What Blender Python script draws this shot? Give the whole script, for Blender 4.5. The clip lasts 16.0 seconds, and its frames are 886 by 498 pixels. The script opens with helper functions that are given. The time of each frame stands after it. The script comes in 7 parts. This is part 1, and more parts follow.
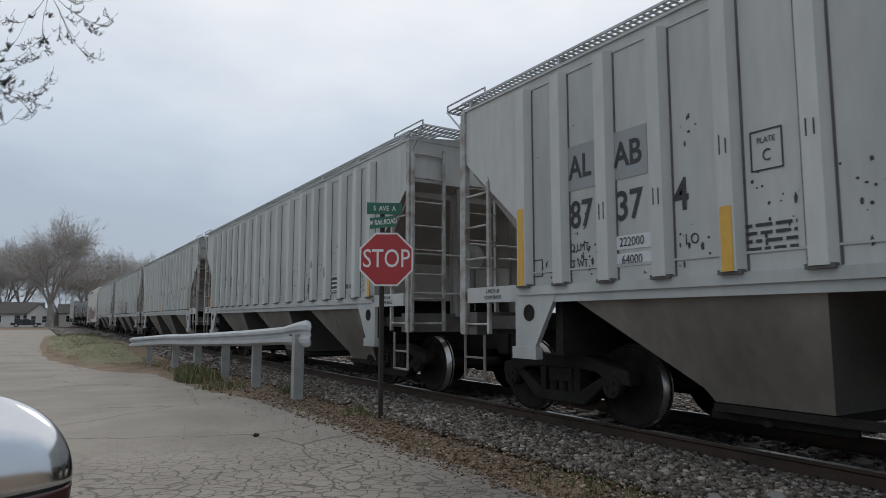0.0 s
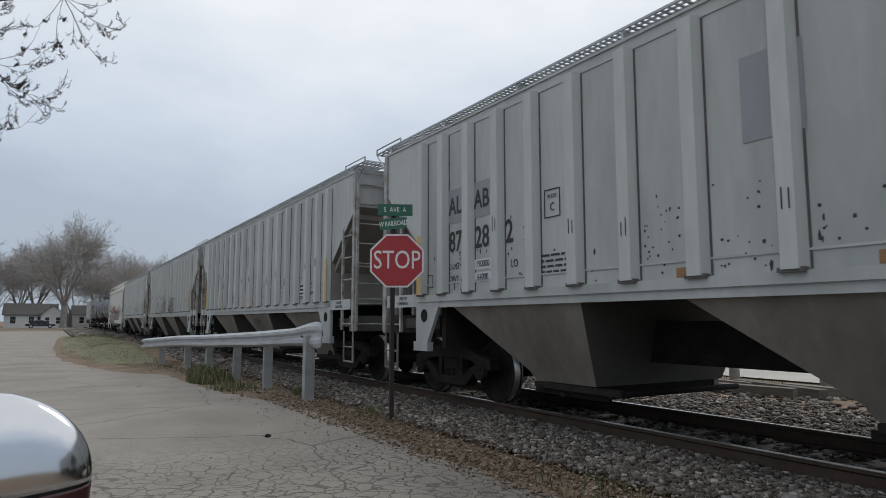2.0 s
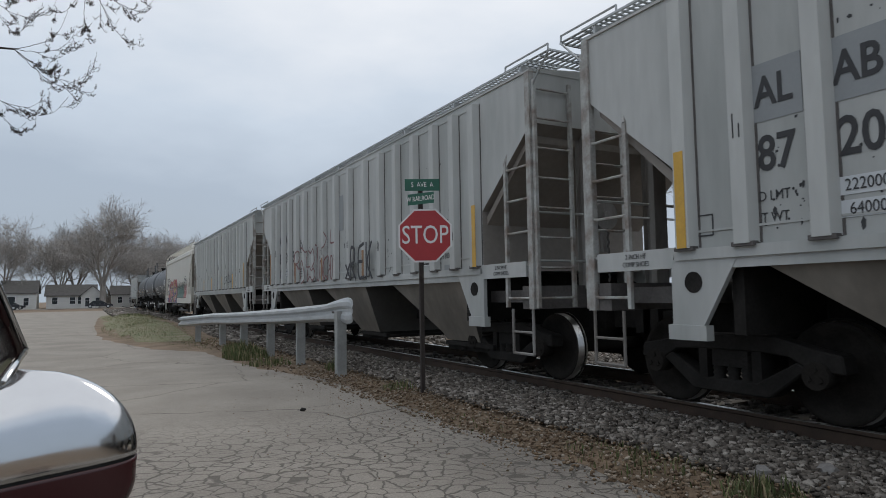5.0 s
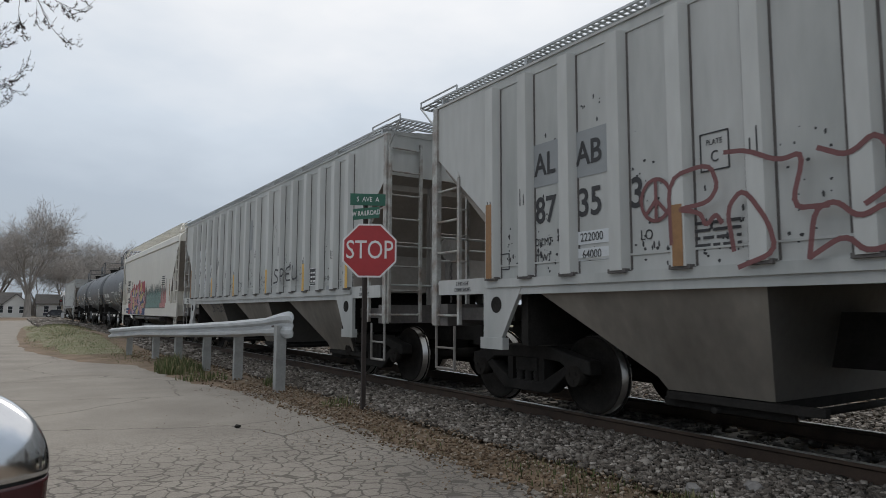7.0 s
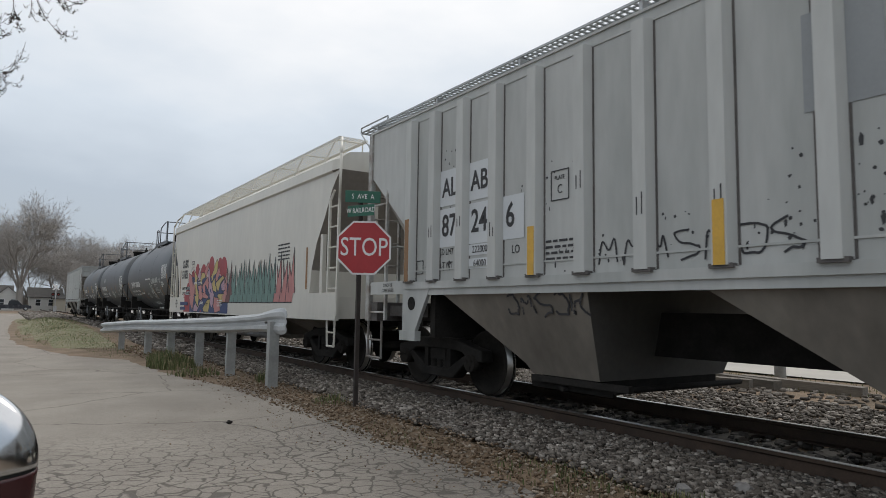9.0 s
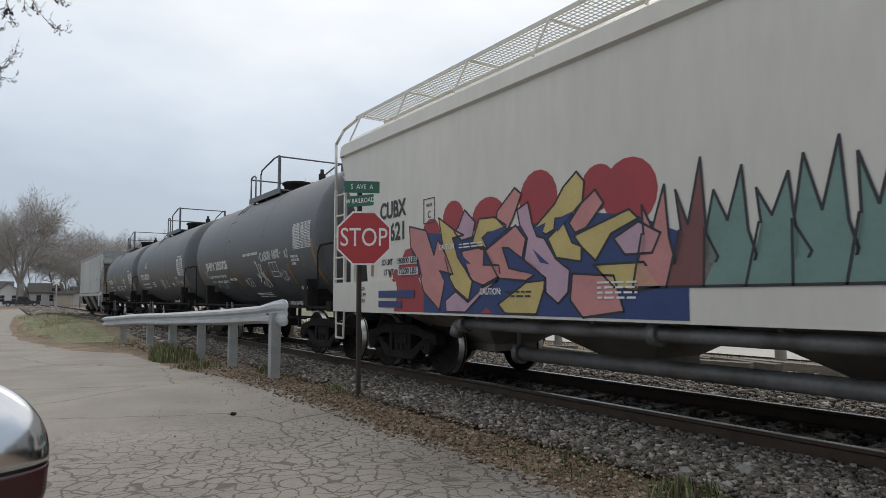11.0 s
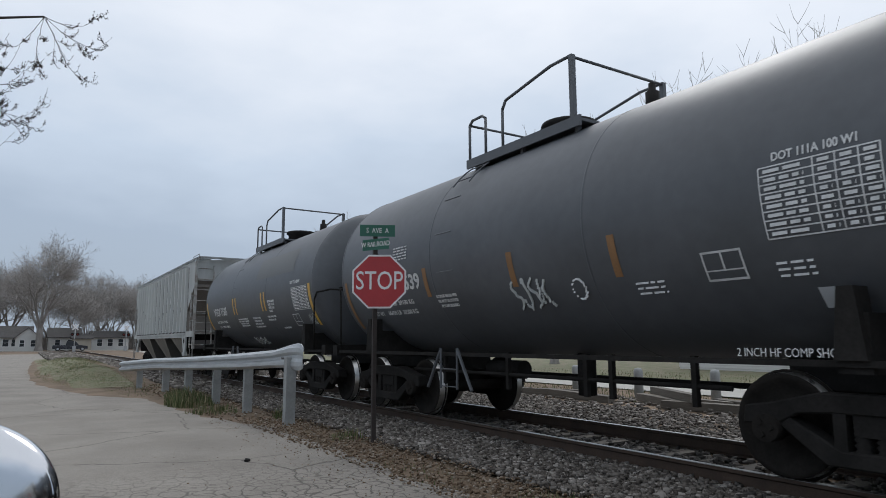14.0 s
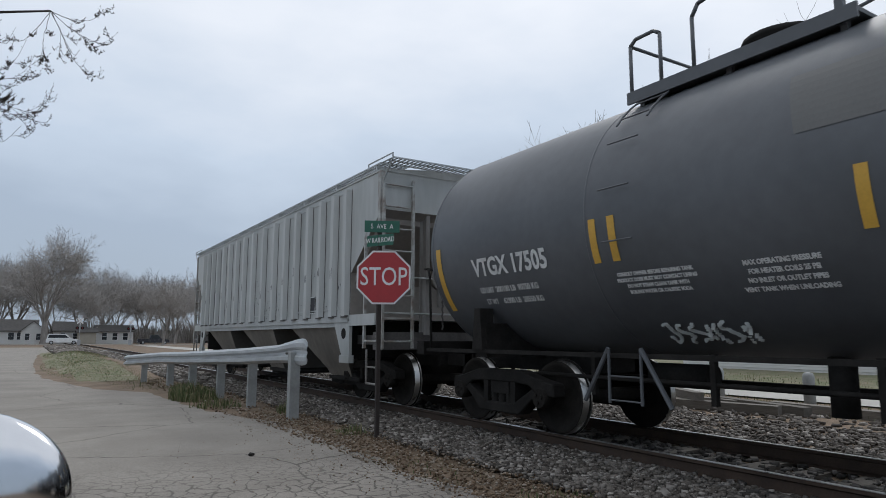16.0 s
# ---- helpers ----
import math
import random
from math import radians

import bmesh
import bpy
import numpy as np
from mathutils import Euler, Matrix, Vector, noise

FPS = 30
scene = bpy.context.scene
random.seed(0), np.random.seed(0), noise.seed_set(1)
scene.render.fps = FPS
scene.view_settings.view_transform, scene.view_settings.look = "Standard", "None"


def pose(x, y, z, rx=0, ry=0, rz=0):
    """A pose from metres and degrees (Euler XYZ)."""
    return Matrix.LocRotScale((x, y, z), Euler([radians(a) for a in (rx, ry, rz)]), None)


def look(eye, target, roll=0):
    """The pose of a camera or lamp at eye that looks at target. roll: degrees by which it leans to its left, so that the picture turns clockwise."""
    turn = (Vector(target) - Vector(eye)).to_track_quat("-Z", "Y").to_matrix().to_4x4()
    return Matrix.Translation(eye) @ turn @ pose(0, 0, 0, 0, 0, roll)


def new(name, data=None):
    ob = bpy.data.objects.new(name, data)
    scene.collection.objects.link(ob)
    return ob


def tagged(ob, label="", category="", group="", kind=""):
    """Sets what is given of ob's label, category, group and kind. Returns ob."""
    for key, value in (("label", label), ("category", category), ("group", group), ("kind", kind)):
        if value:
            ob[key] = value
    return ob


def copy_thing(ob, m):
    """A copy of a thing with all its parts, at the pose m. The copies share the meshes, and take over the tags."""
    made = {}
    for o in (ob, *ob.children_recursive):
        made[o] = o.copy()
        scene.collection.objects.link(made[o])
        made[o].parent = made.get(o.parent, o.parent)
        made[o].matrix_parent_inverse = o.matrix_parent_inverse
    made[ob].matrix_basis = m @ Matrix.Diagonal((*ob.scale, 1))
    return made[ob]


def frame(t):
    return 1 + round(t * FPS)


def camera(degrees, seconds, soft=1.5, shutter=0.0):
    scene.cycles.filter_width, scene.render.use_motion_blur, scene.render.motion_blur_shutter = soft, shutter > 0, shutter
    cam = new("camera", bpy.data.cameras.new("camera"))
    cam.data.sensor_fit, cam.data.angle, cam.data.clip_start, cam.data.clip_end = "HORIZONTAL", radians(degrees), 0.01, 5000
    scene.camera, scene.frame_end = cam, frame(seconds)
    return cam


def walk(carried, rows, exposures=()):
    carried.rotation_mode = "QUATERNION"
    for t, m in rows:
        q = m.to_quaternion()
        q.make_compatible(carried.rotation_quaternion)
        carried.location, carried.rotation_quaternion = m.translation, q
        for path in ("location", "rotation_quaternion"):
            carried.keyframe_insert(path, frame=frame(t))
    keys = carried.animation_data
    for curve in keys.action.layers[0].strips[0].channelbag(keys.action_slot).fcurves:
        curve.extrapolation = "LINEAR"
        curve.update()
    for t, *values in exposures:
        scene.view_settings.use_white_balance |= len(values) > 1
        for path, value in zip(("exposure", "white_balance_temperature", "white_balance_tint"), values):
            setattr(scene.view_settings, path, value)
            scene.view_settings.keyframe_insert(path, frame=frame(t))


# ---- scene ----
# World: track runs along +Y (the far end), camera beside the road at the origin, the train comes towards -Y.
cam = camera(68.56, 16.0, soft=0.55, shutter=0.05)
walk(cam, [
    (0.0, pose(0.003, 0, 1.35, 96.20, 0.00, -31.80)),
    (0.4, pose(0.001, 0, 1.35, 96.56, 0.13, -31.32)),
    (0.5, pose(0.001, 0, 1.35, 96.15, 0.16, -30.76)),
    (0.8, pose(-0.001, 0, 1.35, 95.94, -0.10, -30.51)),
    (1.0, pose(-0.002, 0, 1.35, 95.97, -0.28, -31.25)),
    (1.5, pose(-0.004, 0, 1.35, 96.06, -0.20, -31.84)),
    (2.0, pose(-0.006, 0, 1.35, 96.31, -0.01, -30.92)),
    (2.5, pose(-0.009, 0, 1.35, 95.93, -0.08, -30.69)),
    (2.8, pose(-0.011, 0, 1.35, 96.61, 0.47, -30.50)),
    (3.0, pose(-0.012, 0, 1.35, 96.82, 0.83, -29.30)),
    (3.2, pose(-0.013, 0, 1.35, 97.43, 0.68, -29.38)),
    (3.5, pose(-0.015, 0, 1.35, 96.35, 0.46, -27.51)),
    (4.0, pose(-0.012, 0, 1.35, 94.48, 0.82, -28.56)),
    (4.2, pose(-0.011, 0, 1.35, 93.98, 1.01, -28.20)),
    (6.3, pose(0.001, 0, 1.35, 95.12, 0.12, -30.99)),
    (6.5, pose(0.003, 0, 1.35, 95.39, -0.23, -32.26)),
    (7.0, pose(0.005, 0, 1.35, 95.46, -0.16, -33.28)),
    (7.5, pose(0.006, 0, 1.35, 95.28, 0.03, -33.25)),
    (8.0, pose(0.006, 0, 1.35, 95.38, -0.20, -33.01)),
    (8.5, pose(0.006, 0, 1.35, 95.37, -0.71, -33.82)),
    (9.0, pose(0.006, 0, 1.35, 95.31, -0.86, -33.83)),
    (9.2, pose(0.006, 0, 1.35, 95.22, -0.73, -33.78)),
    (11.5, pose(-0.003, 0, 1.35, 94.23, 0.23, -33.95)),
    (12.0, pose(0.003, 0, 1.35, 94.78, 0.42, -34.23)),
    (12.5, pose(0.008, 0, 1.35, 95.65, 0.34, -33.79)),
    (13.0, pose(0.006, 0, 1.35, 97.96, 0.12, -34.08)),
    (13.5, pose(0.004, 0, 1.35, 98.28, 0.12, -33.75)),
    (13.8, pose(0.003, 0, 1.35, 98.39, 0.20, -33.34)),
    (14.0, pose(0.002, 0, 1.35, 98.13, 0.25, -32.40)),
    (14.5, pose(-0.003, 0, 1.35, 98.13, -0.03, -32.87)),
    (15.0, pose(-0.004, 0, 1.35, 98.34, -0.09, -31.60)),
    (15.5, pose(-0.006, 0, 1.35, 97.80, 0.01, -30.68)),
    (16.0, pose(-0.008, 0, 1.35, 97.80, -0.14, -32.11)),
], exposures=[(0, 0.11, 6420, 10), (2.5, 0.14, 6420, 10), (3.0, 0.2, 6450, 10), (4.0, 0.07, 6400, 10), (6.5, 0.18, 6450, 10), (7.0, 0.18, 6600, 10),
              (9.0, 0.28, 6700, 10), (12.0, 0.32, 6550, 10), (12.5, 0.29, 6500, 10), (13.5, 0.12, 6160, 10), (16.0, 0.1, 6160, 10)])

TRACK_X, RAIL_Z = 6.55, 0.15


def travelled(t):
    """Metres the train has run since the start; the slack between its cars makes the pace a little uneven."""
    slack = ((0, 0), (1.0, 0.08), (1.5, -0.02), (2.0, -0.12), (2.5, -0.08), (3.0, 0.02), (3.5, 0.1), (4.2, 0.02), (6.5, -0.4), (7.0, -0.28), (7.5, -0.03), (8.0, 0.08), (8.5, -0.16), (9.0, 0.06), (11.5, 0), (12.0, 0.02), (12.5, 0), (13.5, 0), (14.0, 0.14), (14.5, 0), (16, 0))
    for (t0, a), (t1, b) in zip(slack, slack[1:]):
        if t <= t1:
            return 6.85 * t + 0.0135 * t * t + a + (b - a) * (t - t0) / (t1 - t0)
    return 6.85 * t + 0.0135 * t * t


# ---- sky and sun ----
def build_world():
    w = bpy.data.worlds.new("sky")
    scene.world = w
    w.use_nodes = True
    nt = w.node_tree
    n, l = nt.nodes, nt.links
    n.clear()
    sky = n.new("ShaderNodeTexSky")
    sky.sky_type, sky.sun_disc = "NISHITA", False
    sky.sun_elevation, sky.sun_rotation = radians(48), radians(50)
    sky.air_density, sky.dust_density = 1.0, 3.0
    clear = n.new("ShaderNodeBackground")
    clear.inputs[1].default_value = 0.05
    l.new(sky.outputs[0], clear.inputs[0])
    tc = n.new("ShaderNodeTexCoord")
    mp = n.new("ShaderNodeMapping")
    mp.inputs["Scale"].default_value = (1.0, 1.0, 2.6)
    l.new(tc.outputs["Generated"], mp.inputs["Vector"])
    nz = n.new("ShaderNodeTexNoise")
    nz.inputs["Scale"].default_value, nz.inputs["Detail"].default_value = 2.3, 5.0
    nz.inputs["Roughness"].default_value = 0.52
    l.new(mp.outputs[0], nz.inputs["Vector"])
    # overcast: brighter towards the zenith, bluish grey towards the horizon
    sep = n.new("ShaderNodeSeparateXYZ")
    l.new(tc.outputs["Generated"], sep.inputs[0])
    mix = n.new("ShaderNodeMath")
    mix.operation = "MULTIPLY_ADD"
    l.new(nz.outputs["Fac"], mix.inputs[0])
    mix.inputs[1].default_value = 0.45
    l.new(sep.outputs["Z"], mix.inputs[2])
    # the cloud cover glows towards the hidden sun
    glow = n.new("ShaderNodeVectorMath")
    glow.operation = "DOT_PRODUCT"
    l.new(tc.outputs["Generated"], glow.inputs[0])
    glow.inputs[1].default_value = (0.49, 0.42, 0.77)
    lift = n.new("ShaderNodeMath")
    lift.operation = "MULTIPLY_ADD"
    l.new(glow.outputs["Value"], lift.inputs[0])
    lift.inputs[1].default_value, lift.inputs[2].default_value = 0.30, -0.165
    total = n.new("ShaderNodeMath")
    total.operation = "ADD"
    l.new(mix.outputs[0], total.inputs[0])
    l.new(lift.outputs[0], total.inputs[1])
    ramp = n.new("ShaderNodeValToRGB")
    e = ramp.color_ramp.elements
    e[0].position, e[0].color = 0.20, (0.41, 0.475, 0.55, 1)
    e[1].position, e[1].color = 0.78, (0.87, 0.892, 0.925, 1)
    m = e.new(0.39)
    m.color = (0.43, 0.50, 0.59, 1)
    m = e.new(0.57)
    m.color = (0.60, 0.675, 0.765, 1)
    l.new(total.outputs[0], ramp.inputs[0])
    cloud = n.new("ShaderNodeBackground")
    cloud.inputs[1].default_value = 0.98
    l.new(ramp.outputs[0], cloud.inputs[0])
    ms = n.new("ShaderNodeMixShader")
    ms.inputs[0].default_value = 0.9
    l.new(clear.outputs[0], ms.inputs[1])
    l.new(cloud.outputs[0], ms.inputs[2])
    out = n.new("ShaderNodeOutputWorld")
    l.new(ms.outputs[0], out.inputs[0])


build_world()
sun = new("sun", bpy.data.lights.new("sun", "SUN"))
sun.data.energy, sun.data.angle, sun.data.color = 0.7, radians(24), (1.0, 0.96, 0.9)
sun.matrix_world = look((14, 12, 22), (0, 0, 0))


# ---- materials ----
def material(name, base, rough=0.6, metal=0.0, var=0.25, scale=3.0, fine=40.0, bump=0.15, tint=None, stretch=(1, 1, 1), dist=0.01, per_object=0.0):
    """A surface with two scales of variation: broad stains and fine grain with bump."""
    m = bpy.data.materials.new(name)
    m.use_nodes = True
    nt = m.node_tree
    n, l = nt.nodes, nt.links
    bsdf = n["Principled BSDF"]
    tc = n.new("ShaderNodeTexCoord")
    mp = n.new("ShaderNodeMapping")
    mp.inputs["Scale"].default_value = stretch
    l.new(tc.outputs["Object"], mp.inputs["Vector"])
    big, small = n.new("ShaderNodeTexNoise"), n.new("ShaderNodeTexNoise")
    for node, s, d in ((big, scale, 6), (small, fine, 4)):
        node.inputs["Scale"].default_value, node.inputs["Detail"].default_value = s, d
        l.new(mp.outputs[0], node.inputs["Vector"])
    ramp = n.new("ShaderNodeValToRGB")
    tint = tint or tuple(c * (1 - var) for c in base)
    ramp.color_ramp.elements[0].position, ramp.color_ramp.elements[0].color = 0.32, (*tint, 1)
    ramp.color_ramp.elements[1].position, ramp.color_ramp.elements[1].color = 0.62, (*base, 1)
    l.new(big.outputs["Fac"], ramp.inputs[0])
    mul = n.new("ShaderNodeMix")
    mul.data_type, mul.blend_type = "RGBA", "MULTIPLY"
    mul.inputs[0].default_value = 1.0
    gr = n.new("ShaderNodeMapRange")
    gr.inputs["To Min"].default_value, gr.inputs["To Max"].default_value = 1 - var, 1 + var * 0.6
    l.new(small.outputs["Fac"], gr.inputs["Value"])
    l.new(ramp.outputs[0], mul.inputs[6])
    l.new(gr.outputs[0], mul.inputs[7])
    colour = mul.outputs[2]
    if per_object:
        oi = n.new("ShaderNodeObjectInfo")
        r2 = n.new("ShaderNodeMapRange")
        r2.inputs["To Min"].default_value, r2.inputs["To Max"].default_value = 1 - per_object, 1 + per_object
        l.new(oi.outputs["Random"], r2.inputs["Value"])
        m2 = n.new("ShaderNodeMix")
        m2.data_type, m2.blend_type = "RGBA", "MULTIPLY"
        m2.inputs[0].default_value = 1.0
        l.new(colour, m2.inputs[6])
        l.new(r2.outputs[0], m2.inputs[7])
        colour = m2.outputs[2]
    l.new(colour, bsdf.inputs["Base Color"])
    rr = n.new("ShaderNodeMapRange")
    rr.inputs["To Min"].default_value, rr.inputs["To Max"].default_value = max(0.02, rough - 0.12), min(1, rough + 0.12)
    l.new(big.outputs["Fac"], rr.inputs["Value"])
    l.new(rr.outputs[0], bsdf.inputs["Roughness"])
    bsdf.inputs["Metallic"].default_value = metal
    if bump:
        b = n.new("ShaderNodeBump")
        b.inputs["Strength"].default_value, b.inputs["Distance"].default_value = bump, dist
        l.new(small.outputs["Fac"], b.inputs["Height"])
        l.new(b.outputs[0], bsdf.inputs["Normal"])
    return m


M = dict(
    hopper_grey=material("weathered_grey_paint", (0.50, 0.512, 0.50), 0.5, var=0.18, scale=0.9, fine=9, stretch=(1, 1, 0.22), bump=0.05, tint=(0.355, 0.372, 0.36)),
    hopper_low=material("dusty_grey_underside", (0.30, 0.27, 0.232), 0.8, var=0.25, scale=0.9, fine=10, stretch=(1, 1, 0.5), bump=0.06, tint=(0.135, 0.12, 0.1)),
    slope_shade=material("shaded_slope_sheet", (0.115, 0.11, 0.1), 0.7, var=0.25, scale=1.0, fine=12, bump=0.06),
    end_brown=material("grimy_end_sheet", (0.3, 0.272, 0.245), 0.75, var=0.2, scale=1.2, fine=12, bump=0.06),
    # ribs: body grey made lighter, their catch of light put into the colour
    rib_grey=material("lit_rib_paint", (0.57, 0.58, 0.565), 0.5, var=0.16, scale=0.9, fine=9, stretch=(1, 1, 0.22), bump=0.05, tint=(0.46, 0.475, 0.46), per_object=0.05),
    end_grey=material("soiled_end_paint", (0.30, 0.29, 0.275), 0.65, var=0.3, scale=2.2, fine=18, stretch=(1, 1, 0.3), bump=0.06, tint=(0.17, 0.155, 0.14)),
    ladder_grey=material("worn_ladder_paint", (0.46, 0.47, 0.455), 0.6, var=0.35, scale=5, fine=30, bump=0.08, tint=(0.24, 0.2, 0.17)),
    pipe=material("dull_pipe_steel", (0.2, 0.2, 0.2), 0.5, 0.3, var=0.3, scale=3, fine=25, bump=0.08, tint=(0.1, 0.09, 0.08)),
    grime_and_shade=material("rust_grime_and_gap_shade", (0.14, 0.13, 0.125), 0.85, var=0.35, scale=4, fine=30, bump=0.1),
    patch=material("fresh_grey_patch", (0.30, 0.32, 0.33), 0.55, var=0.08, scale=1.5, bump=0.02),
    pale_patch=material("pale_patch_paint", (0.62, 0.65, 0.67), 0.55, var=0.06, scale=1.5, bump=0.02),
    cream=material("cream_paint", (0.66, 0.64, 0.58), 0.4, var=0.1, scale=0.7, fine=8, stretch=(1, 1, 0.25), bump=0.03),
    tank=material("black_tank_paint", (0.115, 0.122, 0.132), 0.46, var=0.2, scale=0.6, fine=7, bump=0.03, tint=(0.09, 0.096, 0.104)),
    tank_patch=material("faded_tank_patch", (0.13, 0.13, 0.125), 0.5, var=0.15, scale=1, bump=0.02),
    black=material("sooty_steel", (0.032, 0.03, 0.028), 0.85, var=0.4, scale=4, fine=30, bump=0.2),
    wheel=material("brown_wheel_steel", (0.03, 0.027, 0.024), 0.88, 0.0, var=0.4, scale=5, fine=40, bump=0.15),
    tread=material("polished_tread", (0.55, 0.54, 0.52), 0.3, 1.0, var=0.15, scale=6, fine=60, bump=0.05),
    rail_side=material("rusty_rail", (0.075, 0.05, 0.036), 0.8, 0.2, var=0.35, scale=4, fine=50, bump=0.3),
    rail_head=material("shiny_rail_head", (0.5, 0.5, 0.49), 0.3, 1.0, var=0.2, scale=2, fine=40, bump=0.05),
    tie=material("weathered_tie_wood", (0.20, 0.18, 0.155), 0.9, var=0.4, scale=2, fine=25, stretch=(0.25, 3, 3), bump=0.5, per_object=0.25),
    yellow=material("yellow_reflective_tape", (0.68, 0.40, 0.06), 0.4, var=0.12, scale=5, bump=0.02),
    faded_tape=material("faded_orange_tape", (0.32, 0.17, 0.07), 0.5, var=0.2, scale=5, bump=0.02),
    ink=material("black_stencil_paint", (0.045, 0.046, 0.05), 0.6, var=0.3, scale=6, fine=30, bump=0.02),
    white_ink=material("white_stencil_paint", (0.76, 0.77, 0.76), 0.6, var=0.2, scale=6, fine=30, bump=0.02),
    galv=material("galvanised_steel", (0.50, 0.52, 0.53), 0.48, 0.35, var=0.16, scale=2.5, fine=25, bump=0.06, tint=(0.40, 0.42, 0.43)),
    post=material("grey_steel_post", (0.36, 0.37, 0.36), 0.65, 0.1, var=0.2, scale=3, fine=25, bump=0.1),
    sign_red=material("faded_red_sheeting", (0.42, 0.035, 0.04), 0.4, var=0.1, scale=4, fine=20, bump=0.02),
    sign_white=material("white_sheeting", (0.78, 0.77, 0.76), 0.45, var=0.05, scale=4, bump=0.02),
    sign_green=material("green_sheeting", (0.025, 0.13, 0.085), 0.4, var=0.12, scale=4, bump=0.02),
    dark_post=material("rusty_dark_post", (0.05, 0.04, 0.036), 0.8, var=0.3, scale=6, fine=40, bump=0.2),
    # bark and twig are paled, haze over the far trees put into their colour
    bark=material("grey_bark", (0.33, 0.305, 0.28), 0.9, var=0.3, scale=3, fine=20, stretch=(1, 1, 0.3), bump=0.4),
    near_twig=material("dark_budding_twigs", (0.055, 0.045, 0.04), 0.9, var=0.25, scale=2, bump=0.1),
    twig=material("pale_twigs", (0.42, 0.395, 0.37), 0.9, var=0.25, scale=2, bump=0.1),
)
for key in ("black", "wheel"):
    M[key].node_tree.nodes["Principled BSDF"].inputs["Specular IOR Level"].default_value = 0.12
M["tank"].node_tree.nodes["Principled BSDF"].inputs["Specular IOR Level"].default_value = 0.45


# ---- mesh helpers ----
def box(bm, x0, x1, y0, y1, z0, z1):
    v = [bm.verts.new(p) for p in ((x0, y0, z0), (x1, y0, z0), (x1, y1, z0), (x0, y1, z0), (x0, y0, z1), (x1, y0, z1), (x1, y1, z1), (x0, y1, z1))]
    for f in ((0, 3, 2, 1), (4, 5, 6, 7), (0, 1, 5, 4), (1, 2, 6, 5), (2, 3, 7, 6), (3, 0, 4, 7)):
        bm.faces.new([v[i] for i in f])
    return v


def rod(bm, a, b, r, seg=8, r2=None):
    a, b = Vector(a), Vector(b)
    r2 = r if r2 is None else r2
    d = (b - a).normalized()
    u = d.orthogonal().normalized()
    w = d.cross(u)
    ra, rb = [], []
    for i in range(seg):
        c, s = math.cos(2 * math.pi * i / seg), math.sin(2 * math.pi * i / seg)
        ra.append(bm.verts.new(a + (u * c + w * s) * r))
        rb.append(bm.verts.new(b + (u * c + w * s) * r2))
    for i in range(seg):
        j = (i + 1) % seg
        bm.faces.new((ra[i], ra[j], rb[j], rb[i])).smooth = seg > 6
    bm.faces.new(ra[::-1])
    bm.faces.new(rb)


def path(bm, pts, r, seg=8):
    for a, b in zip(pts, pts[1:]):
        rod(bm, a, b, r, seg)


def prism(bm, outline, axis, a, b):
    """Extrudes a 2D outline along an axis from a to b. The outline's pairs fill the other two axes in order."""
    def at(p, s):
        q = list(p)
        q.insert(axis, s)
        return q
    va = [bm.verts.new(at(p, a)) for p in outline]
    vb = [bm.verts.new(at(p, b)) for p in outline]
    n = len(outline)
    bm.faces.new(va)
    bm.faces.new(vb[::-1])
    for i in range(n):
        j = (i + 1) % n
        bm.faces.new((va[i], vb[i], vb[j], va[j]))
    bmesh.ops.recalc_face_normals(bm, faces=bm.faces)


def lathe(bm, profile, axis=0, seg=24, smooth=True, centre=(0, 0, 0)):
    """profile: (along, radius) pairs turned round an axis (0 x, 1 y, 2 z)."""
    rings = []
    for s, r in profile:
        ring = []
        for i in range(seg):
            a = 2 * math.pi * i / seg
            p = [r * math.cos(a), r * math.sin(a)]
            p.insert(axis, s)
            ring.append(bm.verts.new(Vector(p) + Vector(centre)))
        rings.append(ring)
    for r0, r1 in zip(rings, rings[1:]):
        for i in range(seg):
            j = (i + 1) % seg
            bm.faces.new((r0[i], r0[j], r1[j], r1[i])).smooth = smooth
    bm.faces.new(rings[0][::-1])
    bm.faces.new(rings[-1])
    bmesh.ops.recalc_face_normals(bm, faces=bm.faces)


def bevel(bm, w, seg=1, angle=35):
    es = [e for e in bm.edges if len(e.link_faces) == 2 and e.calc_face_angle(0) > radians(angle)]
    bmesh.ops.bevel(bm, geom=es, offset=w, segments=seg, affect="EDGES", profile=0.6)


def mesh_of(name, bm, *mats):
    me = bpy.data.meshes.new(name)
    bm.to_mesh(me)
    bm.free()
    for m in mats:
        me.materials.append(m)
    return me


def part(name, bm, mat, parent, label="", at=None):
    ob = new(name, mesh_of(name, bm, mat) if isinstance(bm, bmesh.types.BMesh) else bm)
    if parent is not None:
        ob.parent = parent
    if at is not None:
        ob.matrix_basis = at
    return tagged(ob, label)


def thing(name, label, category, at=None, group=""):
    ob = new(name)
    ob.empty_display_size = 0.3
    if at is not None:
        ob.matrix_basis = at
    return tagged(ob, label, category, group)


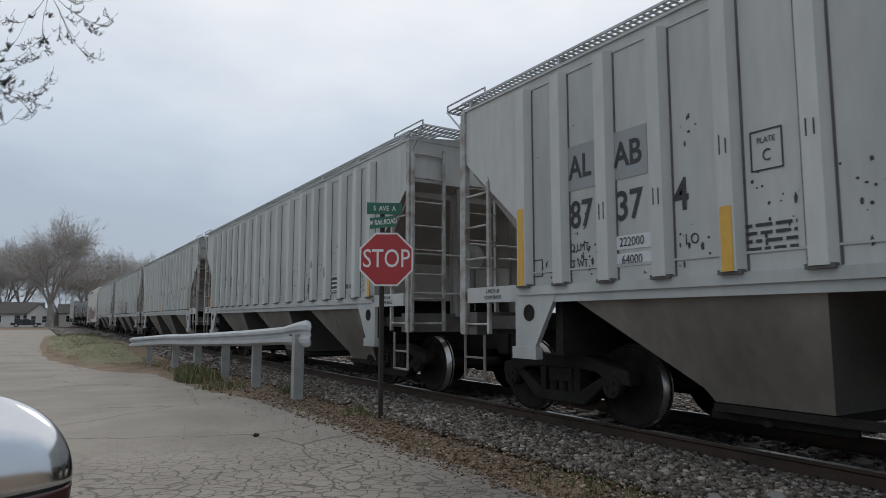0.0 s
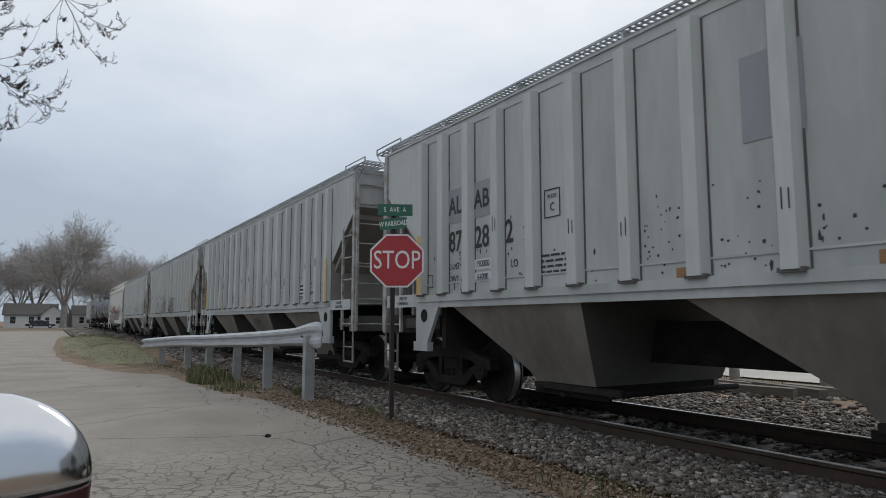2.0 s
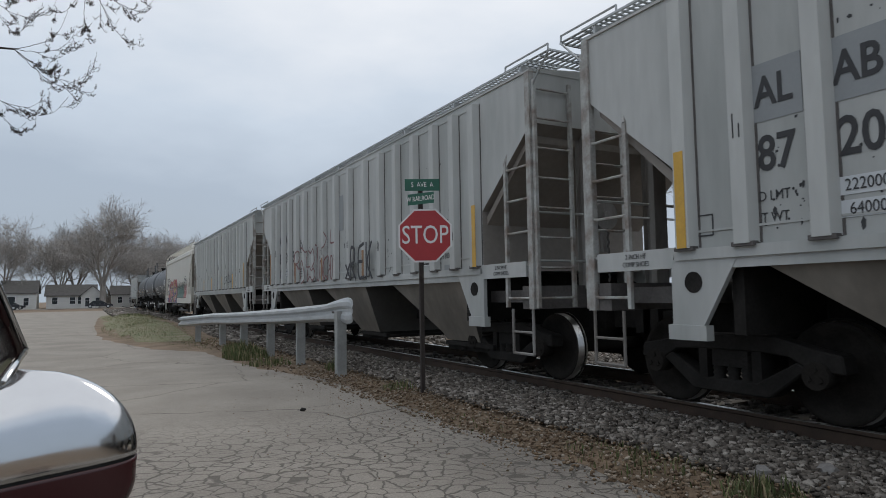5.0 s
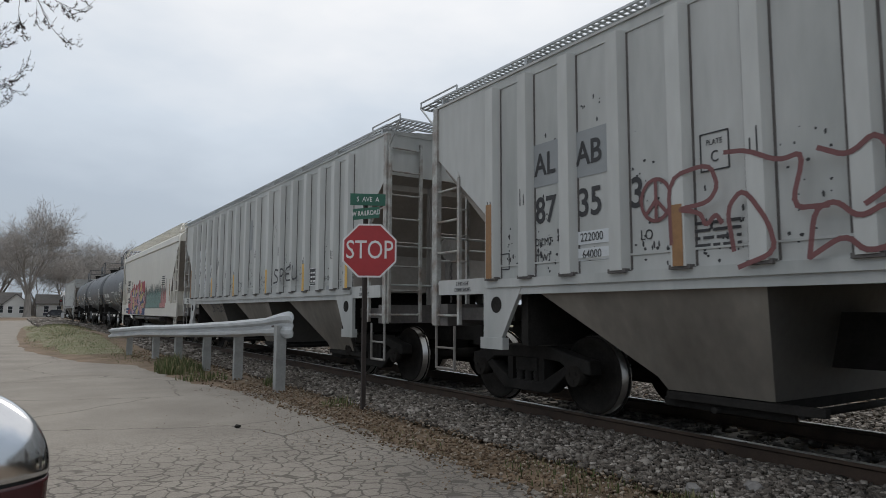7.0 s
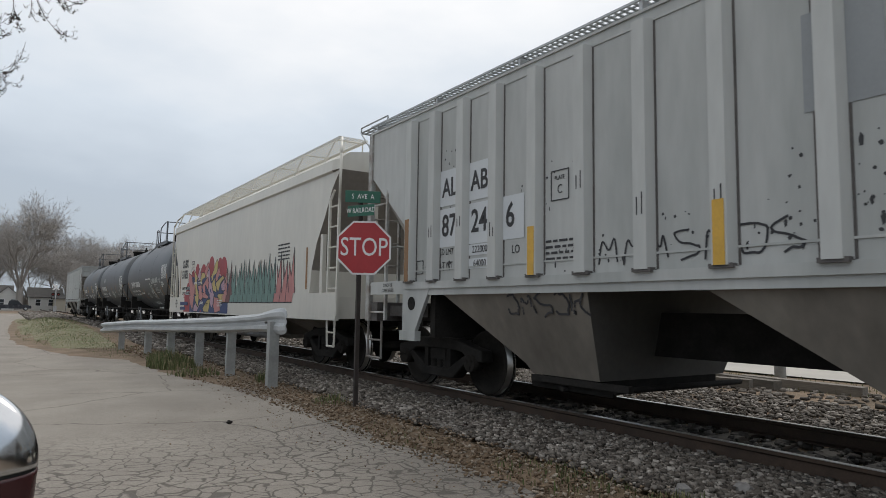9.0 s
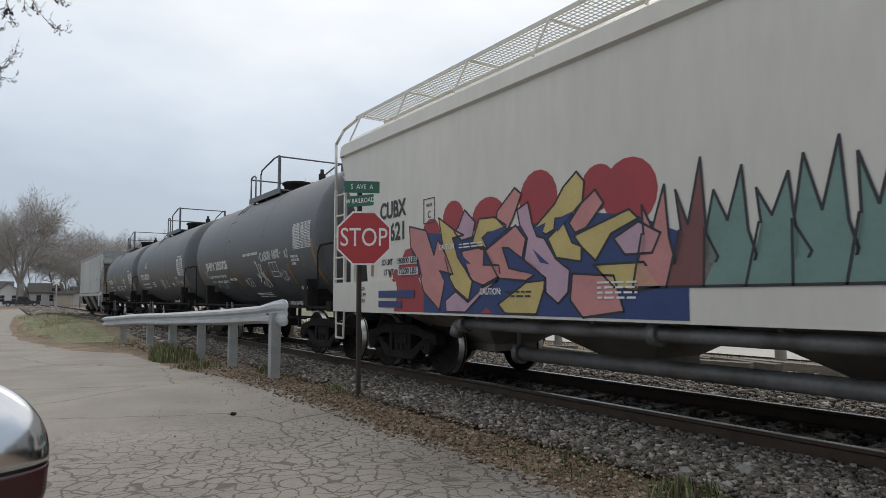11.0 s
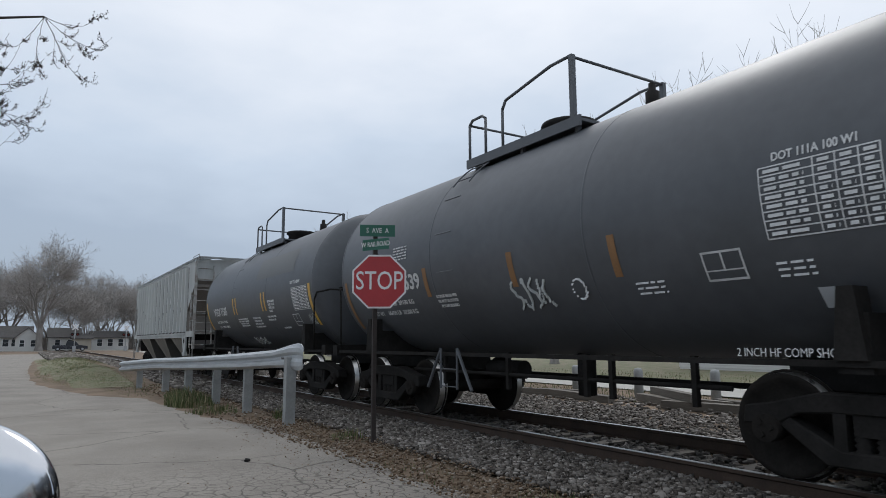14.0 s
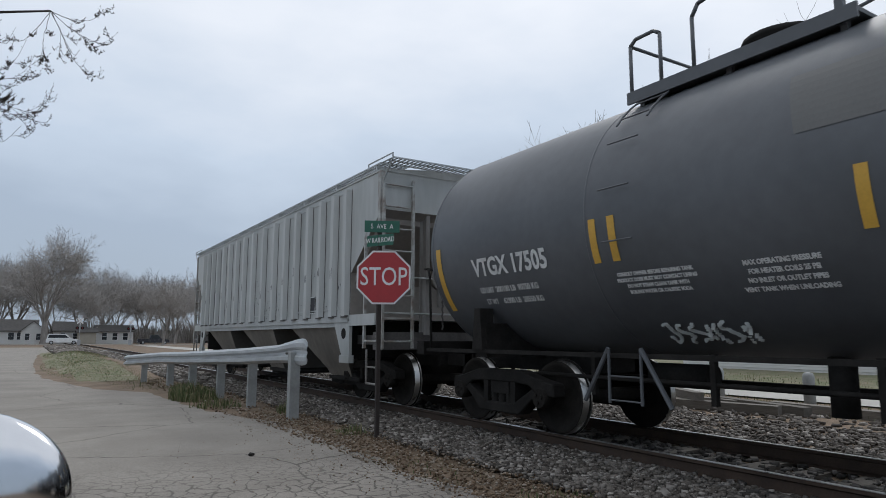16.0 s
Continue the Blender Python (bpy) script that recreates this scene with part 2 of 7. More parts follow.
def lettering(name, body, size, mat, parent, at, label="", depth=0.002, squeeze=1.0, bold=0.0, width=None):
    """Lettering as a thin mesh, centred in its own XY plane; width: its true length, in place of squeeze."""
    cu = bpy.data.curves.new("lettering", "FONT")
    cu.body, cu.size, cu.extrude, cu.offset = body, size, depth, bold
    cu.align_x, cu.align_y = "CENTER", "CENTER"
    cu.resolution_u = 3
    tmp = new("lettering", cu)
    me = bpy.data.meshes.new_from_object(tmp.evaluated_get(bpy.context.evaluated_depsgraph_get()))
    bpy.data.objects.remove(tmp)
    bpy.data.curves.remove(cu)
    me.materials.clear()
    me.materials.append(mat)
    if width:
        xs_ = [v.co.x for v in me.vertices]
        squeeze = width / (max(xs_) - min(xs_))
    me.transform(Matrix.Diagonal((squeeze, 1, 1, 1)))
    return part(name, me, mat, parent, label, at)


# local frame on the near side of a car: X along -Y (to the right as seen), Y up, Z out towards -X
def side_pose(y, z, x):
    return Matrix(((0, 0, -1, x), (-1, 0, 0, y), (0, 1, 0, z), (0, 0, 0, 1)))


def strokes(name, lines, r, mat, parent, x, label=""):
    """Hand-drawn paint lines on a side, as flat ribbons; lines of (y, z) points."""
    bm = bmesh.new()
    for ln in lines:
        if name == "spray_tag":
            for _ in range(2):  # rounded, as a swung arm draws them
                cut = [ln[0]]
                for (y0, z0), (y1, z1) in zip(ln, ln[1:]):
                    cut += [(y0 * 0.8 + y1 * 0.2, z0 * 0.8 + z1 * 0.2), (y0 * 0.2 + y1 * 0.8, z0 * 0.2 + z1 * 0.8)]
                ln = cut + [ln[-1]]
        for (y0, z0), (y1, z1) in zip(ln, ln[1:]):
            d = Vector((y1 - y0, z1 - z0))
            if d.length < 1e-4:
                continue
            nrm = Vector((-d.y, d.x)).normalized() * r
            e = d.normalized() * r * 0.6
            c = ((y0 - e.x + nrm.x, z0 - e.y + nrm.y), (y1 + e.x + nrm.x, z1 + e.y + nrm.y), (y1 + e.x - nrm.x, z1 + e.y - nrm.y), (y0 - e.x - nrm.x, z0 - e.y - nrm.y))
            xx = x(y0, z0) if callable(x) else x
            bm.faces.new([bm.verts.new((xx, p[0], p[1])) for p in c])
    return tagged(part(name, bm, mat, parent, label), kind="stuff")


# ---- the train ----
WHEEL_R = 0.46
SHARED = {}


def truck_meshes():
    if SHARED:
        return SHARED
    bm = bmesh.new()
    for s in (-1, 1):
        lathe(bm, [(s * 0.79 + o, r) for o, r in ((-0.07, 0.12), (-0.07, WHEEL_R + 0.02), (-0.045, WHEEL_R + 0.025), (-0.035, WHEEL_R), (0.06, WHEEL_R - 0.008), (0.065, WHEEL_R - 0.06), (0.03, WHEEL_R - 0.10), (0.01, 0.2), (0.06, 0.13))] if s > 0 else
              [(-0.79 - o, r) for o, r in ((-0.07, 0.12), (-0.07, WHEEL_R + 0.02), (-0.045, WHEEL_R + 0.025), (-0.035, WHEEL_R), (0.06, WHEEL_R - 0.008), (0.065, WHEEL_R - 0.06), (0.03, WHEEL_R - 0.10), (0.01, 0.2), (0.06, 0.13))], 0, 32)
    rod(bm, (-1.12, 0, 0), (1.12, 0, 0), 0.085, 12)
    for s in (-1, 1):
        rod(bm, (s * 1.0, 0, 0), (s * 1.17, 0, 0), 0.12, 12)
        for k in range(3):
            a = 2 * math.pi * k / 3
            box(bm, s * 1.17 - 0.015, s * 1.17 + 0.015, 0.06 * math.cos(a) - 0.018, 0.06 * math.cos(a) + 0.018, 0.06 * math.sin(a) - 0.018, 0.06 * math.sin(a) + 0.018)
    SHARED["wheelset"] = mesh_of("wheelset", bm, M["wheel"], M["tread"])
    for f in SHARED["wheelset"].polygons:
        if abs(f.normal.x) < 0.5 and math.hypot(f.center.y, f.center.z) > WHEEL_R - 0.03:
            f.material_index = 1
    # cast side frame: bow shape with a window each side of the spring nest
    bm = bmesh.new()
    top = [(-1.12, 0.0), (-1.1, 0.16), (-0.85, 0.2), (-0.45, 0.30), (0.45, 0.30), (0.85, 0.2), (1.1, 0.16), (1.12, 0.0), (0.75, -0.02), (0.42, -0.26), (-0.42, -0.26), (-0.75, -0.02)]
    prism(bm, top[:4] + top[4:8] + [(0.8, 0.02), (0.62, 0.12), (0.36, 0.14), (-0.36, 0.14), (-0.62, 0.12), (-0.8, 0.02)], 0, -0.1, 0.1)
    prism(bm, [(-0.8, 0.02), (-0.7, 0.08), (-0.3, -0.14), (0.3, -0.14), (0.7, 0.08), (0.8, 0.02), (0.42, -0.27), (-0.42, -0.27)], 0, -0.1, 0.1)
    for s in (-1, 1):
        box(bm, -0.09, 0.09, s * 0.30 - 0.05, s * 0.30 + 0.05, -0.15, 0.16)
    bevel(bm, 0.015)
    SHARED["side_frame"] = mesh_of("side_frame", bm, M["black"])
    bm = bmesh.new()
    lathe(bm, [(-0.14 + k * 0.0225, 0.07 if k % 2 else 0.052) for k in range(13)], 2, 10)
    SHARED["spring"] = mesh_of("spring", bm, M["black"])
    bm = bmesh.new()
    box(bm, -1.1, 1.1, -0.2, 0.2, 0.0, 0.26)
    rod(bm, (0, 0, 0.2), (0, 0, 0.42), 0.2, 14)
    for s in (-1, 1):
        box(bm, -0.62, 0.62, s * 0.46 - 0.05, s * 0.46 + 0.05, -0.14, -0.02)
    bevel(bm, 0.02)
    SHARED["bolster"] = mesh_of("bolster", bm, M["black"])
    return SHARED


WHEELSETS = []


def add_truck(car, y, moving=True):
    sh = truck_meshes()
    tr = part("truck", sh["bolster"], None, car, "", pose(0, y, WHEEL_R))
    for s in (-1, 1):
        part("side_frame", sh["side_frame"], None, tr, "", pose(s * 1.02, 0, 0.02))
        for k in (-1, 0, 1):
            part("spring", sh["spring"], None, tr, "", pose(s * 1.04, k * 0.16, 0))
        ws = part("wheelset", sh["wheelset"], None, tr, "steel wheelset with worn bright treads", pose(0, s * 0.89, 0))
        ws.data = sh["wheelset"]
        WHEELSETS.append((ws, s * 0.89))
    return tr


def coupler(car, y, s):
    bm = bmesh.new()
    box(bm, -0.12, 0.12, min(y, y + s * 0.75), max(y, y + s * 0.75), 0.72, 0.95)
    box(bm, -0.2, 0.14, min(y + s * 0.62, y + s * 0.88), max(y + s * 0.62, y + s * 0.88), 0.66, 1.0)
    bevel(bm, 0.04)
    part("coupler", bm, M["black"], car)
    bm = bmesh.new()
    pts = [(0.3, y, 0.85), (0.33, y + s * 0.3, 0.62), (0.34, y + s * 0.6, 0.5), (0.33, y + s * 0.9, 0.6)]
    path(bm, pts, 0.028, 8)
    part("brake_hose", bm, M["black"], car)


EAVE, SILL, HB, HALF = 4.1, 1.54, 7.45, 1.58


def ladder(bm, x0, x1, y0, y1, z0, z1, n, r=0.02):
    """Two stiles and n rungs; the stiles stand at (x0, y0) and (x1, y1)."""
    for x, y in ((x0, y0), (x1, y1)):
        box(bm, x - 0.022, x + 0.022, y - 0.026, y + 0.026, z0, z1)
    for i in range(n):
        z = z0 + 0.12 + (z1 - z0 - 0.24) * i / (n - 1)
        path(bm, [(x0, y0, z + 0.02), (x0 + (x1 - x0) * 0.1, y0 + (y1 - y0) * 0.1, z), (x0 + (x1 - x0) * 0.9, y0 + (y1 - y0) * 0.9, z), (x1, y1, z + 0.02)], r, 6)


HOPPER = {}
RIBS = (6.05, 5.42, 4.73, 4.03, 3.31, 2.57, 1.79, 0.98, 0.1, -0.82, -1.72, -2.54, -3.3, -4.06, -4.8, -5.47, -6.08)


def hopper_meshes():
    if HOPPER:
        return HOPPER
    bm = bmesh.new()
    prism(bm, [(-HB, EAVE), (-HB, 3.42), (-6.22, 2.40), (-6.22, SILL), (6.22, SILL), (6.22, 2.40), (HB, 3.42), (HB, EAVE)], 0, -HALF, HALF)
    HOPPER["body"] = mesh_of("body", bm, M["hopper_grey"], M["end_brown"])
    for f in HOPPER["body"].polygons:
        if abs(f.normal.x) < 0.5 and abs(f.normal.y) > 0.3 and f.center.z < 3.4:
            f.material_index = 1
    # roof
    bm = bmesh.new()
    prism(bm, [(-HALF - 0.02, EAVE), (-HALF - 0.02, EAVE + 0.03), (-0.9, EAVE + 0.1), (-0.35, EAVE + 0.16), (0.35, EAVE + 0.16), (0.9, EAVE + 0.1), (HALF + 0.02, EAVE + 0.03), (HALF + 0.02, EAVE)], 1, -HB - 0.01, HB + 0.01)
    HOPPER["roof"] = mesh_of("roof", bm, M["hopper_grey"])
    # a rib, hat section
    bm = bmesh.new()
    prism(bm, [(0.004, -0.115), (-0.012, -0.112), (-0.10, -0.075), (-0.10, 0.075), (-0.012, 0.112), (0.004, 0.115)], 2, SILL + 0.06, EAVE - 0.1)
    n0 = len(bm.faces)
    # dark strips along both feet: shadow of the gap drawn in colour, with rust
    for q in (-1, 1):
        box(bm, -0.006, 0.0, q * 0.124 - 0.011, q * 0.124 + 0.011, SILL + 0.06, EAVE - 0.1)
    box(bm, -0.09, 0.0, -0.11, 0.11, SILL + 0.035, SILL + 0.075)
    HOPPER["rib"] = mesh_of("rib", bm, M["rib_grey"], M["grime_and_shade"])
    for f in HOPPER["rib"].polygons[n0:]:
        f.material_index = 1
    # side sill
    bm = bmesh.new()
    box(bm, -0.012, 0.0, -6.2, 6.2, -0.01, 0.01)
    HOPPER["seam"] = mesh_of("seam", bm, M["hopper_grey"])
    bm = bmesh.new()
    box(bm, -0.05, 0.03, -6.2, 6.2, SILL - 0.05, SILL + 0.05)
    box(bm, -0.02, 0.03, -6.2, 6.2, SILL - 0.14, SILL - 0.05)
    HOPPER["side_sill"] = mesh_of("side_sill", bm, M["hopper_grey"])
    # a hopper bay: leaning side panels, slope sheets across and a narrow outlet
    bm = bmesh.new()
    low = [(1.3, 1.47), (-0.12, 0.56), (-0.2, 0.44), (-1.28, 0.44), (-1.5, 1.47)]
    sides = [[bm.verts.new((s * (1.56 - (1.47 - z) * 0.42), y, z)) for y, z in low] for s in (-1, 1)]
    bm.faces.new(sides[0])
    bm.faces.new(sides[1][::-1])
    for i in range(4):
        bm.faces.new((sides[0][i], sides[0][i + 1], sides[1][i + 1], sides[1][i]))
    bmesh.ops.recalc_face_normals(bm, faces=bm.faces)
    HOPPER["bay"] = mesh_of("hopper_bay", bm, M["hopper_low"], M["slope_shade"])
    # slope and bottom faces get a darker grey, shade put into their colour
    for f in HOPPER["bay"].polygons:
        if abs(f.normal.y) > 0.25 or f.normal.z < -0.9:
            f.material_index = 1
    bm = bmesh.new()
    box(bm, -1.0, 1.0, -1.26, -0.24, 0.34, 0.44)
    box(bm, -1.16, -1.08, -1.7, -0.2, 0.36, 0.43)
    box(bm, -1.06, -1.0, -1.4, -0.1, 0.28, 0.36)
    rod(bm, (-1.14, -1.5, 0.36), (1.14, -1.5, 0.36), 0.035, 8)
    rod(bm, (-1.14, -0.7, 0.3), (1.14, -0.7, 0.3), 0.03, 8)
    HOPPER["gate"] = mesh_of("outlet_gate", bm, M["black"])
    # centre sill and end framing
    bm = bmesh.new()
    box(bm, -0.28, 0.28, -7.3, 7.3, 0.7, 1.2)
    for q in (-1, 1):
        box(bm, -1.48, 1.48, q * 5.62 - 0.06, q * 5.62 + 0.06, 0.8, 1.52)
    HOPPER["centre_sill"] = mesh_of("centre_sill", bm, M["black"])
    bm = bmesh.new()
    box(bm, -HALF + 0.02, HALF - 0.02, 7.15, 7.35, 1.0, 1.3)
    for s in (-1, 1):
        box(bm, s * 1.2 - 0.12, s * 1.2 + 0.12, 6.0, 7.2, 1.08, 1.25)
    box(bm, -0.5, 0.5, 6.0, 7.2, 1.1, 1.2)
    HOPPER["end_sill"] = mesh_of("end_sill", bm, M["grime_and_shade"])
    bm = bmesh.new()
    prism(bm, [(6.2, 1.62), (7.3, 1.62), (7.3, 1.42), (6.25, 1.42)], 0, -0.03, 0.03)
    prism(bm, [(5.52, 1.5), (6.26, 1.5), (6.26, 0.88), (5.9, 0.88)], 0, -0.028, 0.028)
    box(bm, -0.05, 0.05, 5.86, 6.3, 0.74, 0.88)
    HOPPER["corner_plate"] = mesh_of("corner_plate", bm, M["hopper_grey"])
    bm = bmesh.new()
    rod(bm, (-0.034, 0, 0), (0.034, 0, 0), 0.1, 18)
    HOPPER["jacking_hole"] = mesh_of("jacking_hole", bm, M["black"])
    # ladders at the corners
    bm = bmesh.new()
    ladder(bm, -HALF, -HALF, 7.38, 6.84, 1.02, 3.0, 5, 0.016)
    path(bm, [(-HALF, 6.84, 3.0), (-HALF + 0.04, 6.9, 3.16), (-HALF + 0.04, 6.98, 3.24)], 0.03, 6)
    HOPPER["side_ladder"] = mesh_of("side_ladder", bm, M["ladder_grey"])
    bm = bmesh.new()
    ladder(bm, -HALF + 0.02, -HALF + 0.6, 7.5, 7.5, 1.02, EAVE - 0.12, 8, 0.016)
    box(bm, -HALF - 0.03, -HALF + 0.05, 7.36, 7.46, 1.0, EAVE)
    HOPPER["end_ladder"] = mesh_of("end_ladder", bm, M["ladder_grey"])
    bm = bmesh.new()
    prism(bm, [(-0.1, 7.28), (-0.1, 7.3), (-0.05, 7.31), (-0.04, 7.42), (0.04, 7.42), (0.05, 7.31), (0.1, 7.3), (0.1, 7.28)], 2, 1.25, 3.62)
    HOPPER["end_post"] = mesh_of("end_post", bm, M["end_grey"])
    bm = bmesh.new()
    path(bm, [(-HALF, 7.45, 0), (HALF, 7.45, 0)], 0.018, 6)
    HOPPER["grab_bar"] = mesh_of("grab_bar", bm, M["hopper_grey"])
    bm = bmesh.new()
    n = 24
    ring = [(0.28 * math.cos(6.2832 * i / n), 0, 0.28 * math.sin(6.2832 * i / n)) for i in range(n + 1)]
    path(bm, ring, 0.016, 6)
    for i in range(6):
        rod(bm, (0, 0.02, 0), (0.28 * math.cos(1.047 * i), 0, 0.28 * math.sin(1.047 * i)), 0.012, 6)
    rod(bm, (0, -0.3, 0), (0, 0.03, 0), 0.03, 8)
    HOPPER["brake_wheel"] = mesh_of("brake_wheel", bm, M["black"])
    bm = bmesh.new()
    box(bm, -0.16, 0.16, -0.1, 0.1, -0.3, 0.25)
    bevel(bm, 0.04)
    HOPPER["brake_box"] = mesh_of("brake_housing", bm, M["end_brown"])
    bm = bmesh.new()
    prism(bm, [(6.3, 2.4), (7.3, 3.3), (7.3, 3.2), (5.4, 1.45), (5.2, 1.45)], 0, -1.5, 1.5)
    HOPPER["slope_sheet"] = mesh_of("slope_sheet", bm, M["end_brown"])
    bm = bmesh.new()
    rod(bm, (0, 0.06, 0), (0, -0.05, 0), 0.2, 20)
    rod(bm, (0, -0.05, 0), (0, -0.09, 0), 0.06, 12)
    box(bm, -0.05, 0.05, -0.03, 0.05, -0.5, 0.1)
    bevel(bm, 0.012)
    HOPPER["bell_crank"] = mesh_of("bell_crank", bm, M["end_grey"])
    bm = bmesh.new()
    for i in range(12):
        rod(bm, (0.012 * (i % 2), 0.012 * ((i + 1) % 2), -i * 0.06), (0.012 * ((i + 1) % 2), 0.012 * (i % 2), -i * 0.06 - 0.065), 0.016, 6)
    HOPPER["chain"] = mesh_of("chain", bm, M["grime_and_shade"])
    bm = bmesh.new()
    path(bm, [(-HALF, 7.4, 1.0), (-HALF, 7.4, 0.42), (-HALF, 6.95, 0.42), (-HALF, 6.95, 1.0)], 0.02, 6)
    path(bm, [(-HALF, 7.4, 0.7), (-HALF, 6.95, 0.7)], 0.016, 6)
    HOPPER["step"] = mesh_of("sill_step", bm, M["end_grey"])
    # running boards with an open grating
    bm = bmesh.new()
    z0, z1 = EAVE + 0.13, EAVE + 0.155
    for s in (-1, 1):
        xa, xb = sorted((s * 1.59, s * 1.05))
        for i in range(7):
            x = xa + (xb - xa) * i / 6
            box(bm, x - 0.012, x + 0.012, -HB, HB, z0 if i in (0, 6) else z1 - 0.014, z1)
        k = -HB
        while k < HB:
            box(bm, xa, xb, k, k + 0.035, z1 - 0.012, z1)
            k += 0.085
        for j in range(9):
            y = -HB + 0.2 + j * (2 * HB - 0.4) / 8
            box(bm, xa, xb, y - 0.02, y + 0.02, EAVE + 0.02, z0)
    for q in (-1, 1):
        ya, yb = sorted((q * HB, q * (HB + 0.42)))
        for y in (ya, yb):
            box(bm, -HALF, HALF, y - 0.012, y + 0.012, z0, z1)
        k = -HALF
        while k < HALF:
            box(bm, k, k + 0.035, ya, yb, z1 - 0.012, z1)
            k += 0.085
        box(bm, -HALF, HALF, (ya + yb) / 2 - 0.012, (ya + yb) / 2 + 0.012, z0, z1)
        for x in (-HALF, HALF):
            path(bm, [(x, q * (HB + 0.4), z1), (x, q * (HB + 0.4), z1 + 0.07), (x, q * (HB - 0.55), z1 + 0.07), (x, q * (HB - 0.55), z1)], 0.014, 6)
            rod(bm, (x, q * (HB + 0.4), z0), (x, q * HB, EAVE - 0.25), 0.014, 6)
    HOPPER["running_board"] = mesh_of("running_board", bm, M["galv"])
    bm = bmesh.new()
    box(bm, -0.34, 0.34, -HB + 0.5, HB - 0.5, EAVE + 0.16, EAVE + 0.26)
    bevel(bm, 0.03)
    HOPPER["hatch"] = mesh_of("hatch_cover", bm, M["hopper_grey"])
    return HOPPER


def hopper_car(label, yc):
    h = hopper_meshes()
    car = thing("hopper_car", label, "railway car", pose(TRACK_X, yc, RAIL_Z), "cars of the freight train")
    part("body", h["body"], None, car, "grey painted side sheets with grimy slope sheets")
    part("roof", h["roof"], None, car)
    for y in RIBS:
        part("rib", h["rib"], None, car, "", pose(-HALF, y, 0))
        part("rib", h["rib"], None, car, "", pose(HALF, -y, 0, 0, 0, 180))
    for s in (-1, 1):
        part("side_sill", h["side_sill"], None, car, "", pose(s * HALF, 0, 0, 0, 0, 0 if s < 0 else 180))
    for z in (SILL + 0.21, EAVE - 0.115):
        part("seam", h["seam"], None, car, "", pose(-HALF, 0, z))
    for k in (-1, 0, 1):
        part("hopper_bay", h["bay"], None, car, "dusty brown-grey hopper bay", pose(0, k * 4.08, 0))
        part("outlet_gate", h["gate"], None, car, "", pose(0, k * 4.08, 0))
    part("centre_sill", h["centre_sill"], None, car)
    for q in (0, 180):
        turn = pose(0, 0, 0, 0, 0, q)
        part("end_sill", h["end_sill"], None, car, "", turn)
        part("slope_sheet", h["slope_sheet"], None, car, "grimy brown slope sheet", turn)
        for s in (-1, 1):
            cp = part("corner_plate", h["corner_plate"], None, car, "", turn @ pose(s * HALF, 0, 0))
            part("jacking_hole", h["jacking_hole"], None, cp, "", pose(0, 6.0, 1.28))
        for x in (-0.62, 0.62):
            part("end_post", h["end_post"], None, car, "", turn @ pose(x, 0, 0))
        for z in (2.25, 1.62):
            part("grab_bar", h["grab_bar"], None, car, "", turn @ pose(0, 0, z))
        # the corner ladders stand on the near side at both ends
    for me, nm in (("side_ladder", "side_ladder"), ("end_ladder", "end_ladder"), ("step", "sill_step")):
        part(nm, h[me], None, car)
        if nm + "_mirror" not in h:
            m2 = h[me].copy()
            m2.transform(Matrix.Diagonal((1, -1, 1, 1)))
            m2.flip_normals()
            h[nm + "_mirror"] = m2
        part(nm, h[nm + "_mirror"], None, car)
    bh = part("brake_housing", h["brake_box"], None, car, "", pose(0.3, 7.18, 2.1))
    part("brake_wheel", h["brake_wheel"], None, bh, "spoked hand brake wheel", pose(0, 0.34, 0))
    bc = part("bell_crank", h["bell_crank"], None, car, "round grey brake lever with a hanging chain", pose(-0.35, -7.42, 2.25))
    part("chain", h["chain"], None, bc, "rusty hanging chain", pose(0, -0.06, -0.18))
    part("running_board", h["running_board"], None, car, "open steel grating running boards")
    part("hatch_cover", h["hatch"], None, car)
    for s in (-1, 1):
        add_truck(car, s * 6.05)
        coupler(car, s * 7.3, s)
    return car


TANK_R, TANK_Z, FRONT_Y, REAR_Y, HEAD = 1.545, 2.53, -4.95, 4.64, 0.5


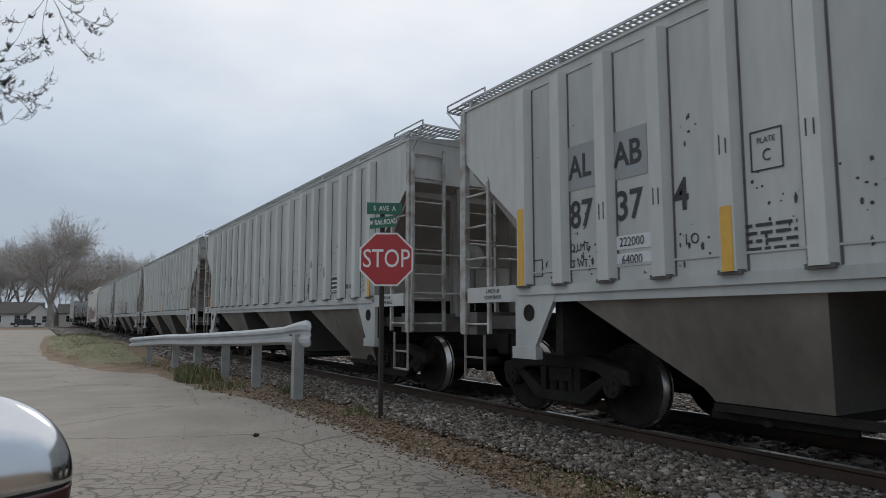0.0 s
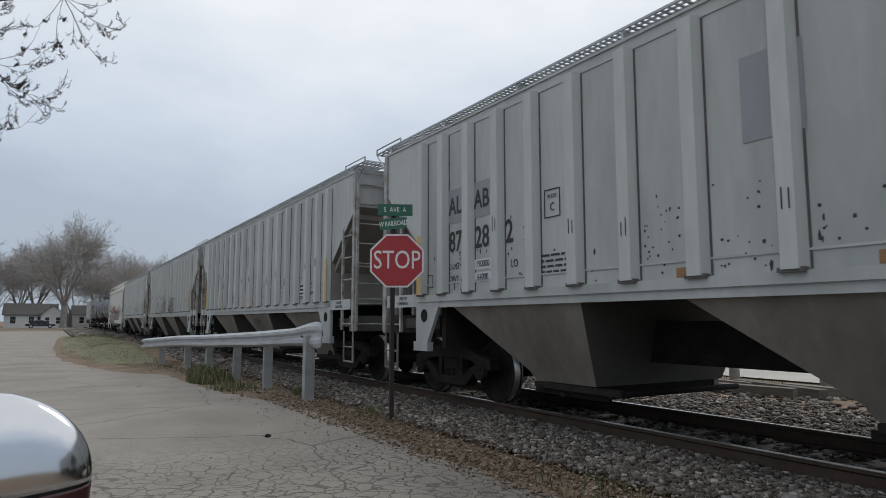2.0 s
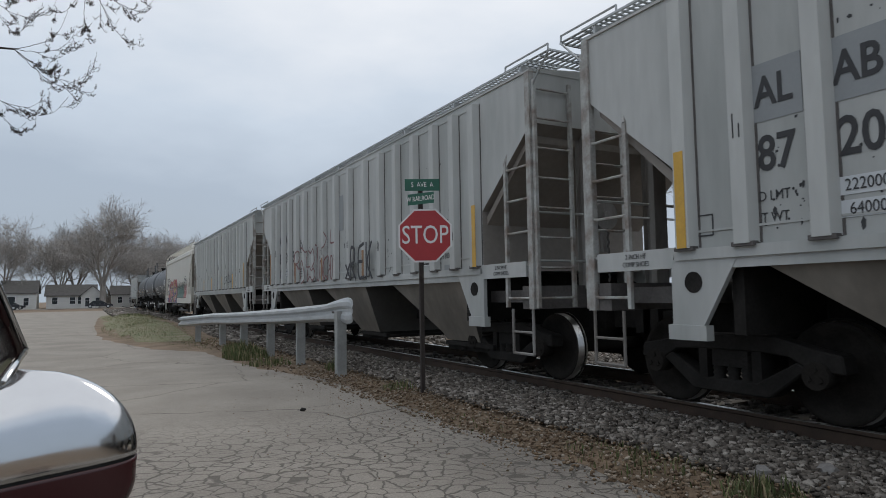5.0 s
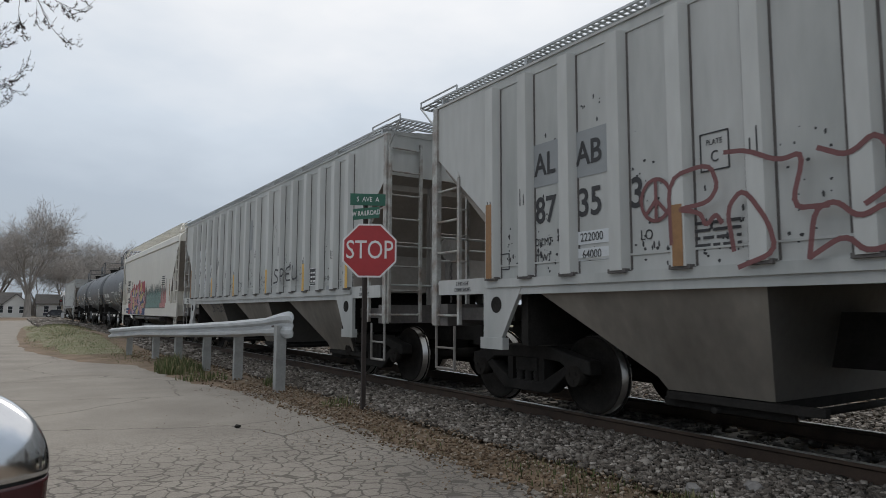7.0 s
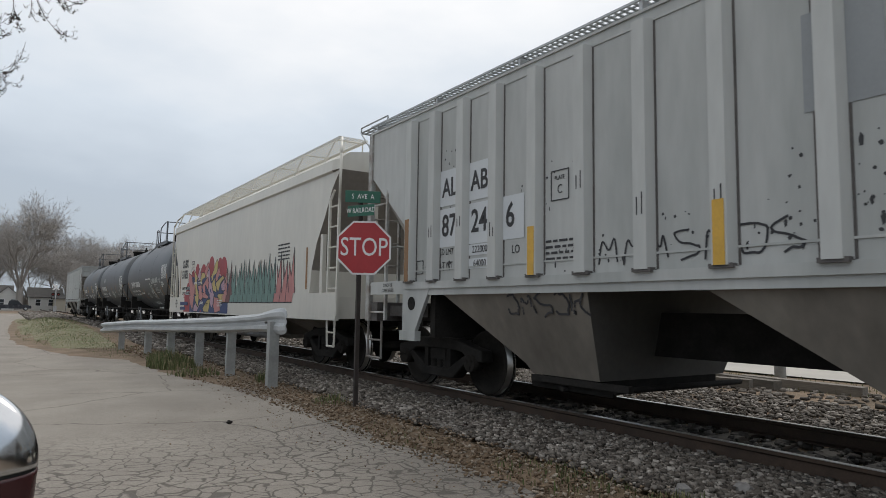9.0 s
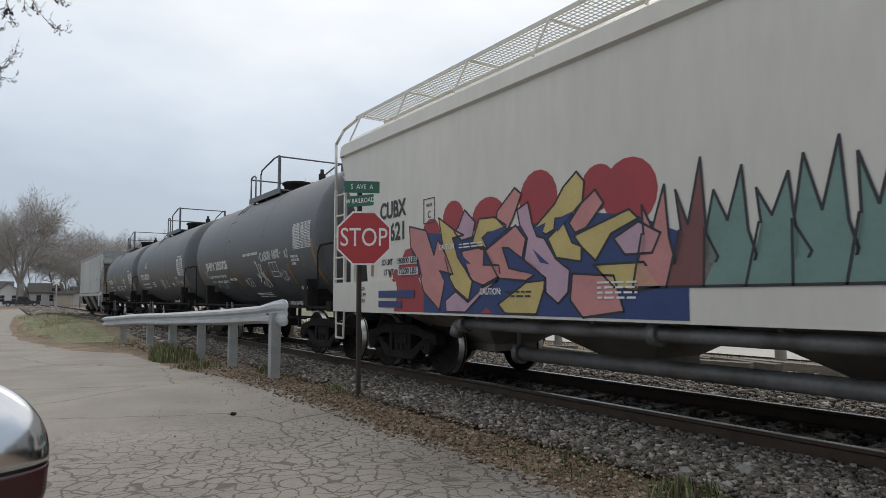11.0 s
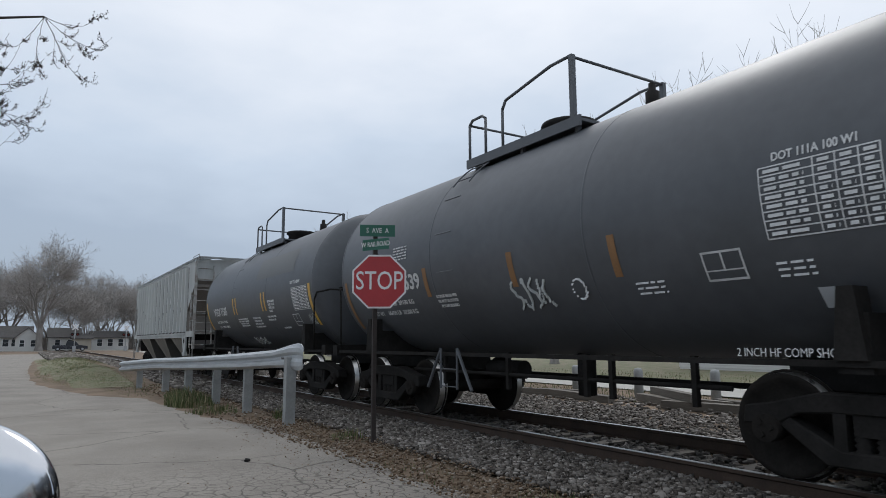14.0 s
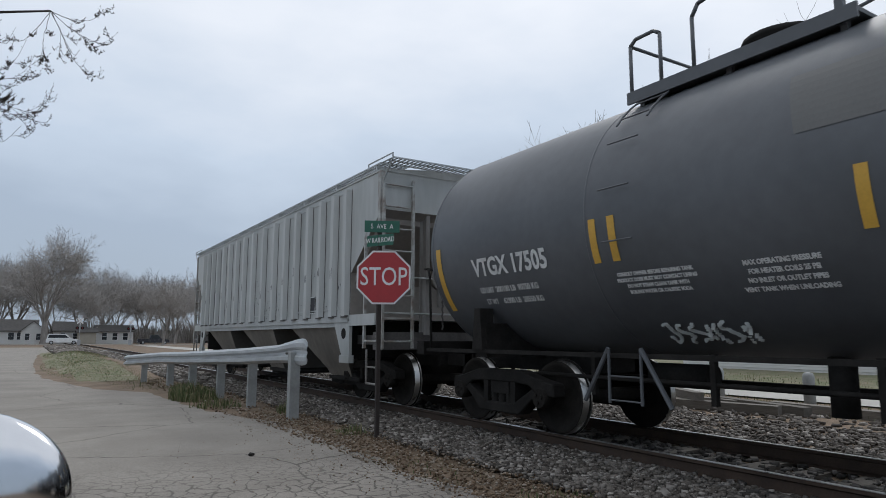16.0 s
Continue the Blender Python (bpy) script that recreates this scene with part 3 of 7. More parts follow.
def tank_car(label, yc):
    car = thing("tank_car", label, "railway car", pose(TRACK_X, yc, RAIL_Z), "cars of the freight train")
    bm = bmesh.new()
    prof = []
    for i in range(13):
        a = math.pi / 2 * i / 12
        prof.append((FRONT_Y - HEAD * math.cos(a), max(0.02, TANK_R * math.sin(a) ** 0.86)))
    prof += [(FRONT_Y + k * (REAR_Y - FRONT_Y) / 5, TANK_R) for k in range(1, 5)]
    prof += [(REAR_Y + FRONT_Y - y, r) for y, r in prof[:13]][::-1]
    lathe(bm, prof, 1, 64, True, (0, 0, TANK_Z))
    shell_ob = part("tank_shell", bm, M["tank"], car, "black painted cylindrical tank shell")
    for y in (FRONT_Y, -1.75, 1.45, REAR_Y):
        bm = bmesh.new()
        lathe(bm, [(y - 0.02, TANK_R - 0.01), (y - 0.012, TANK_R + 0.004), (y + 0.012, TANK_R + 0.004), (y + 0.02, TANK_R - 0.01)], 1, 64, True, (0, 0, TANK_Z))
        part("weld_seam", bm, M["tank"], shell_ob)
    bm = bmesh.new()
    for x in (-1.4, 1.4):
        box(bm, x - 0.03, x + 0.03, -5.3, 5.0, 1.0, 1.05)
    for s, yt, ye in ((-1, -4.35, -5.55), (1, 3.6, 5.25)):
        box(bm, -0.35, 0.35, min(yt - s * 1.1, ye), max(yt - s * 1.1, ye), 0.75, 1.15)
        box(bm, -1.45, 1.45, ye - s * 0.1 - 0.1, ye - s * 0.1 + 0.1, 0.95, 1.15)
        box(bm, -1.4, 1.4, yt - 0.12, yt + 0.12, 0.95, 1.4)
    part("frame", bm, M["black"], car)
    for s, yt, ye in ((-1, -4.35, -5.2), (1, 3.6, 4.9)):
        bm = bmesh.new()
        prism(bm, [(yt - 0.12, 1.05), (yt + 0.12, 1.05), (yt + 0.06, 1.6), (yt - 0.06, 1.6)], 0, -1.47, -1.25)
        part("saddle", bm, M["black"], car)
        add_truck(car, yt)
        coupler(car, ye, s)
    # platform with hand rails round the manway
    zt = TANK_Z + TANK_R
    for s in (-1, 1):
        bm = bmesh.new()
        box(bm, s * 0.72 - 0.18, s * 0.72 + 0.18, -1.15, 1.35, zt - 0.14, zt - 0.1)
        box(bm, s * 0.9 - 0.015, s * 0.9 + 0.015, -1.15, 1.35, zt - 0.2, zt - 0.06)
        for y in (-1.0, 0.1, 1.2):
            box(bm, s * 0.8 - 0.03, s * 0.8 + 0.03, y - 0.03, y + 0.03, zt - 0.34, zt - 0.14)
        part("platform", bm, M["tank"], car)
    bm = bmesh.new()
    for s in (-1, 1):
        x = s * 0.88
        path(bm, [(x, 1.3, zt - 0.1), (x, 1.3, zt + 0.5), (x, 1.22, zt + 0.56), (x, 0.96, zt + 0.56), (x, 0.88, zt + 0.5), (x, 0.88, zt - 0.1)], 0.022, 8)
        path(bm, [(x, 0.46, zt - 0.1), (x, 0.46, zt + 0.5), (x, 0.38, zt + 0.62), (x, -0.6, zt + 0.78), (x, -1.0, zt + 0.78)], 0.022, 8)
        box(bm, x - 0.03, x + 0.03, -1.04, -0.97, zt - 0.2, zt + 0.78)
    for y, z in ((1.3, zt + 0.5), (-1.0, zt + 0.76)):
        path(bm, [(-0.88, y, z), (0.88, y, z)], 0.02, 8)
    part("hand_rail", bm, M["tank"], car)
    bm = bmesh.new()
    lathe(bm, [(zt - 0.1, 0.36), (zt + 0.2, 0.36), (zt + 0.24, 0.42), (zt + 0.3, 0.4), (zt + 0.33, 0.1)], 2, 20)
    part("manway", bm, M["black"], car)
    bm = bmesh.new()
    lathe(bm, [(zt - 0.1, 0.09), (zt + 0.33, 0.09), (zt + 0.34, 0.05), (zt + 0.45, 0.045)], 2, 12, True, (0.1, -1.45, 0))
    part("relief_valve", bm, M["black"], car)
    # side ladder
    bm = bmesh.new()
    for y in (1.2, 0.78):
        path(bm, [(-1.5, y, 0.55), (-1.5, y, 1.08)], 0.018, 6)
        path(bm, [(-(TANK_R + 0.06) * math.cos(radians(a)), y, TANK_Z + (TANK_R + 0.06) * math.sin(radians(a))) for a in range(38, 62, 6)], 0.012, 6)
    rungs = [(-1.5, 0.58), (-1.5, 0.82)] + [(-(TANK_R + 0.06) * math.cos(radians(a)), TANK_Z + (TANK_R + 0.06) * math.sin(radians(a))) for a in (-12, 8, 28, 42, 54)]
    rod(bm, (-1.5, 1.2, 1.1), (-1.5, 1.55, 0.55), 0.025, 6)
    rod(bm, (-1.5, 0.78, 1.1), (-1.5, 0.43, 0.55), 0.025, 6)
    side_ladder = part("side_ladder", bm, M["tank"], car)
    for x, z in rungs:
        bm = bmesh.new()
        rod(bm, (x, 1.2, z), (x, 0.78, z), 0.009, 6)
        part("rung", bm, M["tank"], side_ladder)
    # end hand rail bent round each head
    for s, ye in ((-1, FRONT_Y), (1, REAR_Y)):
        bm = bmesh.new()
        path(bm, [(-1.5, ye + s * 0.1, 1.05), (-1.52, ye + s * 0.12, 2.1), (-1.5, ye + s * 0.2, 2.24), (-1.35, ye + s * 0.55, 2.28), (1.35, ye + s * 0.55, 2.28), (1.5, ye + s * 0.2, 2.24), (1.52, ye + s * 0.12, 2.1), (1.5, ye + s * 0.1, 1.05)], 0.018, 8)
        part("end_hand_rail", bm, M["black"], car)
    # underframe pipes and brake rigging
    bm = bmesh.new()
    rod(bm, (-0.9, -3.0, 0.75), (-0.9, 3.0, 0.75), 0.025, 8)
    rod(bm, (0.5, -3.2, 0.68), (0.5, 3.2, 0.68), 0.035, 8)
    rod(bm, (-0.3, -0.5, 0.5), (-0.3, -0.5, 1.1), 0.12, 12)
    rod(bm, (-0.2, 0.9, 0.78), (-0.2, 1.7, 0.78), 0.14, 12)
    for y in (-2.6, -1.5, -1.1, 0.4, 2.0):
        box(bm, -0.93, -0.87, y - 0.03, y + 0.03, 0.55, 1.05)
    part("brake_rigging", bm, M["black"], car)
    return car


def centre_flow_car(label, yc):
    """Rounded cylindrical-side hopper with a flat walkway rail on its roof."""
    car = thing("hopper_car", label, "railway car", pose(TRACK_X, yc, RAIL_Z), "cars of the freight train")
    bm = bmesh.new()
    prof = [(-1.58, 1.2), (-1.58, 2.1), (-1.58, 2.7), (-1.575, 3.3), (-1.56, 3.74), (-1.61, 3.77), (-1.585, 3.98), (-1.4, 4.12), (-0.8, 4.2), (0, 4.24)]
    prof = prof + [(-x, z) for x, z in prof[:-1]][::-1]
    secs = []
    arch = ((7.05, 3.78), (6.82, 3.44), (6.5, 2.92), (6.15, 2.46), (5.93, 1.93), (5.8, 1.2))
    for y, low in [(-a, b) for a, b in arch] + list(arch)[::-1]:
        secs.append([bm.verts.new((x * (0.97 if abs(y) > 7 else 1), y, max(z, low))) for x, z in prof])
    for a, b in zip(secs, secs[1:]):
        for i in range(len(prof) - 1):
            bm.faces.new((a[i], a[i + 1], b[i + 1], b[i])).smooth = False
        bm.faces.new((a[-1], a[0], b[0], b[-1]))
    bm.faces.new(secs[0][::-1])
    bm.faces.new(secs[-1])
    bmesh.ops.recalc_face_normals(bm, faces=bm.faces)
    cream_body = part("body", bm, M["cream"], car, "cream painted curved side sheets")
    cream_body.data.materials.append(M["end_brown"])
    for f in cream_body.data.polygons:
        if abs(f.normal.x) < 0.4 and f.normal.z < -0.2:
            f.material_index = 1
    bm = bmesh.new()
    for s in (-1, 1):
        box(bm, s * 1.57 - 0.04, s * 1.57 + 0.04, -7.15, 7.15, 0.97, 1.48)
    bevel(bm, 0.02)
    part("side_sill", bm, M["cream"], car)
    for q in (-1, 1):
        bm = bmesh.new()
        ladder(bm, -HALF, -HALF, q * 7.15, q * 6.74, 1.05, 3.2, 6, 0.016)
        path(bm, [(-HALF, q * 6.74, 3.2), (-HALF + 0.03, q * 6.8, 3.34), (-HALF + 0.03, q * 6.86, 3.4)], 0.024, 6)
        path(bm, [(-HALF, q * 7.15, 3.1), (-HALF, q * 7.17, 4.05), (-1.5, q * 7.0, 4.3), (-1.36, q * 6.7, 4.47)], 0.028, 8)
        path(bm, [(-HALF, q * 7.1, 1.05), (-HALF, q * 7.08, 0.5), (-HALF, q * 6.78, 0.5), (-HALF, q * 6.74, 1.05)], 0.02, 6)
        path(bm, [(-HALF, q * 7.09, 0.75), (-HALF, q * 6.76, 0.75)], 0.016, 6)
        box(bm, -HALF - 0.01, -HALF + 0.06, q * 6.42 - 0.06, q * 6.42 + 0.06, 1.45, 2.6)
        part("end_ladder", bm, M["cream"], car)
        bm = bmesh.new()
        box(bm, -1.55, 1.55, q * 6.9 - 0.1, q * 6.9 + 0.1, 1.0, 1.4)
        box(bm, -1.5, 1.5, min(q * 5.55, q * 6.85), max(q * 5.55, q * 6.85), 1.1, 1.2)
        for x in (-0.7, 0.7):
            box(bm, x - 0.05, x + 0.05, q * 6.85 - 0.06, q * 6.85 + 0.06, 1.3, 3.2)
        part("end_framing", bm, M["cream"], car)
        add_truck(car, q * 5.6)
        coupler(car, q * 6.85, q)
    bm = bmesh.new()
    for s in (-1, 1):
        xa, xb = sorted((s * 1.4, s * 0.82))
        for j in range(9):
            y = -6.5 + j * 13.0 / 8
            path(bm, [(s * 1.56, y + 0.12, 4.02), (s * 1.4, y, 4.47), (s * 0.82, y, 4.47), (s * 0.82, y, 4.15)], 0.016, 6)
        for x in (xa, xb):
            box(bm, x - 0.012, x + 0.012, -6.7, 6.7, 4.45, 4.5)
        for j in range(8):
            x = xa + (xb - xa) * (j + 0.5) / 8
            box(bm, x - 0.006, x + 0.006, -6.7, 6.7, 4.482, 4.49)
        k = -6.7
        while k < 6.7:
            box(bm, xa, xb, k, k + 0.014, 4.49, 4.498)
            k += 0.07
    part("roof_walkway", bm, M["cream"], car, "white open mesh roof walkway on brackets")
    for k in range(4):
        bm = bmesh.new()
        y = -4.35 + k * 2.9
        for s in (-1, 1):
            bm.faces.new([bm.verts.new(p) for p in ((s * 1.45, y - 1.4, 1.15), (s * 1.45, y + 1.4, 1.15), (s * 0.4, y + 0.4, 0.5), (s * 0.4, y - 0.4, 0.5))])
        for q in (-1, 1):
            bm.faces.new([bm.verts.new(p) for p in ((-1.45, y + q * 1.4, 1.15), (1.45, y + q * 1.4, 1.15), (0.4, y + q * 0.4, 0.5), (-0.4, y + q * 0.4, 0.5))])
        box(bm, -0.42, 0.42, y - 0.42, y + 0.42, 0.4, 0.51)
        part("hopper_bay", bm, M["hopper_low"], car)
    bm = bmesh.new()
    rod(bm, (-1.42, -3.45, 0.86), (-1.42, 3.3, 0.86), 0.075, 14)
    for y in (3.3, -3.45, 0.2):
        rod(bm, (-1.42, y - 0.05, 0.86), (-1.42, y + 0.05, 0.86), 0.12, 14)
    path(bm, [(-1.42, 3.3, 0.86), (-1.42, 3.46, 0.84), (-1.42, 3.52, 0.7)], 0.095, 12)
    rod(bm, (-1.1, -2.6, 0.5), (-1.1, 2.55, 0.5), 0.085, 14)
    for y in (2.55, -2.6):
        rod(bm, (-1.1, y - 0.04, 0.5), (-1.1, y + 0.04, 0.5), 0.13, 14)
        rod(bm, (-1.1, y, 0.5), (-1.1, y, 1.1), 0.04, 8)
    for k in range(4):
        rod(bm, (-1.42, -3 + k * 2.0, 0.86), (-1.42, -3 + k * 2.0, 1.05), 0.03, 8)
    part("pressure_pipe", bm, M["pipe"], car, "bare steel unloading pipes with flanges")
    bm = bmesh.new()
    box(bm, -0.28, 0.28, -6.85, 6.85, 0.85, 1.12)
    part("centre_sill", bm, M["black"], car)
    return car


CARS = []


def add_car(ob, y0):
    CARS.append((ob, y0))
    return ob


car_a = add_car(hopper_car("grey covered hopper car with stencilled numbers and yellow tape", 0.03), 0.03)
car_b = add_car(hopper_car("grey covered hopper car with a dark patch and small tags", 16.46), 16.46)
car_c = add_car(hopper_car("grey covered hopper car with worn stencils and small plates", 32.7), 32.7)
car_d = add_car(hopper_car("grey covered hopper car with red and black spray tags", 48.66), 48.66)
car_e = add_car(hopper_car("grey covered hopper car with pale number panels", 65.0), 65.0)
car_f = add_car(centre_flow_car("cream round-sided hopper car with large colourful spray painting", 80.82), 80.82)
car_g = add_car(tank_car("black tank car with white stencils and grey tags", 94.0), 94.0)
car_h = add_car(tank_car("black tank car with a white data table and orange marks", 105.5), 105.5)
car_i = add_car(tank_car("black tank car with yellow tape and a faded patch", 116.7), 116.7)
car_j = add_car(hopper_car("grey covered hopper car, last of the train", 130.45), 130.45)


# ---- ground, road and track ----
def grid_sheet(name, xs, ys, zf, mat, label, category="ground"):
    verts, faces = [], []
    for y in ys:
        for x in xs:
            verts.append((x, y, zf(x, y)))
    n = len(xs)
    for j in range(len(ys) - 1):
        for i in range(n - 1):
            a = j * n + i
            faces.append((a, a + 1, a + n + 1, a + n))
    me = bpy.data.meshes.new(name)
    me.from_pydata(verts, [], faces)
    me.materials.append(mat)
    ob = new(name, me)
    for p in me.polygons:
        p.use_smooth = True
    return tagged(ob, label, category, kind="structure")


def ground_z(x, y):
    z = -0.02
    if 4.3 < x < 8.9:
        z -= 0.06
    if 0 < x < 5 and 24 < y < 70:
        z += 0.3 * math.exp(-((x - 2.8) / 1.6) ** 2) * min(1, (y - 24) / 8) * min(1, (70 - y) / 15)
    if x > 9:
        z += 0.0
    return z + 0.02 * (noise.noise((x * 0.6, y * 0.6, 0)) - 0.4) * (1 if abs(x) < 60 else 0)


M["dirt"] = material("dirt_and_dry_grass", (0.23, 0.165, 0.11), 0.95, var=0.4, scale=1.3, fine=22, bump=0.6, tint=(0.12, 0.085, 0.052), dist=0.03)


def cracked_asphalt():
    """Pale worn asphalt: alligator cracks near the junction, long cracks and stains further on."""
    m = material("pale_worn_asphalt", (0.315, 0.287, 0.25), 0.92, var=0.5, scale=0.8, fine=70, bump=0.7, tint=(0.235, 0.213, 0.185), dist=0.012)
    n, l = m.node_tree.nodes, m.node_tree.links
    bsdf = n["Principled BSDF"]
    colour = bsdf.inputs["Base Color"].links[0].from_socket
    tc = n.new("ShaderNodeTexCoord")
    warp = n.new("ShaderNodeTexNoise")
    warp.inputs["Scale"].default_value, warp.inputs["Detail"].default_value = 2.2, 5
    l.new(tc.outputs["Object"], warp.inputs["Vector"])
    add = n.new("ShaderNodeVectorMath")
    add.operation = "MULTIPLY_ADD"
    l.new(warp.outputs["Color"], add.inputs[0])
    add.inputs[1].default_value = (0.35, 0.35, 0.0)
    l.new(tc.outputs["Object"], add.inputs[2])
    factors = []
    for scale, width, y_lo, y_hi in ((6.5, 0.024, 8.2, 6.2), (0.33, 0.0018, None, None)):
        v = n.new("ShaderNodeTexVoronoi")
        v.feature = "DISTANCE_TO_EDGE"
        v.inputs["Scale"].default_value = scale
        l.new(add.outputs[0], v.inputs["Vector"])
        mr = n.new("ShaderNodeMapRange")
        mr.inputs["From Min"].default_value, mr.inputs["From Max"].default_value = width, width * 2.2
        mr.inputs["To Min"].default_value, mr.inputs["To Max"].default_value = 1, 0
        l.new(v.outputs["Distance"], mr.inputs["Value"])
        out = mr.outputs[0]
        if y_lo:
            sp = n.new("ShaderNodeSeparateXYZ")
            l.new(add.outputs[0], sp.inputs[0])
            my = n.new("ShaderNodeMapRange")
            my.inputs["From Min"].default_value, my.inputs["From Max"].default_value = y_lo, y_hi
            l.new(sp.outputs["Y"], my.inputs["Value"])
            mul = n.new("ShaderNodeMath")
            mul.operation = "MULTIPLY"
            l.new(out, mul.inputs[0])
            l.new(my.outputs[0], mul.inputs[1])
            out = mul.outputs[0]
        factors.append(out)
    mx = n.new("ShaderNodeMath")
    mx.operation = "MAXIMUM"
    l.new(factors[0], mx.inputs[0])
    l.new(factors[1], mx.inputs[1])
    sc = n.new("ShaderNodeMath")
    sc.operation = "MULTIPLY"
    sc.inputs[1].default_value = 0.8
    l.new(mx.outputs[0], sc.inputs[0])
    mix = n.new("ShaderNodeMix")
    mix.data_type = "RGBA"
    l.new(sc.outputs[0], mix.inputs[0])
    l.new(colour, mix.inputs[6])
    mix.inputs[7].default_value = (0.085, 0.075, 0.065, 1)
    l.new(mix.outputs[2], bsdf.inputs["Base Color"])
    b1 = bsdf.inputs["Normal"].links[0].from_node
    b2 = n.new("ShaderNodeBump")
    b2.inputs["Strength"].default_value, b2.inputs["Distance"].default_value, b2.invert = 0.6, 0.015, True
    l.new(mx.outputs[0], b2.inputs["Height"])
    l.new(b1.outputs[0], b2.inputs["Normal"])
    l.new(b2.outputs[0], bsdf.inputs["Normal"])
    return m


M["asphalt"] = cracked_asphalt()
M["ballast"] = material("crushed_stone", (0.26, 0.25, 0.24), 0.9, var=0.3, scale=3, fine=30, bump=0.2)
xs = [-900, -300, -100, -40, -20, -10] + [-6 + i * 0.5 for i in range(53)] + [22, 26, 32, 45, 80, 200, 500, 900]
ys = [-300, -60, -20, -8] + [-5 + i * 0.6 for i in range(60)] + [32 + i * 2 for i in range(30)] + [100, 120, 150, 200, 300, 500, 900, 1600]
grid_sheet("ground", xs, ys, ground_z, M["dirt"], "dirt with dry grass and weeds beside the track")


def rail(x):
    ob = thing("rail", "rusty steel rail with a polished head", "rail", pose(x, 0, 0))
    bm = bmesh.new()
    prism(bm, [(-0.075, -0.03), (0.075, -0.03), (0.07, -0.015), (0.015, 0.0), (0.012, 0.1), (0.036, 0.115), (0.036, 0.145), (-0.036, 0.145), (-0.036, 0.115), (-0.012, 0.1), (-0.015, 0.0), (-0.07, -0.015)], 1, -30, 160)
    part("rail_web", bm, M["rail_side"], ob)
    bm = bmesh.new()
    box(bm, -0.03, 0.03, -30, 160, 0.145, 0.15)
    part("rail_head", bm, M["rail_head"], ob, "polished running surface")
    ob["kind"] = "structure"


for s in (-0.79, 0.79):
    rail(TRACK_X + s)
bm = bmesh.new()
box(bm, -1.3, 1.3, -0.11, 0.11, -0.2, -0.03)
bevel(bm, 0.012)
tie_me = mesh_of("railway_tie", bm, M["tie"])
rnd = random.Random(5)
ties = thing("railway_ties", "weathered grey wooden railway ties in stone ballast", "railway ties")
ties["kind"] = "structure"
for i in range(180):
    part("tie", tie_me, None, ties, "", pose(TRACK_X + rnd.uniform(-0.05, 0.05), -12 + i * 0.53 + rnd.uniform(-0.04, 0.04), rnd.uniform(-0.015, 0.012), 0, rnd.uniform(-0.6, 0.6), rnd.uniform(-2, 2)))

# road along the track
EDGE = [(-5, 3.35), (4, 3.38), (7, 3.46), (11, 3.42), (13.7, 2.75), (17.8, 2.6), (19.8, 1.5), (25.8, 0.4), (41, 0.2), (77, 2.4), (100, 5.6)]


def road_edge(y):
    for (y0, x0), (y1, x1) in zip(EDGE, EDGE[1:]):
        if y0 <= y <= y1:
            return x0 + (x1 - x0) * (y - y0) / (y1 - y0)
    return EDGE[-1][1]


verts, faces = [], []
ys = [-5 + i * 0.35 for i in range(100)] + [30.5 + i * 1.5 for i in range(47)]
for y in ys:
    e = road_edge(y) + 0.22 * noise.noise((y * 0.9, 3, 0)) + 0.12 * noise.noise((y * 3.3, 7, 0))
    for k in range(13):
        x = -9 + (e + 9) * k / 12
        verts.append((x, y, 0.006 - (0.02 if k == 12 else 0)))
for j in range(len(ys) - 1):
    for k in range(12):
        a = j * 13 + k
        faces.append((a, a + 1, a + 14, a + 13))
me = bpy.data.meshes.new("road")
me.from_pydata(verts, [], faces)
me.materials.append(M["asphalt"])
tagged(new("road", me), "pale worn asphalt road with fine cracks", "road", kind="structure")


# ---- stop sign ----
def stop_sign():
    ob = thing("stop_sign", "red octagonal stop sign with green street plates on a rusty post", "stop sign", pose(4.12, 8.29, 0))
    yaw = -30
    bm = bmesh.new()
    box(bm, -0.03, 0.03, -0.02, 0.02, -0.3, 2.95)
    part("post", bm, M["dark_post"], ob)
    face = pose(0, 0, 2.2, 90, 0, yaw) @ pose(0.065, 0, 0.035)
    for nm, r, mat, off, lab in (("plate", 0.412, "sign_white", 0.0, "white border plate"), ("face", 0.385, "sign_red", 0.003, "red reflective face")):
        bm = bmesh.new()
        pts = [(r * math.cos(radians(22.5 + 45 * i)), r * math.sin(radians(22.5 + 45 * i))) for i in range(8)]
        prism(bm, pts, 2, off, off + 0.003)
        part(nm, bm, M[mat], ob, lab, face)
    lettering("lettering", "STOP", 0.37, M["sign_white"], ob, face @ pose(0, 0, 0.008), "white capital lettering", bold=0.001, width=0.66)
    for z, w, hgt, txt, ya in ((2.93, 0.5, 0.17, "S  AVE  A", -25), (2.73, 0.46, 0.16, "W RAILROAD", -62)):
        m = pose(0, 0, z, 90, 0, ya) @ pose(0.03, 0, 0.03)
        bm = bmesh.new()
        prism(bm, [(-w / 2, -hgt / 2), (w / 2, -hgt / 2), (w / 2, hgt / 2), (-w / 2, hgt / 2)], 2, 0, 0.004)
        bevel(bm, 0.002)
        part("street_plate", bm, M["sign_green"], ob, "green street name plate", m)
        lettering("plate_lettering", txt, 0.1, M["sign_white"], ob, m @ pose(0, 0, 0.007), squeeze=0.8)


stop_sign()


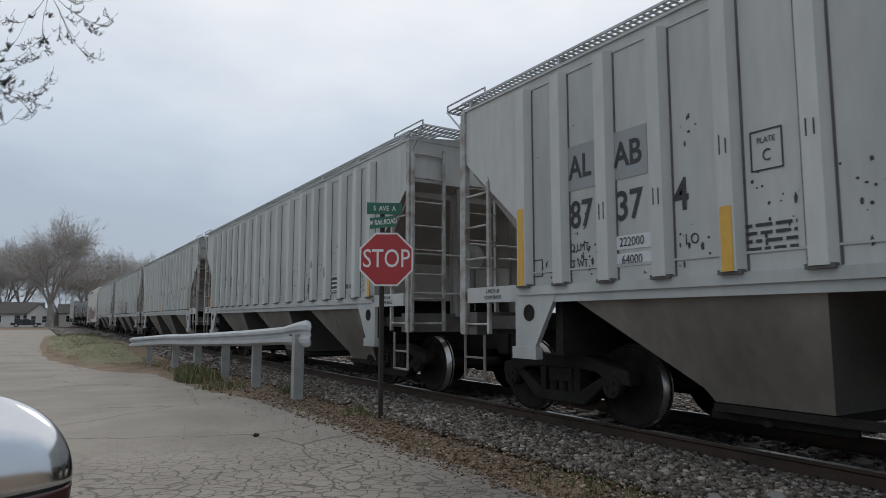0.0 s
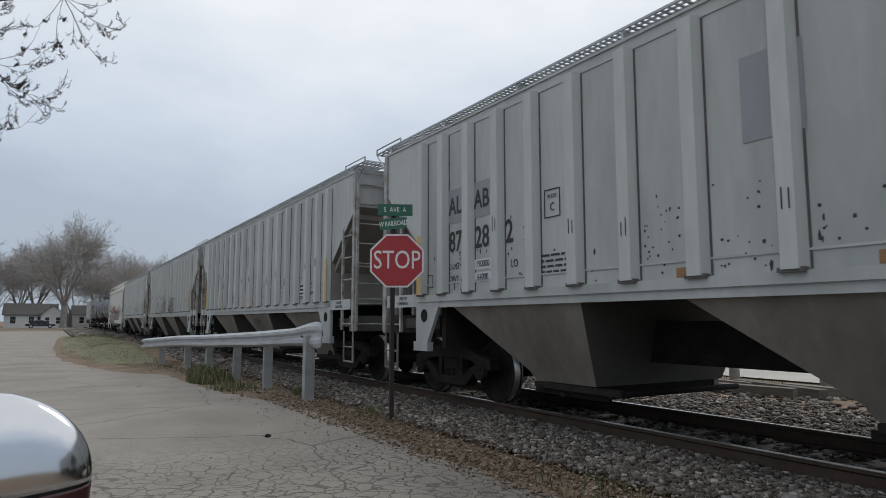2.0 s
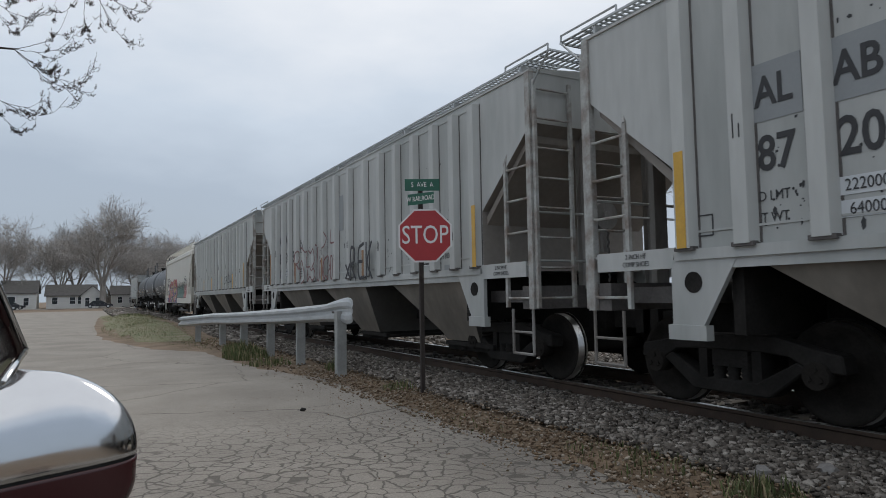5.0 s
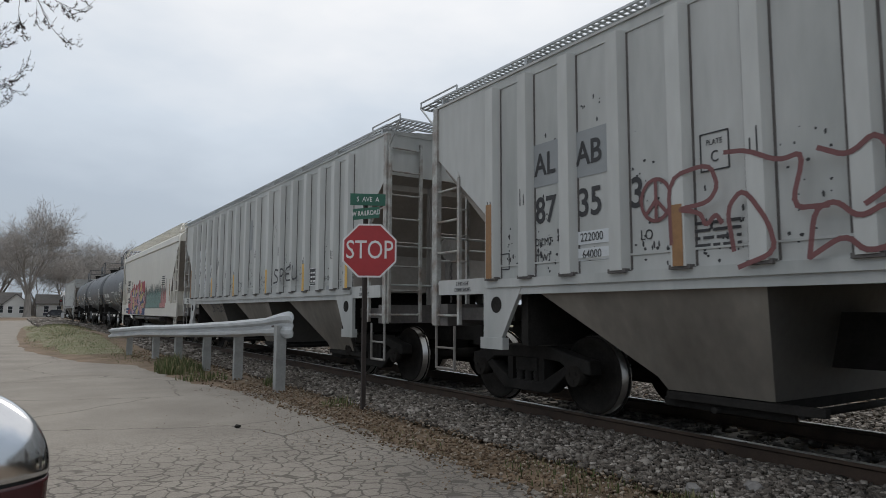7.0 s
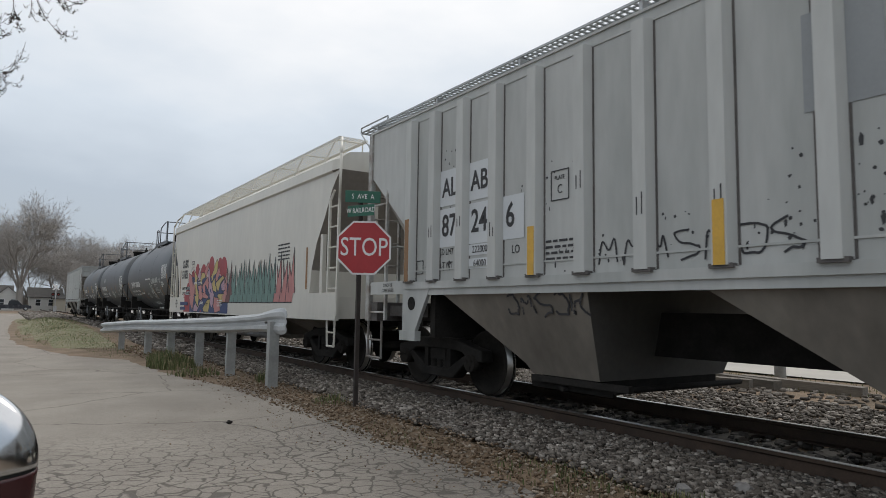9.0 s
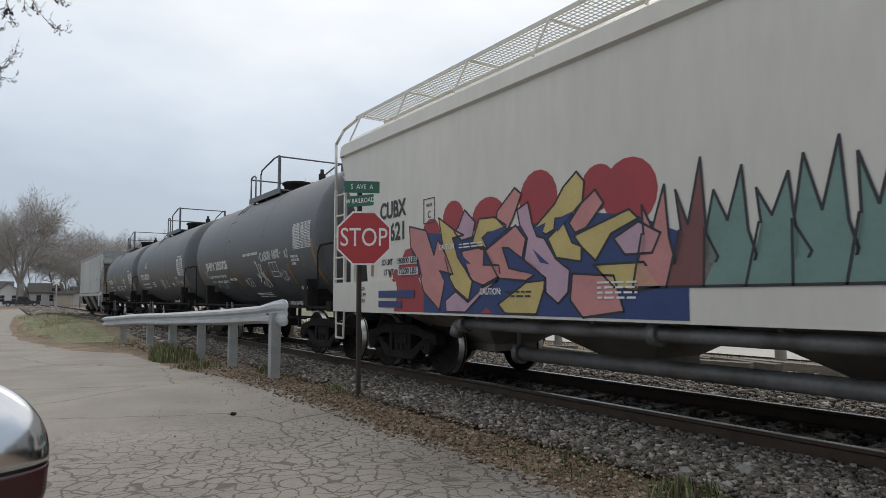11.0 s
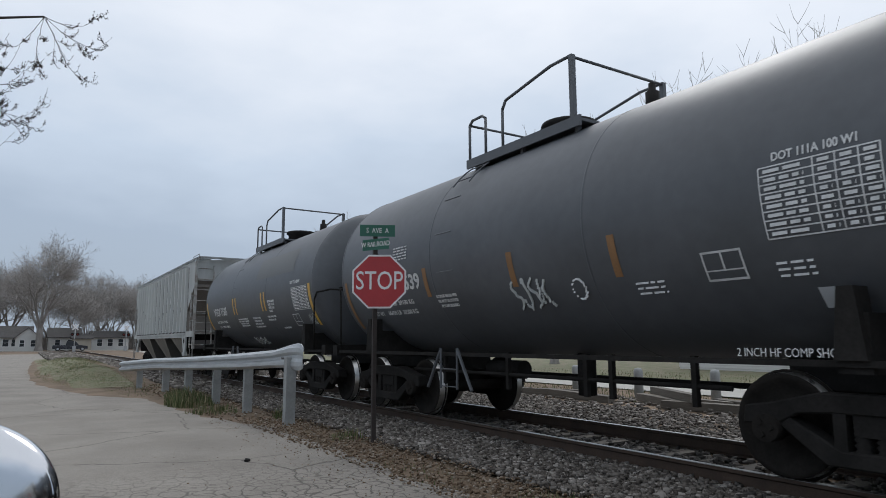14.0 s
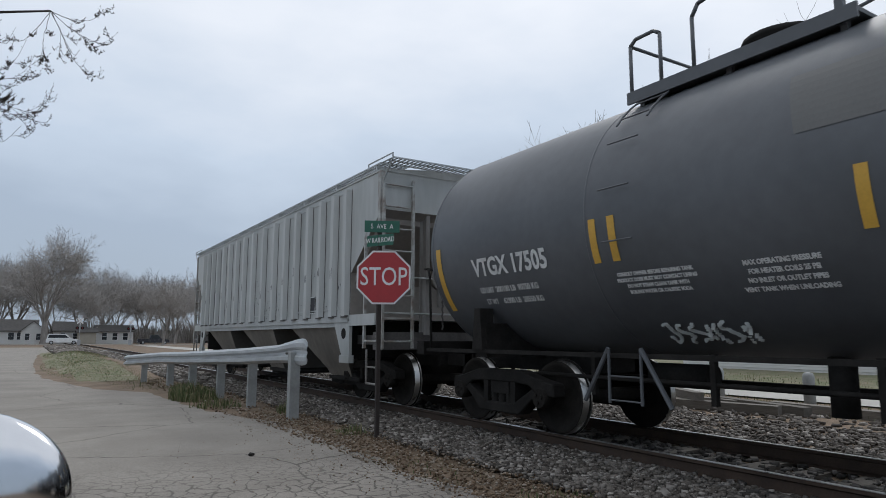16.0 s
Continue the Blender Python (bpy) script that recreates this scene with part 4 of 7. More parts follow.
# ---- guardrail ----
def guardrail():
    ob = thing("guardrail", "galvanised W-beam guardrail on steel posts at the roadside", "guardrail")
    bm = bmesh.new()
    prof = [(0.0, -0.16), (-0.02, -0.15), (-0.085, -0.11), (-0.085, -0.06), (-0.02, -0.02), (-0.02, 0.02), (-0.085, 0.06), (-0.085, 0.11), (-0.02, 0.15), (0.0, 0.16)]
    stations = [(10.48, 3.9, 1.1, 0.7), (10.5, 3.9, 1.1, 1.1), (10.58, 3.89, 1.11, 1.36), (10.7, 3.88, 1.11, 1.42), (10.95, 3.85, 1.11, 1.25), (11.6, 3.8, 1.06, 1.0), (13.3, 3.66, 0.98, 1), (15.6, 3.55, 0.9, 1), (18, 3.4, 0.82, 1), (20.4, 3.2, 0.76, 1), (23, 2.6, 0.62, 1)]
    rows = []
    for y, x, z, s in stations:
        d = 0.2 + 0.8 * min(1, max(0, y - 10.5) / 0.9)
        rows.append([bm.verts.new((x + a * d, y, z + b * s)) for a, b in prof] + [bm.verts.new((x + a * d + 0.012, y, z + b * s)) for a, b in prof[::-1]])
    for r0, r1 in zip(rows, rows[1:]):
        n = len(r0)
        for i in range(n):
            j = (i + 1) % n
            bm.faces.new((r0[i], r1[i], r1[j], r0[j]))
    bm.faces.new(rows[0])
    bm.faces.new(rows[-1][::-1])
    bmesh.ops.recalc_face_normals(bm, faces=bm.faces)
    part("beam", bm, M["galv"], ob, "galvanised corrugated beam with a flared end")
    for y, x, h in ((10.93, 3.75, 1.1), (13.3, 3.72, 1.0), (15.6, 3.66, 0.92), (17.9, 3.5, 0.84), (20.2, 3.35, 0.76), (22.3, 2.95, 0.64)):
        bm = bmesh.new()
        prism(bm, [(-0.085, -0.07), (0.085, -0.07), (0.085, 0.07), (0.07, 0.07), (0.07, -0.056), (-0.07, -0.056), (-0.07, 0.07), (-0.085, 0.07)], 2, -0.3, h)
        part("post", bm, M["post"], ob, "", pose(x + 0.09, y, 0, 0, 0, rnd.uniform(-6, 6)))
        bm = bmesh.new()
        rod(bm, (-0.03, 0, 0), (0.02, 0, 0), 0.018, 10)
        part("bolt", bm, M["grime_and_shade"], ob, "", pose(x + 0.0, y + 0.1, h - 0.02))


guardrail()




# ---- stencils, tapes and paint on the cars ----
for nm, col in (("paint_red", (0.36, 0.05, 0.06)), ("paint_maroon", (0.19, 0.075, 0.075)), ("paint_pink", (0.55, 0.24, 0.23)), ("paint_mauve", (0.50, 0.33, 0.42)), ("paint_ochre", (0.56, 0.44, 0.17)), ("paint_blue", (0.03, 0.055, 0.17)),
                ("paint_green", (0.16, 0.27, 0.24)), ("paint_black", (0.03, 0.03, 0.035)), ("paint_silver", (0.50, 0.52, 0.50))):
    M[nm] = material(nm, col, 0.55, var=0.14, scale=3, fine=25, bump=0.02)


def plate(name, y0, y1, z0, z1, mat, car, x=-HALF, off=0.004, label=""):
    bm = bmesh.new()
    box(bm, x - off - 0.003, x - off, min(y0, y1), max(y0, y1), z0, z1)
    return part(name, bm, M[mat], car, label)


def stencil(car, body, y, z, size, x=-HALF, mat="ink", off=0.006, squeeze=0.82, bold=0.0, name="stencil", width=None):
    return lettering(name, body, size, M[mat], car, side_pose(y, z, x - off), "", 0.001, squeeze, bold, width)


def bars(car, y0, y1, z0, z1, n, mat="ink", x=-HALF, seed=1, name="small_print"):
    """Small print that cannot be read: broken bars in lines."""
    r = random.Random(seed)
    bm = bmesh.new()
    hgt = (z1 - z0) / n
    for i in range(n):
        z = z1 - (i + 0.5) * hgt
        y = max(y0, y1)
        while y > min(y0, y1):
            w = r.uniform(0.05, 0.16)
            xx = x(z) if callable(x) else x
            box(bm, xx - 0.008, xx - 0.004, max(min(y0, y1), y - w), y, z - hgt * 0.2, z + hgt * 0.2)
            y -= w + 0.03
    return tagged(part(name, bm, M[mat], car), kind="stuff")


def frame_box(car, y, z, w, h, mat="ink", x=-HALF, t=0.012, name="plate_mark"):
    bm = bmesh.new()
    for a, b, c, d in ((-w, w, h - t, h), (-w, w, -h, -h + t), (-w, -w + t, -h, h), (w - t, w, -h, h)):
        box(bm, x - 0.008, x - 0.004, y + a, y + b, z + c, z + d)
    return part(name, bm, M[mat], car)


def chips(car, seed, y0=-5.8, y1=5.8, n=420):
    """Flaked paint: small dark irregular spots and scratches in loose clusters on a side."""
    r = random.Random(seed)
    bm = bmesh.new()
    for c in range(n // 7):
        cy, cz = r.uniform(y0, y1), min(3.3, SILL + 0.15 + r.expovariate(2.6))
        for k in range(r.randint(3, 12)):
            y, z = cy + r.gauss(0, 0.16), cz + r.gauss(0, 0.12)
            if z < SILL + 0.08 or z > EAVE - 0.2 or min(abs(y - b) for b in RIBS) < 0.15:
                continue
            s = r.uniform(0.006, 0.02)
            e = r.choice((1, 1, 1, 2.4))
            pts = [(y + s * r.uniform(0.6, 1.3) * math.cos(a), z + e * s * r.uniform(0.6, 1.3) * math.sin(a)) for a in (0.3, 1.5, 2.6, 3.9, 5.2)]
            bm.faces.new([bm.verts.new((-HALF - 0.003, p[0], p[1])) for p in pts])
    for y in RIBS:
        if r.random() < 0.55:
            z = r.uniform(2.0, 2.6)
            for q in (-0.03, 0.03):
                box(bm, -HALF - 0.104, -HALF - 0.101, y + q - 0.006, y + q + 0.006, z, z + r.uniform(0.1, 0.22))
    tagged(part("flaked_paint", bm, M["ink"], car, "flaked dark spots in the paint"), kind="stuff")


def scribble(seed, y0, y1, z0, z1, n=5, loops=3):
    """Loose spray-can letters as polylines in a band from y0 (left) to y1."""
    r = random.Random(seed)
    out = []
    w = (y1 - y0) / n
    for i in range(n):
        cy, cz = y0 + (i + 0.5) * w, (z0 + z1) / 2
        a, b = abs(w) * r.uniform(0.34, 0.5), (z1 - z0) / 2
        k = r.randint(0, 3)
        if k == 0:
            ln = [(cy + a * math.cos(t * 0.4 + 1.0), cz + b * math.sin(t * 0.4 + 1.0)) for t in range(13)]
        elif k == 1:
            ln = [(cy + a, cz - b), (cy + a * 0.6, cz + b * 0.9), (cy - a * 0.1, cz - b * 0.2), (cy - a * 0.5, cz + b), (cy - a * 0.9, cz - b * 0.9)]
        elif k == 2:
            ln = [(cy + a * math.sin(t * 0.55), cz + b - t * b / 6) for t in range(13)]
        else:
            ln = [(cy + a, cz + b * 0.8), (cy + a * 0.8, cz - b), (cy + a * 0.8, cz + b * 0.1), (cy - a * 0.2, cz + b * 0.5), (cy - a * 0.8, cz + b), (cy, cz), (cy - a, cz - b)]
        out.append([(p[0] + r.uniform(-0.02, 0.02), p[1] + r.uniform(-0.02, 0.02)) for p in ln])
    return out


def hopper_marks(car, number, seed, y=5.18, panel="patch"):
    """Reporting letters and number in three groups between the ribs, with load lines and a square mark."""
    groups = ((y - 0.06, "AL", number[:2]), (y - 0.74, "AB", number[2:4]), (y - 1.36, "", number[4:]))
    for yy, top, low in groups:
        if top:
            plate("paint_patch", yy - 0.25, yy + 0.25, 2.62, 3.12, panel, car)
            stencil(car, top, yy, 2.86, 0.36, off=0.011, name="reporting_letters", bold=0.007)
        stencil(car, low, yy, 2.33, 0.42, off=0.011 if panel == "pale_patch" else 0.006, name="car_number", bold=0.007)
        if panel == "pale_patch":
            plate("paint_patch", yy - 0.25, yy + 0.25, 2.05, 2.58, panel, car)
    stencil(car, "LO", y - 1.46, 1.92, 0.14, name="load_line")
    stencil(car, "LD LMT", y, 1.98, 0.12, name="load_line")
    stencil(car, "LT WT", y, 1.80, 0.12, name="load_line")
    plate("paint_patch", y - 1.0, y - 0.52, 1.90, 2.04, "pale_patch", car)
    plate("paint_patch", y - 1.0, y - 0.52, 1.73, 1.86, "pale_patch", car)
    stencil(car, "222000" if seed % 2 else "190000", y - 0.76, 1.97, 0.13, off=0.011, name="load_line")
    stencil(car, "64000", y - 0.76, 1.79, 0.13, off=0.011, name="load_line")
    frame_box(car, y - 2.2, 2.58, 0.14, 0.17)
    stencil(car, "PLATE", y - 2.2, 2.66, 0.07)
    stencil(car, "C", y - 2.2, 2.53, 0.14)
    bars(car, y - 2.42, y - 1.98, 1.74, 2.0, 4, seed=seed)
    for yy in {5: (3.31, 0.98, -1.72), 7: (3.31, 0.98, -1.72, -4.06), 2: ()}.get(seed, (3.31,)):
        plate("reflective_tape", yy + 0.055, yy - 0.055, 1.6, 2.15, "faded_tape" if seed == 5 else "yellow", car, off=0.102)
    plate("reflective_tape", -6.08, -6.18, 1.6, 2.5, "yellow", car, off=0.102)
    plate("reflective_tape", 6.0, 6.11, 1.6, 2.52, "yellow" if seed in (1, 2, 3) else "faded_tape", car, off=0.102)
    plate("repair_plate", -5.05, -5.3, 1.6, 1.68, "patch", car)
    plate("reflective_tape", -0.5, -0.92, 1.60, 1.70, "faded_tape", car)
    frame_box(car, y + 0.68, 1.8, 0.09, 0.1)
    plate("data_plate", -4.2, -4.55, 1.7, 2.05, "ink", car)
    frame_box(car, -4.375, 1.875, 0.175, 0.175, "white_ink", -HALF - 0.006)
    bars(car, -4.25, -4.5, 1.75, 2.0, 3, "white_ink", -HALF - 0.004, seed + 9)
    stencil(car, "CH-100", -5.05, 1.82, 0.13)
    for q in (-1, 1):
        stencil(car, "2 INCH HF", q * 6.72, 1.56, 0.075, x=-HALF - 0.03)
        stencil(car, "COMP SHOES", q * 6.72, 1.48, 0.075, x=-HALF - 0.03)
    chips(car, seed)


hopper_marks(car_a, "87374", 1)
hopper_marks(car_b, "87282", 2)
hopper_marks(car_c, "87204", 3)
hopper_marks(car_d, "87353", 5)
hopper_marks(car_e, "87246", 7, 5.14, "pale_patch")
chips(car_j, 12)
plate("data_plate", -4.15, -4.45, 1.7, 2.05, "ink", car_j)
frame_box(car_j, -4.3, 1.875, 0.15, 0.175, "white_ink", -HALF - 0.006)
plate("paint_patch", 4.4, 4.66, 2.0, 2.6, "ink", car_j)
plate("paint_patch", -0.05, 0.5, 2.7, 3.45, "patch", car_b)
plate("paint_patch", 0.2, 0.7, 2.75, 3.4, "patch", car_c)
plate("paint_patch", -0.3, 0.35, 2.7, 3.5, "patch", car_d)
plate("paint_patch", -0.27, 0.3, 2.73, 3.5, "patch", car_e)
plate("reflective_tape", -2.9, -3.3, 1.62, 1.73, "faded_tape", car_b)
plate("reflective_tape", 1.24, 0.9, 1.60, 1.69, "faded_tape", car_b)
strokes("spray_tag", scribble(3, -2.9, -3.2, 1.95, 2.15, 3) + scribble(8, -2.85, -3.25, 1.75, 1.95, 4), 0.012, M["paint_black"], car_b, -HALF - 0.006, "small black spray tag")
strokes("spray_tag", scribble(44, 4.0, 2.6, 1.15, 1.4, 5), 0.012, M["paint_black"], car_e, lambda y, z: -1.56 + (1.47 - z) * 0.42 - 0.008)

# cream car: letters and the mural
stencil(car_f, "CUBX", 5.02, 2.575, 0.36, bold=0.011, name="reporting_letters", width=0.82)
stencil(car_f, "51621", 5.02, 2.22, 0.38, bold=0.011, name="car_number", width=0.78)
frame_box(car_f, 3.95, 2.45, 0.15, 0.18)
stencil(car_f, "PLATE", 3.95, 2.53, 0.07)
stencil(car_f, "C", 3.95, 2.39, 0.15)
stencil(car_f, "LD LMT", 5.18, 1.765, 0.125, bold=0.003, name="load_line")
stencil(car_f, "LT WT", 5.13, 1.605, 0.125, bold=0.003, name="load_line")
plate("load_panel", 4.88, 4.26, 1.71, 1.82, "pale_patch", car_f, off=0.014)
plate("load_panel", 4.82, 4.24, 1.55, 1.66, "pale_patch", car_f, off=0.014)
stencil(car_f, "190800 LBS", 4.57, 1.765, 0.125, off=0.02, bold=0.003, width=0.58, name="load_line")
stencil(car_f, "72200 LBS", 4.53, 1.605, 0.125, off=0.02, bold=0.003, width=0.52, name="load_line")
plate("maker_bar", 5.39, 4.3, 1.21, 1.32, "paint_blue", car_f, x=-1.61, off=0.012)
plate("maker_bar", 5.39, 4.66, 1.06, 1.16, "paint_blue", car_f, x=-1.61, off=0.012)
stencil(car_f, "2 INCH", 6.0, 1.36, 0.09, x=-1.61)
stencil(car_f, "HF COMP", 6.0, 1.26, 0.09, x=-1.61)
stencil(car_f, "SHOES", 6.0, 1.16, 0.09, x=-1.61)


def mural(mat, pts, layer=1, parent=car_f):
    """One sprayed colour field, on the side sheet and, below its foot, on the sill; letters get a dark outline."""
    for low in (False, True):
        bm = bmesh.new()
        x = (-1.61 if low else -HALF) - 0.003 - layer * 0.0035
        bm.faces.new([bm.verts.new((x, p[0], p[1])) for p in pts])
        bmesh.ops.bisect_plane(bm, geom=bm.verts[:] + bm.edges[:] + bm.faces[:], plane_co=(0, 0, 1.497), plane_no=(0, 0, 1), clear_outer=low, clear_inner=not low)
        if not bm.faces:
            bm.free()
            continue
        part("mural_panel", bm, M[mat], parent)
    if layer == 1:
        tagged(strokes("mural_outline", [list(pts) + [pts[0]]], 0.012, M["paint_black"], parent, lambda y, z: (-1.61 if z < 1.5 else -HALF) - 0.0085), kind="stuff")


def disc(y, z, r, ry=None):
    return [(y + (ry or r) * math.cos(a * math.pi / 9), z + r * math.sin(a * math.pi / 9)) for a in range(18)]


# red clouds and blue shadow behind the letters
for d in (disc(3.9, 2.1, 0.23), disc(3.35, 2.27, 0.25), disc(2.58, 2.2, 0.27, 0.34), disc(1.66, 2.32, 0.34, 0.32), disc(0.75, 2.33, 0.24), disc(0.36, 2.23, 0.34), disc(5.08, 1.57, 0.05), disc(4.9, 1.55, 0.1)):
    mural("paint_red", d, 0)
mural("paint_red", [(4.92, 1.0), (4.8, 1.26), (4.88, 1.6), (4.62, 1.93), (4.33, 1.96), (4.19, 1.49), (4.05, 1.3), (4.05, 1.0)], 0)
mural("paint_blue", [(4.5, 2.2), (4.44, 1.9), (4.05, 1.35), (4.05, 1.0), (-0.3, 1.0), (-0.3, 1.75), (0.3, 2.0), (1.0, 2.1), (1.7, 2.05), (2.3, 2.05), (3.0, 2.0), (3.7, 2.1)], 0.5)
# first row of letters, left to right
mural("paint_pink", [(4.49, 2.27), (4.03, 2.17), (3.82, 1.8), (3.72, 2.02), (3.5, 1.76), (3.35, 1.52), (3.68, 1.58), (3.51, 1.42), (3.64, 1.04), (4.05, 1.3), (4.23, 1.74), (4.46, 1.97)])
mural("paint_ochre", [(3.7, 2.32), (3.33, 2.12), (3.1, 2.03), (3.36, 2.01), (3.24, 1.74), (3.02, 1.53), (2.88, 1.4), (2.96, 1.17), (3.27, 1.33), (3.38, 1.46), (3.5, 1.76), (3.58, 1.89)])
mural("paint_mauve", [(3.22, 2.15), (3.08, 2.36), (2.85, 2.18), (2.91, 1.99), (3.15, 1.96), (3.32, 2.09)])
mural("paint_pink", [(3.16, 1.82), (2.66, 1.85), (2.68, 1.62), (2.37, 1.6), (2.34, 1.46), (2.65, 1.36), (2.86, 1.42), (3.01, 1.55)])
mural("paint_ochre", [(2.91, 1.93), (2.76, 2.21), (2.45, 2.2), (2.23, 2.08), (2.25, 2.01), (2.59, 2.02), (2.7, 1.96), (2.6, 1.83), (2.73, 1.82)])
mural("paint_pink", [(2.39, 2.27), (2.06, 2.51), (1.94, 2.42), (2.09, 2.16), (2.2, 2.02), (2.41, 2.18)])
mural("paint_pink", [(2.63, 1.8), (2.05, 2.06), (1.87, 1.89), (1.94, 1.66), (2.18, 1.8), (2.3, 1.81), (2.18, 1.56), (1.7, 1.46), (1.84, 1.4), (2.34, 1.44)])
mural("paint_mauve", [(2.02, 2.24), (1.83, 2.31), (1.76, 2.06), (1.68, 1.9), (1.56, 1.87), (1.38, 1.63), (1.14, 1.48), (1.17, 1.26), (1.32, 1.14), (1.51, 1.26), (1.51, 1.42), (1.9, 1.65), (1.84, 1.89), (1.97, 2.05)])
mural("paint_ochre", [(1.39, 2.23), (1.25, 2.4), (1.05, 2.54), (0.94, 2.42), (0.97, 2.21), (1.16, 2.07), (1.38, 2.07), (1.4, 1.95), (1.53, 1.91), (1.72, 2.0)])
mural("paint_ochre", [(1.5, 1.86), (1.25, 2.02), (1.13, 1.79), (0.99, 1.74), (1.0, 1.58), (1.37, 1.64)])
mural("paint_pink", [(0.99, 2.19), (0.79, 2.31), (0.68, 2.16), (0.92, 1.93), (1.08, 1.89), (1.17, 2.0)])
mural("paint_ochre", [(1.1, 1.86), (0.36, 2.06), (0.25, 1.96), (0.59, 1.84), (0.8, 1.58), (1.0, 1.74)])
mural("paint_pink", [(1.1, 1.46), (0.54, 1.42), (0.42, 1.07), (0.96, 1.0), (1.14, 1.18)])
mural("paint_mauve", [(0.56, 1.79), (0.25, 1.93), (0.0, 1.8), (0.1, 1.62), (0.42, 1.62)])
mural("paint_ochre", [(0.81, 1.54), (0.2, 1.54), (0.0, 1.3), (0.3, 1.27), (0.54, 1.31)])
mural("paint_mauve", [(3.49, 1.17), (3.25, 1.29), (2.97, 1.15), (2.65, 1.34), (2.35, 1.42), (2.7, 1.24), (3.03, 1.02), (3.47, 1.02)])
mural("paint_ochre", [(2.35, 1.13), (1.84, 1.38), (1.53, 1.4), (1.54, 1.3), (1.67, 1.02), (2.22, 1.02)])
# blue cut-outs and a red wedge on the letters
for mat, pts in (("paint_blue", [(2.7, 1.93), (2.59, 2.01), (2.25, 2.07), (2.27, 2.0), (2.54, 1.88)]), ("paint_blue", [(2.26, 1.81), (1.95, 1.67), (2.15, 1.7)]), ("paint_blue", [(1.75, 1.99), (1.53, 2.04), (1.6, 1.9)]),
                 ("paint_blue", [(1.38, 2.06), (1.11, 2.12), (1.34, 1.92)]), ("paint_blue", [(3.31, 1.87), (2.94, 1.64), (3.16, 1.67)]), ("paint_blue", [(1.75, 1.76), (1.47, 1.57), (1.63, 1.6)]), ("paint_red", [(2.58, 1.09), (2.47, 1.02), (2.69, 1.02)])):
    mural(mat, pts, 2)
stencil(car_f, "CAUTION", 3.5, 1.9, 0.1, mat="white_ink", off=0.014, bold=0.002)
bars(car_f, 3.2, 2.7, 1.85, 1.93, 2, "white_ink", -HALF - 0.008, 21)
stencil(car_f, "CAUTION:", 2.5, 1.28, 0.11, x=-1.61, mat="white_ink", off=0.014, bold=0.002)
bars(car_f, 2.2, 1.75, 1.2, 1.3, 2, "ink", -1.618, 22)
bars(car_f, 0.75, 0.25, 1.18, 1.38, 4, "white_ink", -1.618, 23)
# second row: spiky faded letters, pink and then green
rn = random.Random(4)
for c in range(14):
    y = 0.05 - c * 0.38
    mat = ("paint_pink", "paint_maroon", "paint_pink")[c % 3] if c < 2 else ("paint_green" if c < 11 else "paint_pink")
    mural(mat, [(y + 0.26, 1.3), (y + rn.uniform(0.1, 0.28), 1.8), (y + 0.16, rn.uniform(2.05, 2.35)), (y + 0.04, 1.85), (y - 0.1, rn.uniform(2.1, 2.45)), (y - 0.14, 1.75), (y - rn.uniform(0.18, 0.26), 1.55), (y - 0.12, 1.3)])
plate("reflective_tape", 5.72, 5.64, 1.56, 2.4, "faded_tape", car_f)
plate("reflective_tape", -5.64, -5.72, 1.56, 2.4, "faded_tape", car_f)
bars(car_f, -4.0, -4.7, 2.2, 2.6, 5, "ink", -HALF, 5)


# tank cars
def shell_x(z):
    return -math.sqrt(max(0.01, TANK_R ** 2 - (z - TANK_Z) ** 2))


def shell_pose(y, z, off=0.006):
    """On the near side of the shell: leaning with its curve."""
    a = math.asin((z - TANK_Z) / TANK_R)
    m = pose(0, 0, TANK_Z) @ pose(0, 0, 0, 0, math.degrees(a), 0)
    return m @ side_pose(y, 0, -TANK_R - off)


def shell_text(car, body, y, z, size, mat="white_ink", name="stencil", squeeze=0.82, bold=0.003, width=None):
    return lettering(name, body, size, M[mat], car, shell_pose(y, z), "", 0.001, squeeze, bold, width)


def shell_band(name, car, y0, y1, z0, z1, mat, lean=0.0, label="", off=0.005):
    """A tape or patch that follows the curve of the shell."""
    bm = bmesh.new()
    n = max(2, int((z1 - z0) / 0.06))
    rows = []
    for i in range(n + 1):
        z = z0 + (z1 - z0) * i / n
        s = lean * (z - z0)
        a = math.asin((z - TANK_Z) / TANK_R)
        rows.append([bm.verts.new((-(TANK_R + off) * math.cos(a), y + s, TANK_Z + (TANK_R + off) * math.sin(a))) for y in (y0, y1)])
    for r0, r1 in zip(rows, rows[1:]):
        bm.faces.new((r0[0], r0[1], r1[1], r1[0]))
    return part(name, bm, M[mat], car, label)


def data_table(car, y0, y1, z0, z1, seed):
    for i in range(9):
        z = z0 + (z1 - z0) * i / 8
        shell_band("table_line", car, y0, y1, z - 0.006, z + 0.006, "white_ink", off=0.006)
    for f in (0.0, 0.48, 0.66, 0.84, 1.0):
        y = y0 + (y1 - y0) * f
        shell_band("table_line", car, y - 0.006, y + 0.006, z0, z1, "white_ink", off=0.0065)
    bars(car, y0 - 0.04, y0 + (y1 - y0) * 0.4, z0, z1, 8, "white_ink", shell_x, seed, "table_print")
    for f in (0.52, 0.7, 0.88):
        bars(car, y0 + (y1 - y0) * f, y0 + (y1 - y0) * (f + 0.1), z0, z1, 8, "white_ink", shell_x, seed + 1, "table_print")


